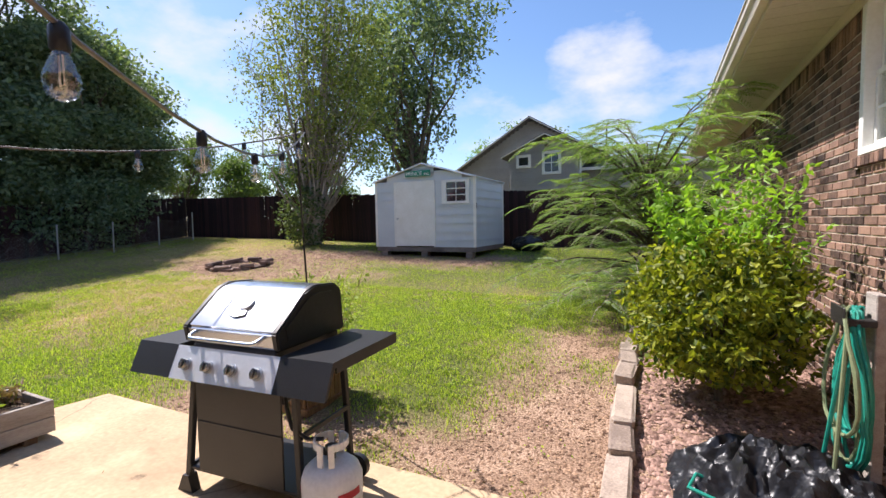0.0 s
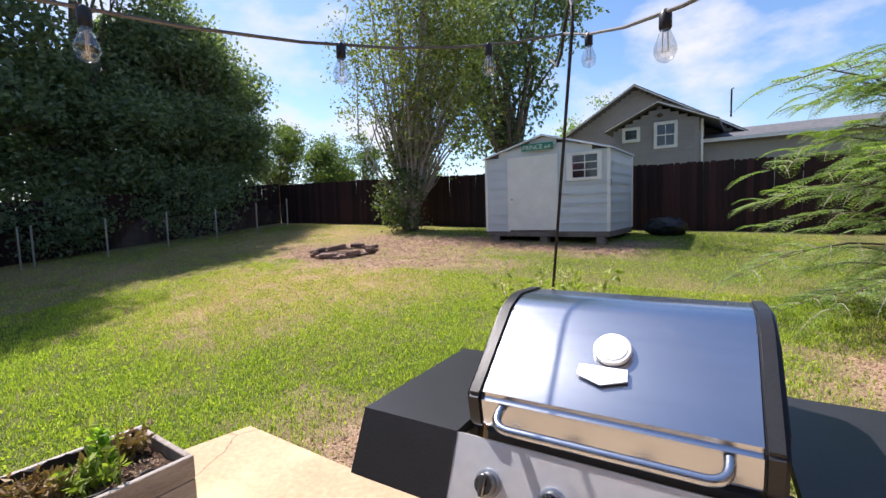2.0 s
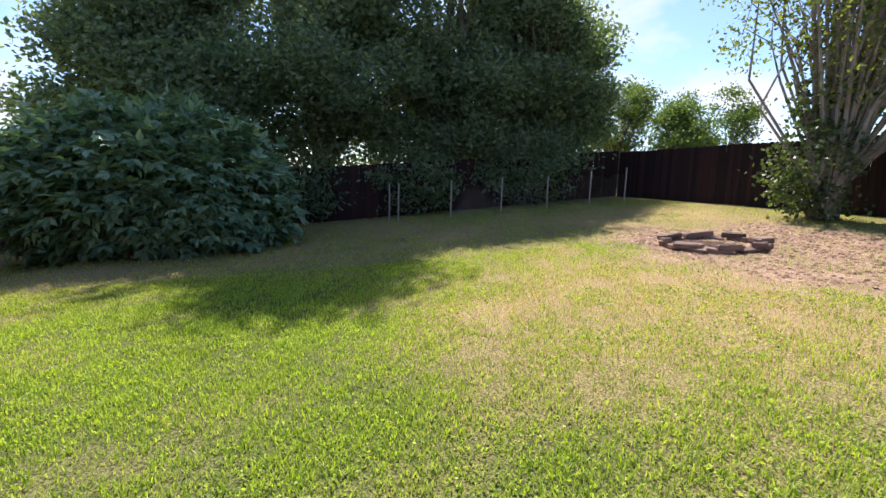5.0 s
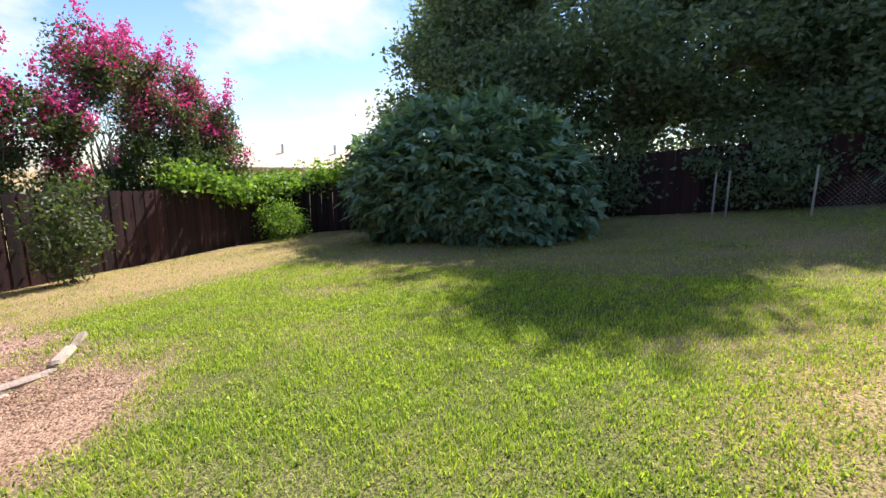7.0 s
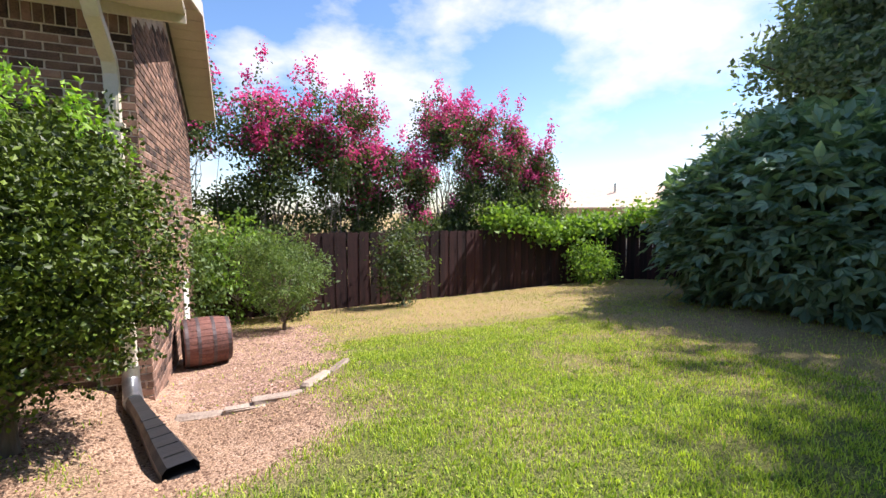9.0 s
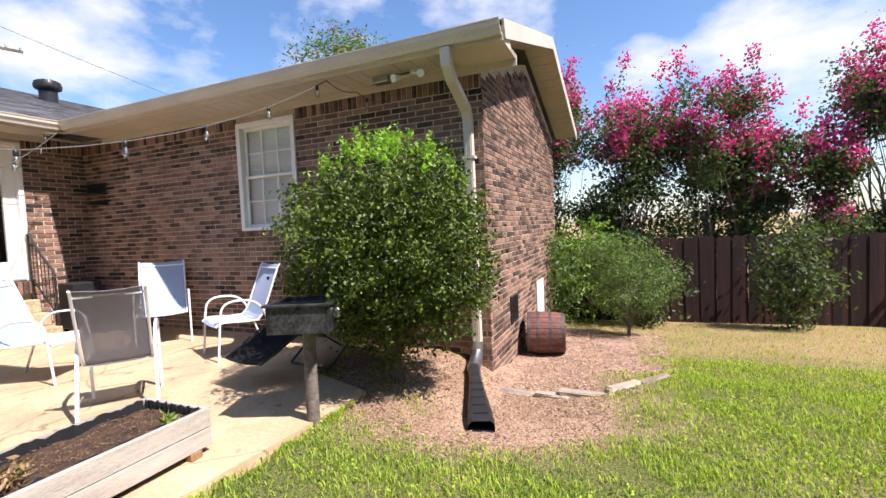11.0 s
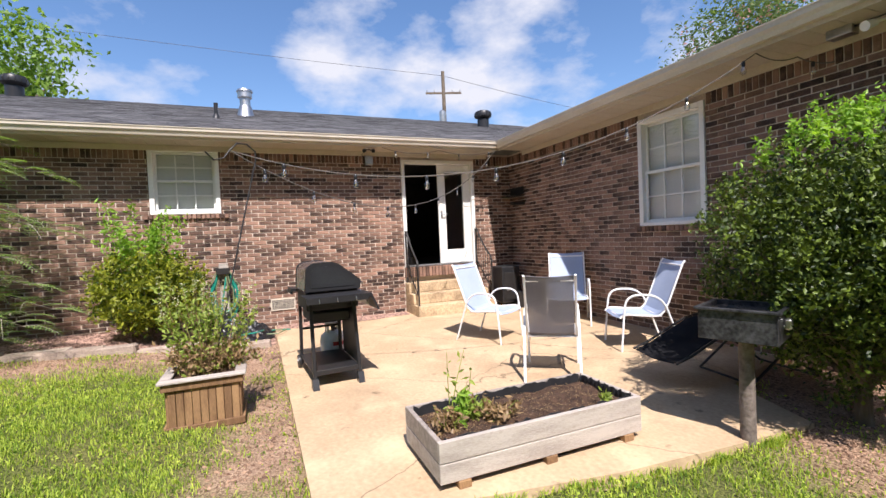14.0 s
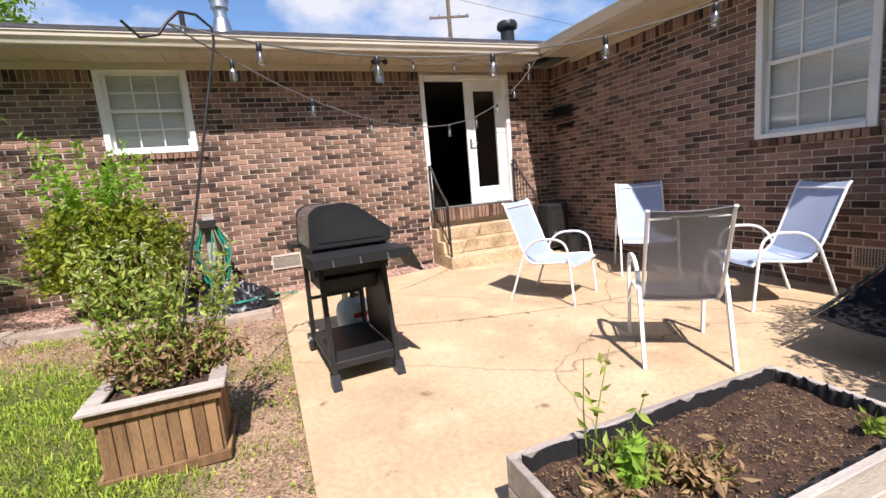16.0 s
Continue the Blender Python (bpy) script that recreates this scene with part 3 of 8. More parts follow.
tagged(part("ceiling", bm, M_INNERSHADE), "indoor ceiling, shade put in its colour", "ceiling", kind="structure")

# roofs
SLOPE, EAVE_X, EAVE_Y, ROOF_Z = 0.335, 0.98, -1.66, 3.26
RX, RZ = 6.7, ROOF_Z + SLOPE * (6.7 - EAVE_X)


def shingle_rows(parent, start, along, up, rows, length, exposure=0.145, tab=0.32):
    """Overlapping shingle tabs, row by row, up a slope."""
    rng = np.random.RandomState(3)
    start, along, up = np.array(start), np.array(along), np.array(up)
    nrm = np.cross(along, up)
    nrm = nrm if nrm[2] > 0 else -nrm
    V, F = [], []
    for r in range(rows):
        off = (r % 2) * tab / 2 + rng.uniform(0, 0.05)
        k = int(length / tab) + 1
        for i in range(k):
            a, b = max(i * tab - off, 0) + 0.004, min((i + 1) * tab - off, length) - 0.004
            if b - a < 0.03:
                continue
            t = 0.010 + rng.uniform(0, 0.004)
            lo, hi = r * exposure, (r + 1) * exposure + 0.02
            c = [start + along * u + up * w + nrm * h for u, w, h in ((a, lo, t), (b, lo, t), (b, hi, 0.003), (a, hi, 0.003), (a, lo, 0), (b, lo, 0))]
            n = len(V) * 6
            V.append(c)
            F += [(n, n + 1, n + 2, n + 3), (n, n + 4, n + 5, n + 1)]
    ob = bulk("shingle_rows", np.array(V).reshape(-1, 3), F, M_SHINGLE, parent)
    ob["kind"] = "stuff"


bm = bmesh.new()
prism(bm, [(EAVE_X, ROOF_Z), (RX, RZ), (RX + 6, RZ - 6 * SLOPE), (RX + 6, RZ - 6 * SLOPE - 0.1), (RX, RZ - 0.12), (EAVE_X, ROOF_Z - 0.06)], -8.5, MAIN_END + 0.4, "y")
roof_main = tagged(part("roof_main", bm, M_SHINGLE), "dark grey shingled low roof of the main house", "roof", kind="structure")
ul = math.hypot(1, SLOPE)
shingle_rows(roof_main, (EAVE_X, EAVE_Y - 4, ROOF_Z + 0.004), (0, 1, 0), (1 / ul, 0, SLOPE / ul), 41, MAIN_END + 0.4 - EAVE_Y + 4)
RAKE_X = -5.93
bm = bmesh.new()
wz = ROOF_Z + 0.31 * (EAVE_Y - RIDGE_Y)
prism(bm, [(EAVE_Y, ROOF_Z), (RIDGE_Y, wz), (2 * RIDGE_Y - EAVE_Y, ROOF_Z), (2 * RIDGE_Y - EAVE_Y, ROOF_Z - 0.06), (RIDGE_Y, wz - 0.07), (EAVE_Y, ROOF_Z - 0.06)], RAKE_X, 4.5, "x")
roof_wing = tagged(part("roof_wing", bm, M_SHINGLE), "grey shingled gable roof of the wing", "roof", kind="structure")


def eave(name, lo, hi, axis, wall_at, edge_at, label):
    """Soffit boards, frieze, fascia and gutter along a straight eave."""
    s = 1 if edge_at > wall_at else -1
    put = (lambda u, v, z: (v, u, z)) if axis == "y" else (lambda u, v, z: (u, v, z))
    top = tagged(thing(name, label=label), category="eave", kind="structure")
    bm = bmesh.new()
    step, u = 0.20, lo
    while u < hi - 1e-3:
        e = min(u + step, hi)
        a, b = put(u + 0.004, wall_at, EAVE_Z - 0.012), put(e - 0.004, edge_at - s * 0.02, EAVE_Z)
        box(bm, [min(p, q) for p, q in zip(a, b)], [max(p, q) for p, q in zip(a, b)])
        u = e
    a, b = put(lo, wall_at - s * 0.0, EAVE_Z), put(hi, edge_at - s * 0.02, EAVE_Z + 0.01)
    box(bm, [min(p, q) for p, q in zip(a, b)], [max(p, q) for p, q in zip(a, b)])
    part("soffit", bm, M_TRIM, top)
    bm = bmesh.new()
    a, b = put(lo, wall_at + s * 0.016, EAVE_Z - 0.10), put(hi, wall_at + s * 0.04, EAVE_Z - 0.012)
    box(bm, [min(p, q) for p, q in zip(a, b)], [max(p, q) for p, q in zip(a, b)], 0.004)
    part("frieze_board", bm, M_TRIM, top)
    bm = bmesh.new()
    a, b = put(lo, edge_at - s * 0.02, EAVE_Z - 0.03), put(hi, edge_at, EAVE_Z + 0.15)
    box(bm, [min(p, q) for p, q in zip(a, b)], [max(p, q) for p, q in zip(a, b)])
    part("fascia", bm, M_TRIM, top)
    bm = bmesh.new()
    g = [(0.0, 0.03), (0.06, 0.03), (0.075, 0.07), (0.10, 0.10), (0.105, 0.145), (0.115, 0.145), (0.115, 0.155), (0.095, 0.155), (0.092, 0.10), (0.065, 0.075), (0.055, 0.042), (0.0, 0.042)]
    prism(bm, [(edge_at + s * (u + 0.001), EAVE_Z - 0.02 + v) for u, v in g], lo, hi, "x" if axis == "x" else "y")
    part("gutter", bm, M_GUTTER, top)
    return top


eave("eave_main", EAVE_Y, MAIN_END + 0.4, "y", MAIN_X, EAVE_X, "beige vented soffit, fascia and gutter of the main roof")
eave("eave_wing", RAKE_X, EAVE_X, "x", WING_Y, EAVE_Y, "beige vented soffit, fascia and gutter of the wing")
# rake of the gable
rake = thing("rake_trim", label="beige rake boards and soffit of the gable", category="trim", kind="structure")
for sy, nm in ((1, "near"), (-1, "far")):
    y0, y1 = (EAVE_Y, RIDGE_Y) if sy > 0 else (2 * RIDGE_Y - EAVE_Y, RIDGE_Y)
    bm = bmesh.new()
    beam(bm, (RAKE_X - 0.012, y0, ROOF_Z - 0.09), (RAKE_X - 0.012, y1, wz - 0.09), 0.024, 0.17)
    part("rake_board", bm, M_TRIM, rake)
    bm = bmesh.new()
    for i in range(14):
        t0, t1 = i / 14 + 0.002, (i + 1) / 14 - 0.002
        p0, p1 = Vector((0, y0, ROOF_Z - 0.10)).lerp(Vector((0, y1, wz - 0.11)), t0), Vector((0, y0, ROOF_Z - 0.10)).lerp(Vector((0, y1, wz - 0.11)), t1)
        x0, x1 = RAKE_X, CORNER_X
        vs = [bm.verts.new(p) for p in ((x0, p0.y, p0.z), (x1, p0.y, p0.z), (x1, p1.y, p1.z), (x0, p1.y, p1.z), (x0, p0.y, p0.z + 0.02), (x1, p0.y, p0.z + 0.02), (x1, p1.y, p1.z + 0.02), (x0, p1.y, p1.z + 0.02))]
        for f in ((0, 1, 2, 3), (4, 7, 6, 5), (0, 4, 5, 1), (1, 5, 6, 2), (2, 6, 7, 3), (3, 7, 4, 0)):
            bm.faces.new([vs[k] for k in f])
    part("rake_soffit", bm, M_TRIM, rake)
bm = boxes(((RAKE_X + 0.005, WING_Y + 0.003, EAVE_Z - 0.025), (CORNER_X - 0.005, EAVE_Y - 0.03, EAVE_Z - 0.014)), ((RAKE_X, EAVE_Y - 0.30, EAVE_Z - 0.03), (RAKE_X + 0.02, EAVE_Y - 0.02, EAVE_Z + 0.12)))
part("eave_return", bm, M_TRIM, rake)


def sash_window(name, frame_m, w, h, label):
    """A double-hung window in an opening; x along the wall, y into it, z up from the sill."""
    top = tagged(thing(name, label=label), category="window", kind="structure")
    top.matrix_basis = frame_m
    t = 0.07
    bm = boxes(((0, -0.03, 0), (t, 0.10, h)), ((w - t, -0.03, 0), (w, 0.10, h)), ((t, -0.03, h - t), (w - t, 0.10, h)), ((t, -0.035, 0), (w - t, 0.10, 0.05)), bevel=0.005)
    part("window_frame", bm, M_WHITE, top)
    mid = h * 0.5
    for k, (z0, z1, y) in enumerate(((0.05, mid + 0.02, 0.03), (mid - 0.02, h - t, 0.055))):
        s = 0.038
        bm = boxes(((t, y, z0), (t + s, y + 0.025, z1)), ((w - t - s, y, z0), (w - t, y + 0.025, z1)), ((t + s, y, z0), (w - t - s, y + 0.025, z0 + s)), ((t + s, y, z1 - s), (w - t - s, y + 0.025, z1)), bevel=0.003)
        sash = part("sash", bm, M_WHITE, top)
        iw = w - 2 * t - 2 * s
        for i in (1, 2):
            x = t + s + iw * i / 3
            part("glazing_bar", boxes(((x - 0.009, y + 0.003, z0 + s), (x + 0.009, y + 0.02, z1 - s))), M_WHITE, sash)
        zm = (z0 + z1) / 2
        part("glazing_bar", boxes(((t + s, y + 0.004, zm - 0.009), (w - t - s, y + 0.019, zm + 0.009))), M_WHITE, sash)
        pane = part("pane", boxes(((t + s, y + 0.009, z0 + s), (w - t - s, y + 0.013, z1 - s))), M_GLASS, sash)
        pane.visible_shadow = False
    bm = bmesh.new()
    k = int((h - 0.1) / 0.048)
    for i in range(k):
        z = 0.06 + i * 0.048
        box(bm, (t, 0.10, z), (w - t, 0.108, z + 0.045))
    part("blind", bm, M_BLIND, top, "closed white slatted blind")
    bm = bmesh.new()
    x = -0.09
    while x < w + 0.08:
        box(bm, (x, -0.045, -0.075), (x + 0.057, 0.0, -0.006), 0.004)
        x += 0.0675
    part("brick_sill", bm, M_BRICK_J, top, "brown brick rowlock sill")
    return top


sash_window("window_1", F_MAIN @ Matrix.Translation((MAIN_END - WIN_A[1], 0, WIN_A[2])), WIN_A[1] - WIN_A[0], WIN_A[3] - WIN_A[2], "white double-hung window with closed blinds")
sash_window("window_2", F_WING @ Matrix.Translation((MAIN_X - WIN_B[1], 0, WIN_B[2])), WIN_B[1] - WIN_B[0], WIN_B[3] - WIN_B[2], "tall white double-hung window with closed blinds")

# french door: fixed frame, one leaf open inwards, the other shut
door = tagged(thing("door_1", label="white french door with one leaf open inwards"), category="door", kind="structure")
dx, dy0, dy1, dz0, dz1 = MAIN_X, DOOR[0], DOOR[1], DOOR[2], DOOR[3]
bm = boxes(((dx - 0.03, dy0, dz0), (dx + 0.14, dy0 + 0.07, dz1)), ((dx - 0.03, dy1 - 0.07, dz0), (dx + 0.14, dy1, dz1)), ((dx - 0.03, dy0 + 0.07, dz1 - 0.07), (dx + 0.14, dy1 - 0.07, dz1)), bevel=0.006)
part("door_frame", bm, M_WHITE, door)
part("threshold", boxes(((dx - 0.05, dy0 + 0.07, dz0), (dx + 0.14, dy1 - 0.07, dz0 + 0.03)), bevel=0.006), M_GALV, door)
lw, lh = (dy1 - dy0 - 0.14) / 2 - 0.004, dz1 - dz0 - 0.11


def door_leaf(m, label):
    """A glazed leaf; x along it from its hinge."""
    s = 0.13
    bm = bmesh.new()
    for lo, hi in (((0, 0, 0), (s, 0.044, lh)), ((lw - s, 0, 0), (lw, 0.044, lh)), ((s, 0, lh - 0.13), (lw - s, 0.044, lh)), ((s, 0, 0), (lw - s, 0.044, 0.24))):
        box(bm, lo, hi, 0.004, m)
    leaf = part("door_leaf", bm, M_WHITE, door, label)
    bm = bmesh.new()
    for lo, hi in (((s, -0.006, 0.24), (s + 0.025, 0.05, lh - 0.13)), ((lw - s - 0.025, -0.006, 0.24), (lw - s, 0.05, lh - 0.13)), ((s + 0.025, -0.006, 0.24), (lw - s - 0.025, 0.05, 0.265)), ((s + 0.025, -0.006, lh - 0.155), (lw - s - 0.025, 0.05, lh - 0.13))):
        box(bm, lo, hi, 0.003, m)
    part("glazing_bead", bm, M_WHITE, leaf)
    bm = bmesh.new()
    box(bm, (s + 0.025, 0.018, 0.265), (lw - s - 0.025, 0.024, lh - 0.155), 0, m)
    part("pane", bm, M_GLASS, leaf)
    bm = bmesh.new()
    tube(bm, [m @ Vector(p) for p in ((lw - 0.06, 0.0, 0.98), (lw - 0.06, -0.05, 0.98))], 0.012, 8)
    tube(bm, [m @ Vector(p) for p in ((lw - 0.06, -0.05, 0.98), (lw - 0.15, -0.055, 0.985))], 0.009, 8)
    box(bm, (lw - 0.08, -0.006, 0.90), (lw - 0.04, 0.0, 1.06), 0.002, m)
    part("door_handle", bm, M_GALV, leaf, "brushed metal lever handle")


# shut leaf hinged at the south jamb, open leaf at the north jamb
door_leaf(Matrix.Translation((dx + 0.06, dy0 + 0.07, dz0 + 0.035)) @ Matrix.Rotation(math.pi / 2, 4, "Z") @ Matrix.Scale(-1, 4, (0, 1, 0)), "white glazed leaf, shut")
door_leaf(Matrix.Translation((dx + 0.08, dy1 - 0.075, dz0 + 0.035)) @ Matrix.Rotation(radians(12), 4, "Z"), "white glazed leaf, swung open indoors")

# steps below the door
steps = tagged(thing("door_steps", label="stained tan concrete steps up to the french door"), category="steps", kind="structure")
SY0, SY1 = -1.34, 0.22
rise = 0.19
for i, x0 in enumerate((0.78, 1.05, 1.30)):
    bm = bmesh.new()
    box(bm, (x0, SY0, rise * i if i else -0.05), (MAIN_X - 0.02, SY1, rise * (i + 1)), 0.012)
    part("step", bm, M_STEP, steps)
bm = bmesh.new()
y = SY0
while y < SY1 - 0.03:
    box(bm, (MAIN_X - 0.11, y, 0.665), (MAIN_X - 0.012, y + 0.058, 0.855), 0.004)
    y += 0.068
part("brick_threshold_course", bm, M_BRICK_J, steps, "upright brown bricks under the door sill")

# ---- fences ----


def board_fence(name, p, q, height, label, solo=0, lean=0.0, top_z=None):
    """Upright boards on rails from p to q, following the ground."""
    rng = random.Random(len(name) * 13 + 5)
    p, q = Vector((*p, 0)), Vector((*q, 0))
    d = (q - p).normalized()
    s = Vector((d.y, -d.x, 0))
    L = (q - p).length
    top = tagged(thing(name, label=label), category="fence", kind="structure")
    V, F = [], []
    me = None
    k = int(L / 0.139)
    for i in range(k):
        c = p + d * (i * 0.139)
        zb = gz(c.x, c.y) - 0.02 + rng.uniform(0, 0.03)
        h = height + rng.uniform(-0.02, 0.025)
        w, t = 0.146, 0.018
        a = rng.uniform(-lean, lean)
        o = s * (0.011 * (i % 2) + rng.uniform(-0.002, 0.002))
        pts = [(0, 0, 0), (w, 0, 0), (w, 0, h - 0.04), (w - 0.03, 0, h), (0.03, 0, h), (0, 0, h - 0.04)]
        if i < solo:
            if me is None:
                me = bpy.data.meshes.new("fence_board")
                vv = pts + [(x, t, z) for x, _, z in pts]
                me.from_pydata(vv, [], [(0, 1, 2, 3, 4, 5), (11, 10, 9, 8, 7, 6)] + [(j, (j + 1) % 6, (j + 1) % 6 + 6, j + 6) for j in range(6)])
                me.shade_flat()
            ob = link_mesh("fence_board", me, M_FENCE, top)
            ob.matrix_basis = Matrix.Translation(c + o + Vector((0, 0, zb))) @ Matrix.Rotation(math.atan2(d.y, d.x), 4, "Z") @ Matrix.Rotation(a, 4, "Y")
            continue
        n = len(V)
        for y in (0, t):
            for x, _, z in pts:
                V.append(tuple(c + o + d * (x + a * z) + s * -y + Vector((0, 0, zb + z))))
        F += [tuple(n + j for j in f) for f in ((0, 1, 2, 5), (5, 2, 3, 4), (11, 8, 7, 6), (10, 9, 8, 11))]
        F += [tuple(n + j for j in (e, (e + 1) % 6, (e + 1) % 6 + 6, e + 6)) for e in range(6)]
    if V:
        bulk("fence_boards", V, F, M_FENCE_J, top)["kind"] = "stuff"
    bm = bmesh.new()
    for zz in (0.35, height * 0.55, height - 0.3):
        for i in range(max(1, int(L / 2.4))):
            a, b = p + d * (L * i / max(1, int(L / 2.4))), p + d * (L * (i + 1) / max(1, int(L / 2.4)))
            beam(bm, a + s * 0.045 + Vector((0, 0, gz(a.x, a.y) + zz)), b + s * 0.045 + Vector((0, 0, gz(b.x, b.y) + zz)), 0.04, 0.09)
    part("rails", bm, M_FENCE_J, top)
    return top


board_fence("fence_south", (-17.5, -8.95), (-4.0, -7.35), 1.75, "dark reddish brown wooden board fence below the myrtles", solo=99, lean=0.012)
board_fence("fence_south_west", (-19.5, -3.0), (-17.5, -8.95), 1.75, "dark brown wooden board fence in the corner", solo=99, lean=0.02)
board_fence("fence_west", (-20.6, 14.4), (-19.6, -3.0), 1.9, "dark wooden board fence in deep shade of the trees", solo=140, lean=0.01)
board_fence("fence_north", (8.0, 14.9), (-20.6, 14.4), 1.85, "tall dark brown wooden board fence behind the shed", solo=210, lean=0.008)

# ---- plants ----


def leaf_quads(P, size, rng, aspect=0.5, flat=0.0, droop=0.0, fold=0.25):
    """Rhombic leaves folded along the rib: arrays of corners and faces."""
    n = len(P)
    d = rng.normal(size=(n, 3))
    d[:, 2] = d[:, 2] * (1 - flat) - droop
    d /= np.linalg.norm(d, axis=1, keepdims=True) + 1e-9
    r = rng.normal(size=(n, 3))
    r[:, 2] *= 1 - flat
    s = np.cross(d, r)
    s /= np.linalg.norm(s, axis=1, keepdims=True) + 1e-9
    u = np.cross(s, d)
    L = (size * rng.uniform(0.6, 1.25, n))[:, None]
    a, b = P, P + d * L
    c = P + d * L * 0.45 + s * L * aspect / 2 + u * L * fold * 0.3
    e = P + d * L * 0.45 - s * L * aspect / 2 + u * L * fold * 0.3
    V = np.stack([a, c, b, e], 1).reshape(-1, 3)
    F = np.arange(n * 4).reshape(n, 4)
    return V, F


def lobes(rng, ells, clumps, spread, per, shell=0.55):
    """Leaf places in clumps that lie near the skin of ellipsoids (x, y, z, rx, ry, rz)."""
    vol = np.array([e[3] * e[4] * e[5] for e in ells]) ** 0.8
    pick = rng.choice(len(ells), clumps, p=vol / vol.sum())
    E = np.array(ells)[pick]
    d = rng.normal(size=(clumps, 3))
    d /= np.linalg.norm(d, axis=1, keepdims=True)
    k = shell + (1.06 - shell) * rng.uniform(0, 1, clumps) ** 0.6
    C = E[:, :3] + d * E[:, 3:] * k[:, None]
    P = np.repeat(C, per, 0) + rng.normal(size=(clumps * per, 3)) * spread * np.array((1, 1, 0.7))
    return C, P


def boughs(ells, count, sizes, seed, flat=0.62, reach=0.92):
    """Breaks each large ellipsoid of a crown up into smaller boughs that stand out of its skin, with gaps between."""
    r = np.random.RandomState(seed + 500)
    out = []
    for x, y, z, a, b, c in ells:
        for i in range(count):
            d = r.normal(size=3)
            d /= np.linalg.norm(d)
            k = reach * r.uniform(0.3, 1) ** 0.4
            q = r.uniform(*sizes)
            out.append((x + d[0] * a * k, y + d[1] * b * k, z + d[2] * c * k, q, q, q * flat))
    return out


def fan_leaves(P, size, rng, droop=0.35, outward=None):
    """Lobed leaves: three rhombic lobes spread like a hand from one stalk."""
    n = len(P)
    d = rng.normal(size=(n, 3)) * 0.55 + (outward if outward is not None else 0)
    d[:, 2] -= droop
    d /= np.linalg.norm(d, axis=1, keepdims=True) + 1e-9
    up = rng.normal(size=(n, 3)) * 0.3 + np.array((0, 0, 1.0)) + (outward * 0.6 if outward is not None else 0)
    s = np.cross(d, up)
    s /= np.linalg.norm(s, axis=1, keepdims=True) + 1e-9
    u = np.cross(s, d)
    L = (size * rng.uniform(0.65, 1.25, n))[:, None]
    V = []
    for ang, k in ((-0.85, 0.74), (0.0, 1.0), (0.85, 0.74)):
        w = d * math.cos(ang) + s * math.sin(ang)
        t = -d * math.sin(ang) + s * math.cos(ang)
        V.append(np.stack([P, P + w * L * k * 0.55 + t * L * 0.20 + u * L * 0.05, P + w * L * k - u * L * 0.08, P + w * L * k * 0.55 - t * L * 0.20 + u * L * 0.05], 1))
    V = np.stack(V, 1).reshape(-1, 3)
    return V, np.arange(n * 12).reshape(-1, 4)


def limbs(bm, base, C, r0, rng, count, fork=0.45, n=6):
    """A trunk that forks into limbs reaching for some of the clumps."""
    base = Vector(base)
    top = Vector(C.mean(0))
    fk = base.lerp(Vector((base.x * 0.7 + top.x * 0.3, base.y * 0.7 + top.y * 0.3, top.z)), fork)
    mid = base.lerp(fk, 0.5) + Vector((rng.uniform(-0.1, 0.1), rng.uniform(-0.1, 0.1), 0)) * r0 * 4
    tube(bm, [base - Vector((0, 0, 0.15)), base + Vector((0, 0, 0.1)), mid, fk], [r0 * 1.35, r0, r0 * 0.85, r0 * 0.7], 10)
    for i in rng.choice(len(C), min(count, len(C)), replace=False):
        e = Vector(C[i])
        k = rng.uniform(0.35, 1.0)
        s = base.lerp(fk, k)
        m1 = s.lerp(e, 0.4) + Vector(rng.normal(size=3)) * 0.06 * (e - s).length + Vector((0, 0, 0.08 * (e - s).length))
        m2 = s.lerp(e, 0.75) + Vector(rng.normal(size=3)) * 0.05 * (e - s).length
        tube(bm, [s, m1, m2, e], [r0 * 0.42, r0 * 0.26, r0 * 0.13, r0 * 0.04], n, cap=False)


def tree(name, base, ells, clumps, per, spread, size, leaf, bark, r0, label, category="tree", seed=1, branches=40, group="", aspect=0.55, shell=0.55, extra=None, flat=0.0, droop=0.15, fork=0.45, lobed=False):
    rng = np.random.RandomState(seed)
    top = tagged(thing(name, base, label=label, group=group), category=category)
    b = np.array(base)
    C, P = lobes(rng, ells, clumps, spread, per, shell)
    bm = bmesh.new()
    limbs(bm, (0, 0, 0), C - b, r0, rng, branches, fork)
    part("trunk", bm, bark, top, smooth=True)
    if lobed:
        mid = C.mean(0) * np.array((1, 1, 0.55)) + b * np.array((0, 0, 0.45))
        out = P - mid
        V, F = fan_leaves(P - b, size, rng, droop, out / (np.linalg.norm(out, axis=1, keepdims=True) + 1e-9))
    else:
        V, F = leaf_quads(P - b, size, rng, aspect, flat, droop)
    bulk("crown", V, F, leaf, top)
    if extra:
        extra(top, rng, C - b)
    return top


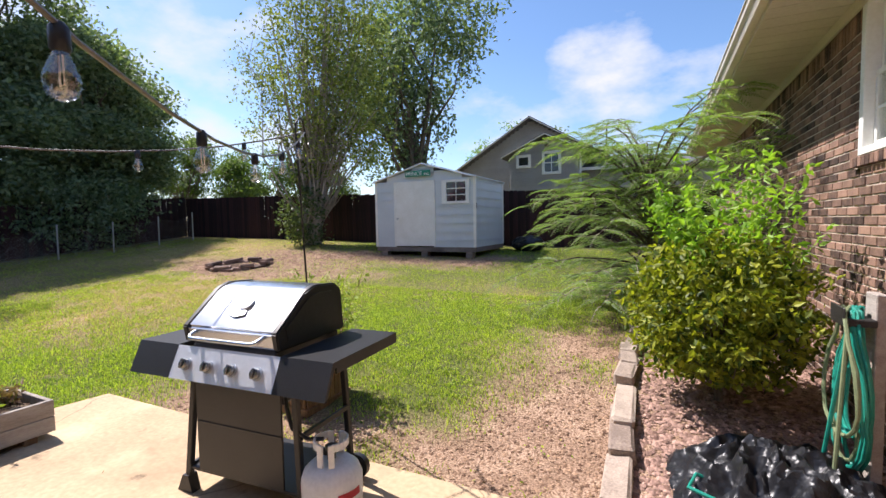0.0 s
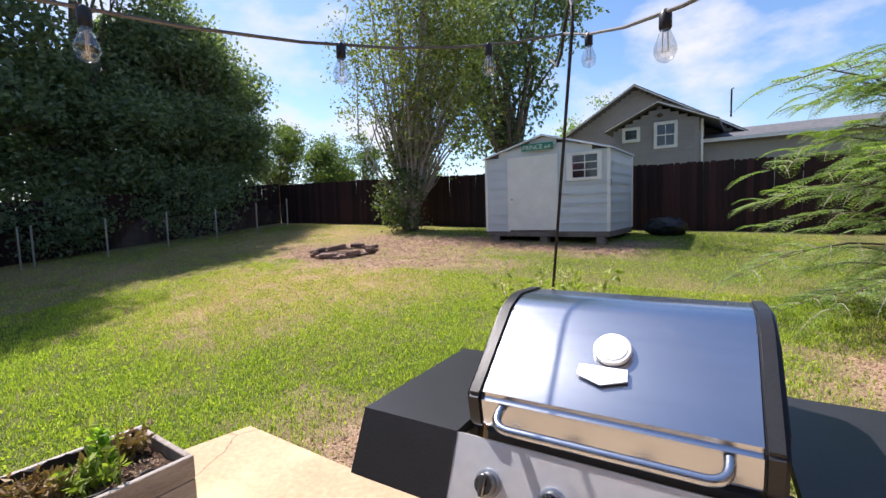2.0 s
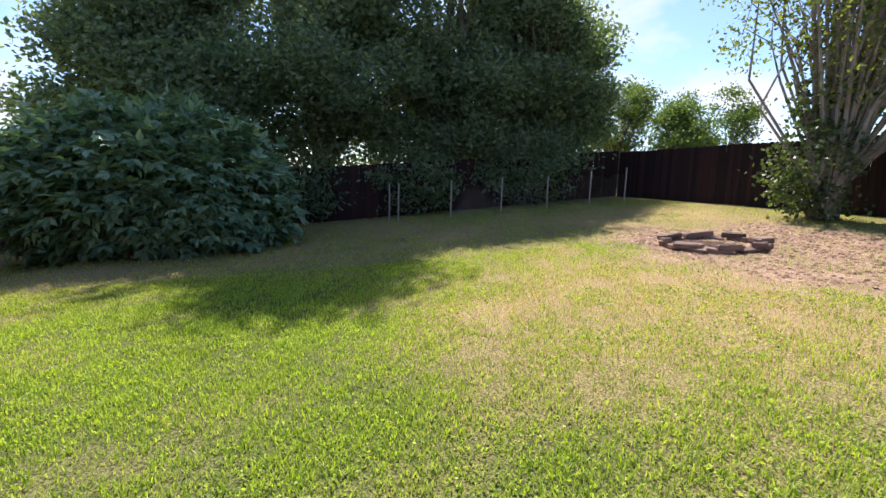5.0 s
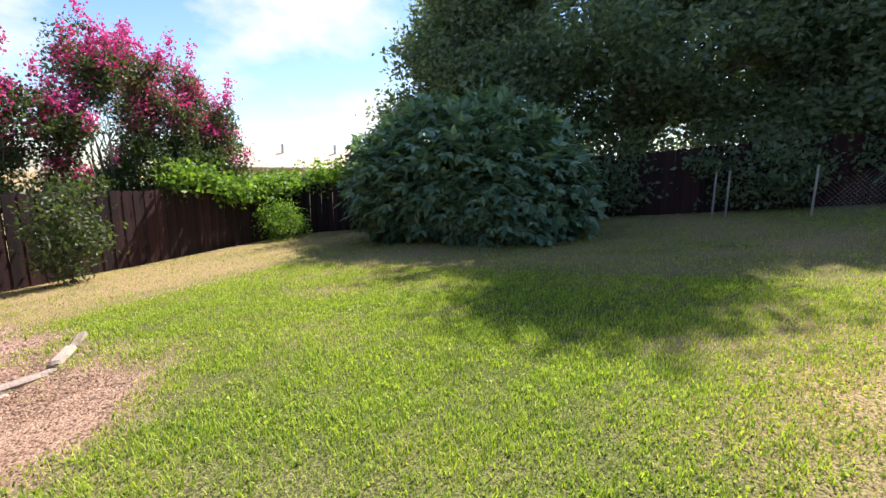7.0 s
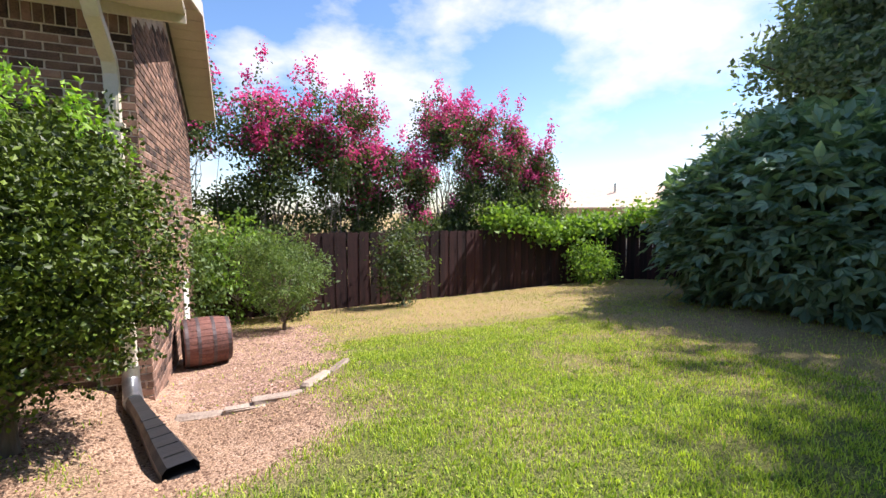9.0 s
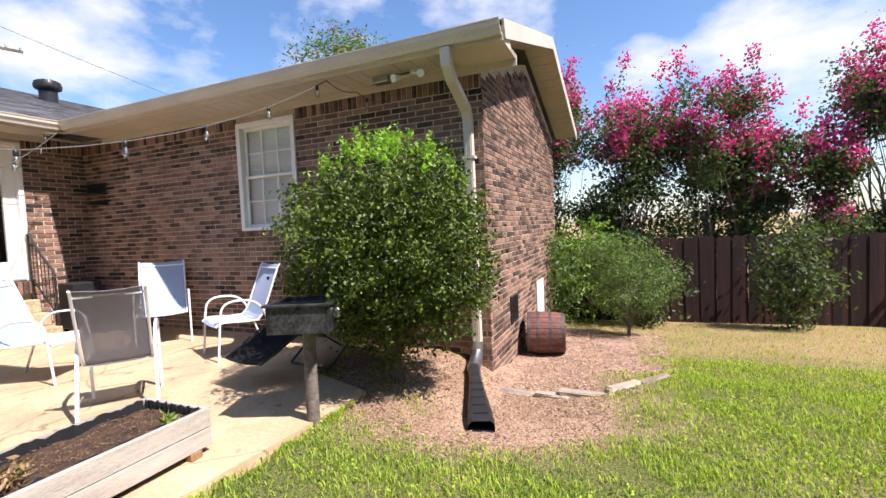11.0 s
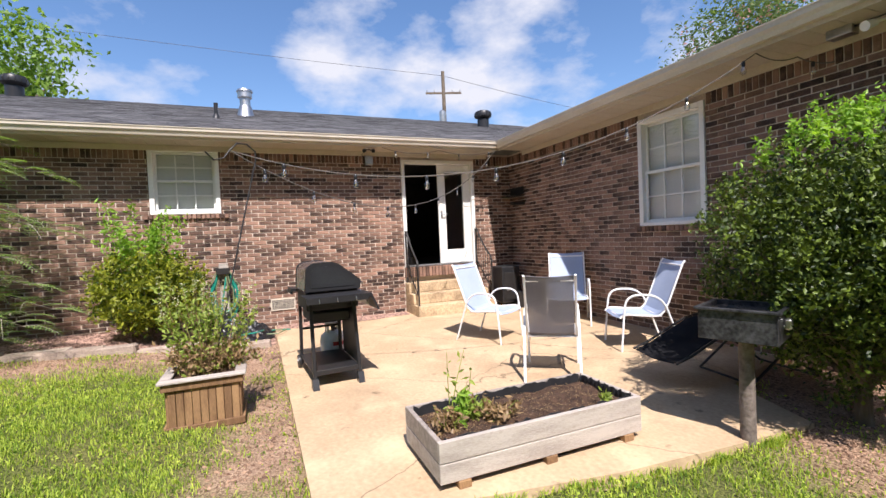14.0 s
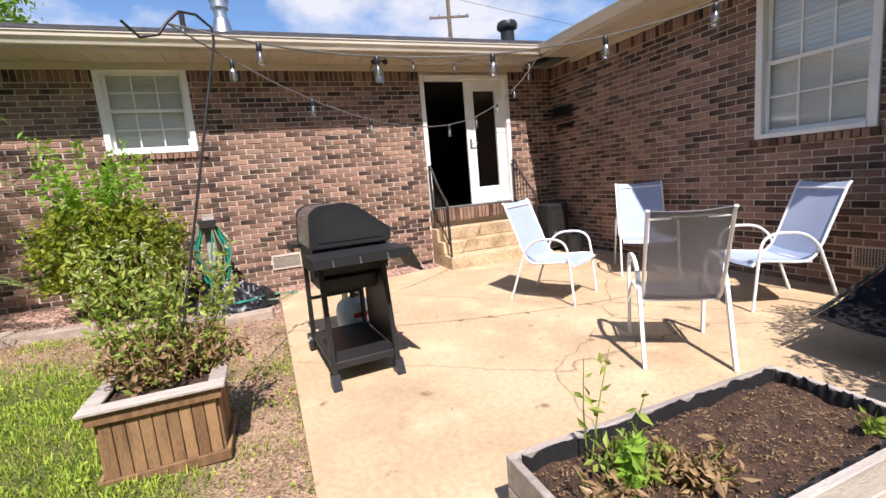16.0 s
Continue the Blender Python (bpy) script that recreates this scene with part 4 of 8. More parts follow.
# dark oaks behind the west fence
OAKS = [
    ((-22.6, -3.2), 0.36, [(0, -0.2, 7.0, 2.8, 3.0, 2.8), (0.6, 0.7, 9.0, 2.0, 2.2, 1.4), (1.2, 1.2, 4.6, 2.6, 2.6, 2.8), (0.5, -1.0, 4.6, 2.2, 2.2, 2.8)], 11),
    ((-22.4, 2.2), 0.42, [(-0.3, 0, 9.6, 3.2, 3.7, 4.6), (-0.3, 1.2, 14.8, 2.2, 2.0, 2.7), (1.6, 0, 4.6, 2.6, 3.2, 3.0), (0.5, 2.0, 5.5, 2.6, 3.0, 3.2), (-0.3, -2.2, 12.4, 1.7, 1.7, 2.4)], 12),
    ((-22.8, 7.4), 0.38, [(-0.3, 0, 8.6, 3.2, 3.8, 4.2), (1.4, -0.5, 4.4, 2.4, 3.2, 3.0), (0.5, 2.2, 5.0, 2.6, 3.0, 3.4), (-0.3, 0.2, 13.4, 2.2, 2.4, 2.6)], 13),
    ((-22.8, 11.4), 0.30, [(0, 0, 7.2, 2.6, 2.4, 3.8), (1.0, 0.3, 3.8, 2.2, 2.0, 2.6)], 14),
]
for (ox, oy), r0, els, sd in OAKS:
    z0 = gz(ox, oy)
    tree("oak_tree", (ox, oy, z0), boughs([(ox + a, oy + b, z0 + c, d, e, f) for a, b, c, d, e, f in els], 17, (0.9, 1.5), sd), 1500, 52, 0.36, 0.21, L_OAK, M_BARK, r0,
         "tall dark green oak behind the west fence", "tree", sd, 44, "oaks along the west fence", shell=0.25, flat=0.3)
# understorey along the chain-link line
for i, (ux, uy, h, sd) in enumerate(((-20.0, 1.0, 2.6, 31), (-20.2, 5.5, 2.2, 32), (-19.8, 9.8, 2.6, 33), (-20.4, -1.6, 3.2, 34), (-22.0, 0.0, 4.6, 35), (-22.0, 3.6, 5.0, 36), (-21.8, 6.8, 4.6, 37), (-22.0, 10.0, 4.4, 38), (-22.0, -3.4, 4.4, 39))):
    z0 = gz(ux, uy)
    tree("understorey_bush", (ux, uy, z0), [(ux, uy, z0 + h * 0.55, 1.3, 1.9, h * 0.5)], 130, 34, 0.26, 0.17, L_OAK, M_BARK, 0.05,
         "shaded dark green bush growing through the fence line", "bush", sd, 14, "bushes along the fence line", shell=0.3)
# paler trees beyond the corner
for fx, fy, h, sd in ((-25.5, 18.0, 6.6, 41), (-22.0, 21.5, 5.5, 42), (-28.0, 14.5, 8.2, 43), (-19.0, 24.0, 3.8, 44), (-23.6, 16.4, 6.8, 45), (-20.6, 17.2, 4.2, 46), (-25.0, 21.0, 5.6, 48)):
    tree("young_tree", (fx, fy, 1.2), boughs([(fx, fy, 1.2 + h * 0.6, h * 0.24, h * 0.24, h * 0.40)], 16, (0.35, 0.75), sd), 240, 26, 0.22, 0.15, L_MID, M_BARK, 0.1,
         "pale green young tree beyond the fence corner", "tree", sd, 24, "trees beyond the corner", shell=0.3)
# slender many-stemmed tree beside the shed


def many_stems(top, rng, C):
    bm = bmesh.new()
    for i in range(34):
        e = Vector(C[rng.randint(len(C))])
        e.z = max(e.z, 4.5)
        s = Vector((rng.uniform(-0.25, 0.25), rng.uniform(-0.25, 0.25), 0))
        tube(bm, [s, s.lerp(e, 0.3) + Vector((0, 0, 0.9)), s.lerp(e, 0.7) + Vector((0, 0, 0.5)), e], [0.06, 0.045, 0.028, 0.008], 6, cap=False)
    part("stem", bm, M_PALEBARK, top)["kind"] = "stuff"
    C2, P2 = lobes(rng, [(0, -0.4, 1.0, 1.0, 0.8, 1.1), (-0.1, -0.3, 2.3, 0.6, 0.6, 0.8)], 90, 0.16, 26, 0.3)
    V, F = leaf_quads(P2, 0.13, rng, 0.7)
    bulk("ivy_skirt", V, F, L_MYRTLE, top, "dark green ivy round the stems")


ex, ey = -11.4, 13.2
ez = gz(ex, ey)
tree("slender_tree", (ex, ey, ez), [(ex + 0.6, ey, ez + 6.2, 2.5, 2.2, 3.2), (ex + 1.4, ey, ez + 3.9, 2.1, 1.7, 1.9), (ex - 2.0, ey - 0.3, ez + 6.0, 1.3, 1.0, 2.4), (ex + 0.8, ey, ez + 9.2, 2.4, 2.0, 2.4), (ex + 2.0, ey, ez + 6.0, 1.5, 1.5, 2.2)],
     1500, 16, 0.24, 0.125, L_ELM, M_PALEBARK, 0.10, "slender many-stemmed tree with fine yellowish leaves", "tree", 51, 90, shell=0.15, extra=many_stems, fork=0.12)
tx, ty = -10.2, 19.0
tree("oak_tree", (tx, ty, 1.0), [(tx, ty, 9.6, 2.8, 2.8, 2.6), (tx + 1.6, ty, 11.5, 2.6, 2.4, 2.6), (tx - 1.0, ty, 6.5, 2.6, 2.2, 2.6), (tx - 2.2, ty, 9.0, 2.2, 2.0, 3.0)], 620, 30, 0.36, 0.22, L_OAK, M_BARK, 0.3,
     "dark oak rising behind the slender tree", "tree", 52, 30, shell=0.3)
for fx, fy, h, sd in ((-12.5, 46, 10.5, 61), (-9.5, 47, 9.0, 62), (-16.0, 44, 8.0, 63)):
    tree("far_tree", (fx, fy, 1.5), [(fx, fy, 1.5 + h * 0.6, h * 0.22, h * 0.22, h * 0.42)], 150, 20, 0.45, 0.3, L_VINE if sd != 62 else L_OAK, M_BARK, 0.15,
         "green tree far beyond the neighbouring roof", "tree", sd, 20, "far trees", shell=0.3)
# the round fig bush
fx, fy = -15.4, -1.45
fz = gz(fx, fy)
tree("fig_bush", (fx, fy, fz), [(fx, fy, fz + 1.3, 2.3, 2.65, 1.85), (fx + 0.6, fy + 1.0, fz + 1.0, 1.7, 1.9, 1.3), (fx + 0.5, fy - 1.0, fz + 1.1, 1.8, 1.7, 1.3)], 2100, 6, 0.16, 0.27, L_FIG, M_BARK, 0.08,
     "large rounded fig bush with broad blue-green leaves", "bush", 71, 30, shell=0.80, droop=0.55, lobed=True)


def flowers(top, rng, C):
    hi = C[C[:, 2] > np.percentile(C[:, 2], 52)]
    pick = hi[rng.choice(len(hi), min(62, len(hi)), replace=False)]
    pick = pick + rng.normal(size=pick.shape) * 0.10 + np.array((0, 0, 0.22))
    P = np.repeat(pick, 60, 0) + rng.normal(size=(len(pick) * 60, 3)) * np.array((0.11, 0.11, 0.11))
    V, F = leaf_quads(P, 0.07, rng, 0.9)
    # leaders that stand above the crown, each with a flower head
    tips = hi[rng.choice(len(hi), min(15, len(hi)), replace=False)]
    ends = tips + np.stack([rng.normal(size=len(tips)) * 0.16, rng.normal(size=len(tips)) * 0.16, rng.uniform(0.45, 1.05, len(tips))], -1)
    Q = np.repeat(ends, 70, 0) + rng.normal(size=(len(ends) * 70, 3)) * np.array((0.075, 0.075, 0.13))
    V2, F2 = leaf_quads(Q, 0.07, rng, 0.9)
    bulk("blossom", np.concatenate([V, V2]), np.concatenate([F, F2 + len(V)]), L_PINK, top, "deep pink flower clusters")["kind"] = "stuff"
    k = rng.uniform(-0.3, 0.95, (len(tips), 60, 1))
    Q = (tips[:, None] * (1 - k) + ends[:, None] * k).reshape(-1, 3) + rng.normal(size=(len(tips) * 60, 3)) * 0.06
    V, F = leaf_quads(Q, 0.09, rng, 0.55)
    bulk("leader_foliage", V, F, L_MYRTLE, top)


MYRTLES = [((-6.9, -9.2), 5.5, 81), ((-8.6, -9.4), 5.9, 82), ((-10.2, -9.3), 4.3, 83), ((-12.0, -9.7), 5.9, 84), ((-13.5, -9.7), 6.0, 85), ((-15.2, -10.0), 4.7, 86), ((-5.0, -9.4), 6.0, 87)]
for (mx, my), h, sd in MYRTLES:
    z0 = gz(mx, my)
    rr = random.Random(sd)
    tree("crape_myrtle", (mx, my, z0), boughs([(mx + rr.uniform(-0.2, 0.2), my, z0 + h * 0.48, 1.35, 1.0, h * 0.32), (mx + rr.uniform(-0.2, 0.2), my + 0.2, z0 + h * 0.74, 1.25, 0.9, h * 0.16), (mx + rr.uniform(-0.7, 0.7), my + 0.2, z0 + h * 0.40, 0.9, 0.7, h * 0.2)], 20, (0.22, 0.45), sd, 1.0),
         600, 24, 0.14, 0.10, L_MYRTLE, M_PALEBARK, 0.06, "pink flowering crape myrtle behind the wooden fence", "tree", sd, 40, "crape myrtles along the south fence", shell=0.2, extra=flowers, fork=0.25)
# bushes at the south fence
for bx, by, r, h, sd, lf in ((-9.6, -7.1, 0.55, 1.9, 91, L_MYRTLE), (-16.0, -8.0, 0.8, 1.2, 92, L_VINE), (-6.2, -7.0, 0.8, 2.2, 93, L_VINE), (-5.4, -6.4, 0.7, 1.9, 94, L_SAGE), (-7.2, -7.1, 0.7, 1.5, 95, L_MYRTLE)):
    z0 = gz(bx, by)
    tree("fence_bush", (bx, by, z0), [(bx, by, z0 + h * 0.5, r, r, h * 0.5)], 110, 24, 0.14, 0.10, lf, M_BARK, 0.03,
         "leafy green bush against the wooden fence", "bush", sd, 20, "bushes at the south fence", shell=0.25)
rng = np.random.RandomState(97)
t = rng.uniform(0, 1, 5200)
P = np.stack([-17.9 + 5.3 * t, -9.05 + 0.62 * t, np.zeros_like(t)], -1)
P[:, 2] = land(P[:, 0], P[:, 1]) + 1.55 + 0.33 * np.sin(t * 9) * t + 0.25
P += rng.normal(size=P.shape) * np.array((0.2, 0.3, 0.2))
V, F = leaf_quads(P, 0.14, rng, 0.8)
tagged(bulk("vine", V, F, L_VINE), "light green vine draped over the fence top", "vine", kind="stuff")
t = rng.uniform(0, 1, 5200)
P = np.stack([-18.0 - 1.4 * t, -8.7 + 5.4 * t, np.zeros_like(t)], -1)
P[:, 2] = land(P[:, 0], P[:, 1]) + 1.95
P += rng.normal(size=P.shape) * np.array((0.35, 0.3, 0.28))
V, F = leaf_quads(P, 0.14, rng, 0.8)
tagged(bulk("vine", V, F, L_VINE), "light green vine heaped on the corner fence", "vine", kind="stuff")

# the clipped holly beside the downspout


def spikes(top, rng, C):
    P = []
    for i in range(120):
        a, k = rng.uniform(0, 6.28), rng.uniform(0, 0.85)
        x, y = 0.85 * k * math.cos(a), 0.85 * k * math.sin(a)
        z = 1.30 + 0.84 * math.sqrt(max(0, 1 - k * k))
        h = rng.uniform(0.08, 0.24)
        for j in range(14):
            P.append((x, y, z + h * j / 14))
    P = np.array(P) + rng.normal(size=(len(P), 3)) * 0.014
    V, F = leaf_quads(P, 0.05, rng, 0.5)
    V2 = V
    bulk("new_growth", V2, F, L_LIME, top, "upright bright green new shoots")


hx, hy = -4.95, -1.12
hz = gz(hx, hy)
HOLLY = [(hx, hy, hz + 1.33, 0.94, 0.92, 0.76), (hx + 0.12, hy + 0.1, hz + 1.0, 0.70, 0.70, 0.62), (hx - 0.22, hy + 0.18, hz + 1.22, 0.70, 0.66, 0.66)]
tree("holly_bush", (hx, hy, hz), HOLLY + boughs(HOLLY, 34, (0.17, 0.30), 101, 0.9, 1.0) + [(hx + 0.1, hy, hz + 0.5, 0.42, 0.42, 0.34)], 2300, 28, 0.050, 0.039, L_BOX, M_BARK, 0.055,
     "rounded glossy green holly bush at the wing corner", "bush", 101, 60, shell=0.62, extra=spikes, aspect=0.6)
sx, sy = -6.9, -5.45
sz = gz(sx, sy)
tree("round_shrub", (sx, sy, sz), boughs([(sx, sy, sz + 0.98, 0.66, 0.66, 0.66)], 40, (0.14, 0.28), 102, 1.0) + [(sx, sy, sz + 0.9, 0.5, 0.5, 0.5)], 340, 24, 0.075, 0.060, L_SAGE, M_BARK, 0.03,
     "loose rounded green shrub in the gravel bed", "bush", 102, 40, shell=0.45, aspect=0.4, fork=0.3)


def lime_tips(top, rng, C):
    P2 = []
    for i in range(34):
        a, k = rng.uniform(0, 6.28), rng.uniform(0.05, 0.36)
        s = Vector((k * math.cos(a), 0.05 + k * math.sin(a), rng.uniform(1.0, 1.35)))
        e = s + Vector((0.3 * math.cos(a), 0.3 * math.sin(a), rng.uniform(0.35, 0.75) * (1.15 - k)))
        for j in range(34):
            P2.append(tuple(s.lerp(e, j / 34) + Vector(rng.normal(size=3)) * 0.02))
    V, F = leaf_quads(np.array(P2), 0.085, rng, 0.42)
    bulk("new_growth", V, F, L_LIME, top, "bright lime green upright shoots")


px, py = 0.72, 4.30
pz = gz(px, py)
tree("privet_shrub", (px, py, pz), [(px, py, pz + 0.75, 0.62, 0.70, 0.55), (px - 0.15, py - 0.15, pz + 0.65, 0.5, 0.5, 0.45)], 620, 18, 0.055, 0.068, L_YEL, M_BARK, 0.03,
     "yellow-green privet shrub against the house wall", "bush", 103, 50, shell=0.5, extra=lime_tips, aspect=0.5, fork=0.25)


def fronds(top, rng, tips, length, leafy=L_MIM):
    """Arching feathery fronds with paired leaflets, from the thing's stem to the tips."""
    V, F, n = [], [], 0
    bm = bmesh.new()
    for tip, way in tips:
        tip, way = Vector(tip), Vector(way).normalized()
        side = way.cross(Vector((0, 0, 1))).normalized()
        pts = []
        for i in range(9):
            k = i / 8
            pts.append(tip + way * length * k + Vector((0, 0, 0.18 * length * k - 0.55 * length * k * k)))
        tube(bm, pts, [0.006 * (1 - k / 10) for k in range(9)], 4, cap=False)
        for i in range(13):
            k = 0.10 + 0.88 * i / 12
            c = tip + way * length * k + Vector((0, 0, 0.18 * length * k - 0.55 * length * k * k))
            pl = length * 0.27 * math.sin(math.pi * (0.16 + 0.8 * k)) + 0.02
            for sg in (-1, 1):
                dr = (side * sg + way * 0.45 + Vector((0, 0, -0.18))).normalized()
                for j in range(9):
                    q = c + dr * pl * (j + 0.5) / 9
                    w = way * pl * 0.075
                    h = dr * pl * 0.030
                    up = Vector((0, 0, rng.uniform(-0.006, 0.006)))
                    V += [q - w - h + up, q - w + h, q + w + h - up, q + w - h]
                    F.append((n, n + 1, n + 2, n + 3))
                    n += 4
    part("stalk", bm, M_PALEBARK, top)["kind"] = "stuff"
    bulk("foliage", [tuple(v) for v in V], F, leafy, top)


def mimosa(name, at, h, spread, count, length, label, seed):
    """A feathery tree: branches in tiers from a short trunk, with fronds standing off both sides of each."""
    rng = np.random.RandomState(seed)
    top = tagged(thing(name, at, label=label), category="tree")
    bm = bmesh.new()
    tube(bm, [(0, 0, -0.15), (0.03, 0.02, 0.3 * h), (-0.02, 0.05, 0.62 * h), (0.04, 0.0, 0.72 * h)], [0.06, 0.05, 0.032, 0.012], 8, cap=False)
    tips = []
    for i in range(count):
        a = i * 2.39996 + rng.uniform(-0.3, 0.3)
        u = (i + rng.uniform(0, 1)) / count
        reach = spread * (0.62 + 0.42 * math.sin(math.pi * (0.15 + 0.80 * u))) * rng.uniform(0.6, 1.1)
        z0 = h * (0.04 + 0.56 * u)
        rise = h * (0.06 + 0.32 * u) * rng.uniform(0.5, 1.3)
        d = Vector((math.cos(a), math.sin(a), 0))
        line = [Vector((0, 0, z0)) + d * reach * k + Vector((0, 0, rise * (1.9 * k - 0.9 * k * k) - 0.22 * reach * k ** 3)) for k in (0, 0.25, 0.5, 0.75, 1.0)]
        tube(bm, line, [0.016, 0.013, 0.010, 0.006, 0.003], 5, cap=False)
        n = 15
        for j in range(n):
            k = 0.16 + 0.84 * j / (n - 1)
            f = k * 4
            q = min(int(f), 3)
            p = line[q].lerp(line[q + 1], f - q)
            turn = (1 if j % 2 else -1) * radians(rng.uniform(35, 85)) if j < n - 1 else rng.uniform(-0.3, 0.3)
            w = Vector((math.cos(a + turn), math.sin(a + turn), rng.uniform(-0.25, 0.35)))
            tips.append((p, w))
    part("trunk", bm, M_BARK, top, smooth=True)["kind"] = "stuff"
    fronds(top, rng, tips, length)
    return top


mimosa("mimosa_tree", (0.15, 7.0, gz(0.15, 7.0)), 3.15, 1.85, 84, 0.38, "feathery green mimosa sapling beside the house wall", 111)


def pale_blossom(top, rng, C):
    hi = C[C[:, 2] > np.percentile(C[:, 2], 60)]
    P = np.repeat(hi[::3], 14, 0) + rng.normal(size=(len(hi[::3]) * 14, 3)) * 0.12
    V, F = leaf_quads(P, 0.09, rng, 0.6)
    bulk("blossom", V, F, L_PALEPINK, top, "pale pink fluffy blossom")["kind"] = "stuff"


tree("mimosa_tree", (2.1, -10.6, -0.8), [(2.1, -10.6, 7.2, 1.5, 1.5, 0.9), (1.2, -10.4, 6.7, 1.2, 1.2, 0.8), (3.2, -10.6, 6.4, 1.2, 1.2, 0.8), (2.2, -10.5, 5.6, 1.8, 1.6, 1.0)], 240, 30, 0.26, 0.15, L_MID, M_BARK, 0.16,
     "mimosa tree with pink blossoms behind the wing roof", "tree", 112, 26, shell=0.4, extra=pale_blossom, aspect=0.4, flat=0.5)
tree("oak_tree", (14.2, 11.6, 0.0), [(14.2, 11.4, 8.4, 2.6, 2.6, 2.2), (13.5, 13.5, 7.4, 3.0, 3.0, 2.8)], 330, 32, 0.4, 0.26, L_VINE, M_BARK, 0.3,
     "bright green tree rising behind the main roof", "tree", 113, 26, shell=0.3)

# ---- things on the patio ----
M_SLING = mat("pale_blue_sling", (0.37, 0.44, 0.58), (0.31, 0.37, 0.50), rough=0.75, scale=3, fine=220, bump=0.25)
M_SLINGGREY = mat("grey_mesh_sling", (0.24, 0.24, 0.28), (0.17, 0.17, 0.20), rough=0.75, scale=3, fine=220, bump=0.25)
M_SLINGGREY.node_tree.nodes["Principled BSDF"].inputs["Alpha"].default_value = 0.72
M_BLACKMESH = mat("black_woven_mesh", (0.016, 0.016, 0.018), (0.010, 0.010, 0.011), rough=0.95, scale=4, fine=240, bump=0.3, spec=0.1)
M_TUBE = mat("white_tube_paint", (0.80, 0.80, 0.80), (0.70, 0.70, 0.69), rough=0.35, scale=4, fine=60, bump=0.03)
# black cable given a paler tan base: the sunlight on it is in the colour
M_CABLE = mat("sunlit_tone_cable", (0.15, 0.135, 0.115), (0.10, 0.09, 0.08), rough=0.35, scale=6, fine=60, bump=0.05)
M_KNOB = mat("chromed_plastic", (0.30, 0.30, 0.30), (0.18, 0.18, 0.18), rough=0.25, metal=0.9, scale=4, fine=60, bump=0.02)
M_TANK = mat("white_tank_paint", (0.76, 0.77, 0.78), (0.62, 0.63, 0.64), rough=0.4, scale=5, fine=50, bump=0.05)
M_RED = mat("red_print", (0.45, 0.04, 0.05), (0.35, 0.03, 0.04), rough=0.5, bump=0)
M_HOSE = mat("green_hose_rubber", (0.015, 0.30, 0.22), (0.01, 0.20, 0.15), rough=0.4, scale=6, fine=80, bump=0.1)
M_PALEHOSE = mat("olive_hose_rubber", (0.22, 0.26, 0.14), (0.14, 0.17, 0.09), rough=0.5, scale=6, fine=80, bump=0.1)
M_BAG = mat("black_plastic_sheet", (0.018, 0.019, 0.022), (0.010, 0.010, 0.012), rough=0.33, scale=5, fine=20, bump=0.5, depth=0.02)
M_TUB = mat("scuffed_grey_metal", (0.10, 0.10, 0.105), (0.016, 0.016, 0.018), rough=0.45, metal=0.3, scale=5, fine=40, bump=0.2, lo=0.42, hi=0.7)
M_BARREL = mat("aged_barrel_oak", (0.20, 0.085, 0.065), (0.075, 0.035, 0.03), rough=0.8, scale=4, fine=40, bump=0.4, rnd=0.3, island=True)
M_HOOP = mat("dull_iron_hoop", (0.16, 0.13, 0.13), (0.08, 0.06, 0.06), rough=0.55, metal=0.7, scale=8, fine=60, bump=0.15)
M_BULB = glass_mat("bulb_glass", (0.93, 0.93, 0.92), 0.08, 0.2)
M_FILAMENT = mat("coiled_filament", (0.75, 0.62, 0.42), (0.55, 0.42, 0.26), rough=0.4, bump=0)
M_LAMP = glow_mat("indoor_lamp_glow", (1.0, 0.75, 0.45), 6.0)
M_SIGN = mat("green_sign_sheet", (0.01, 0.22, 0.13), (0.008, 0.17, 0.10), rough=0.4, bump=0)


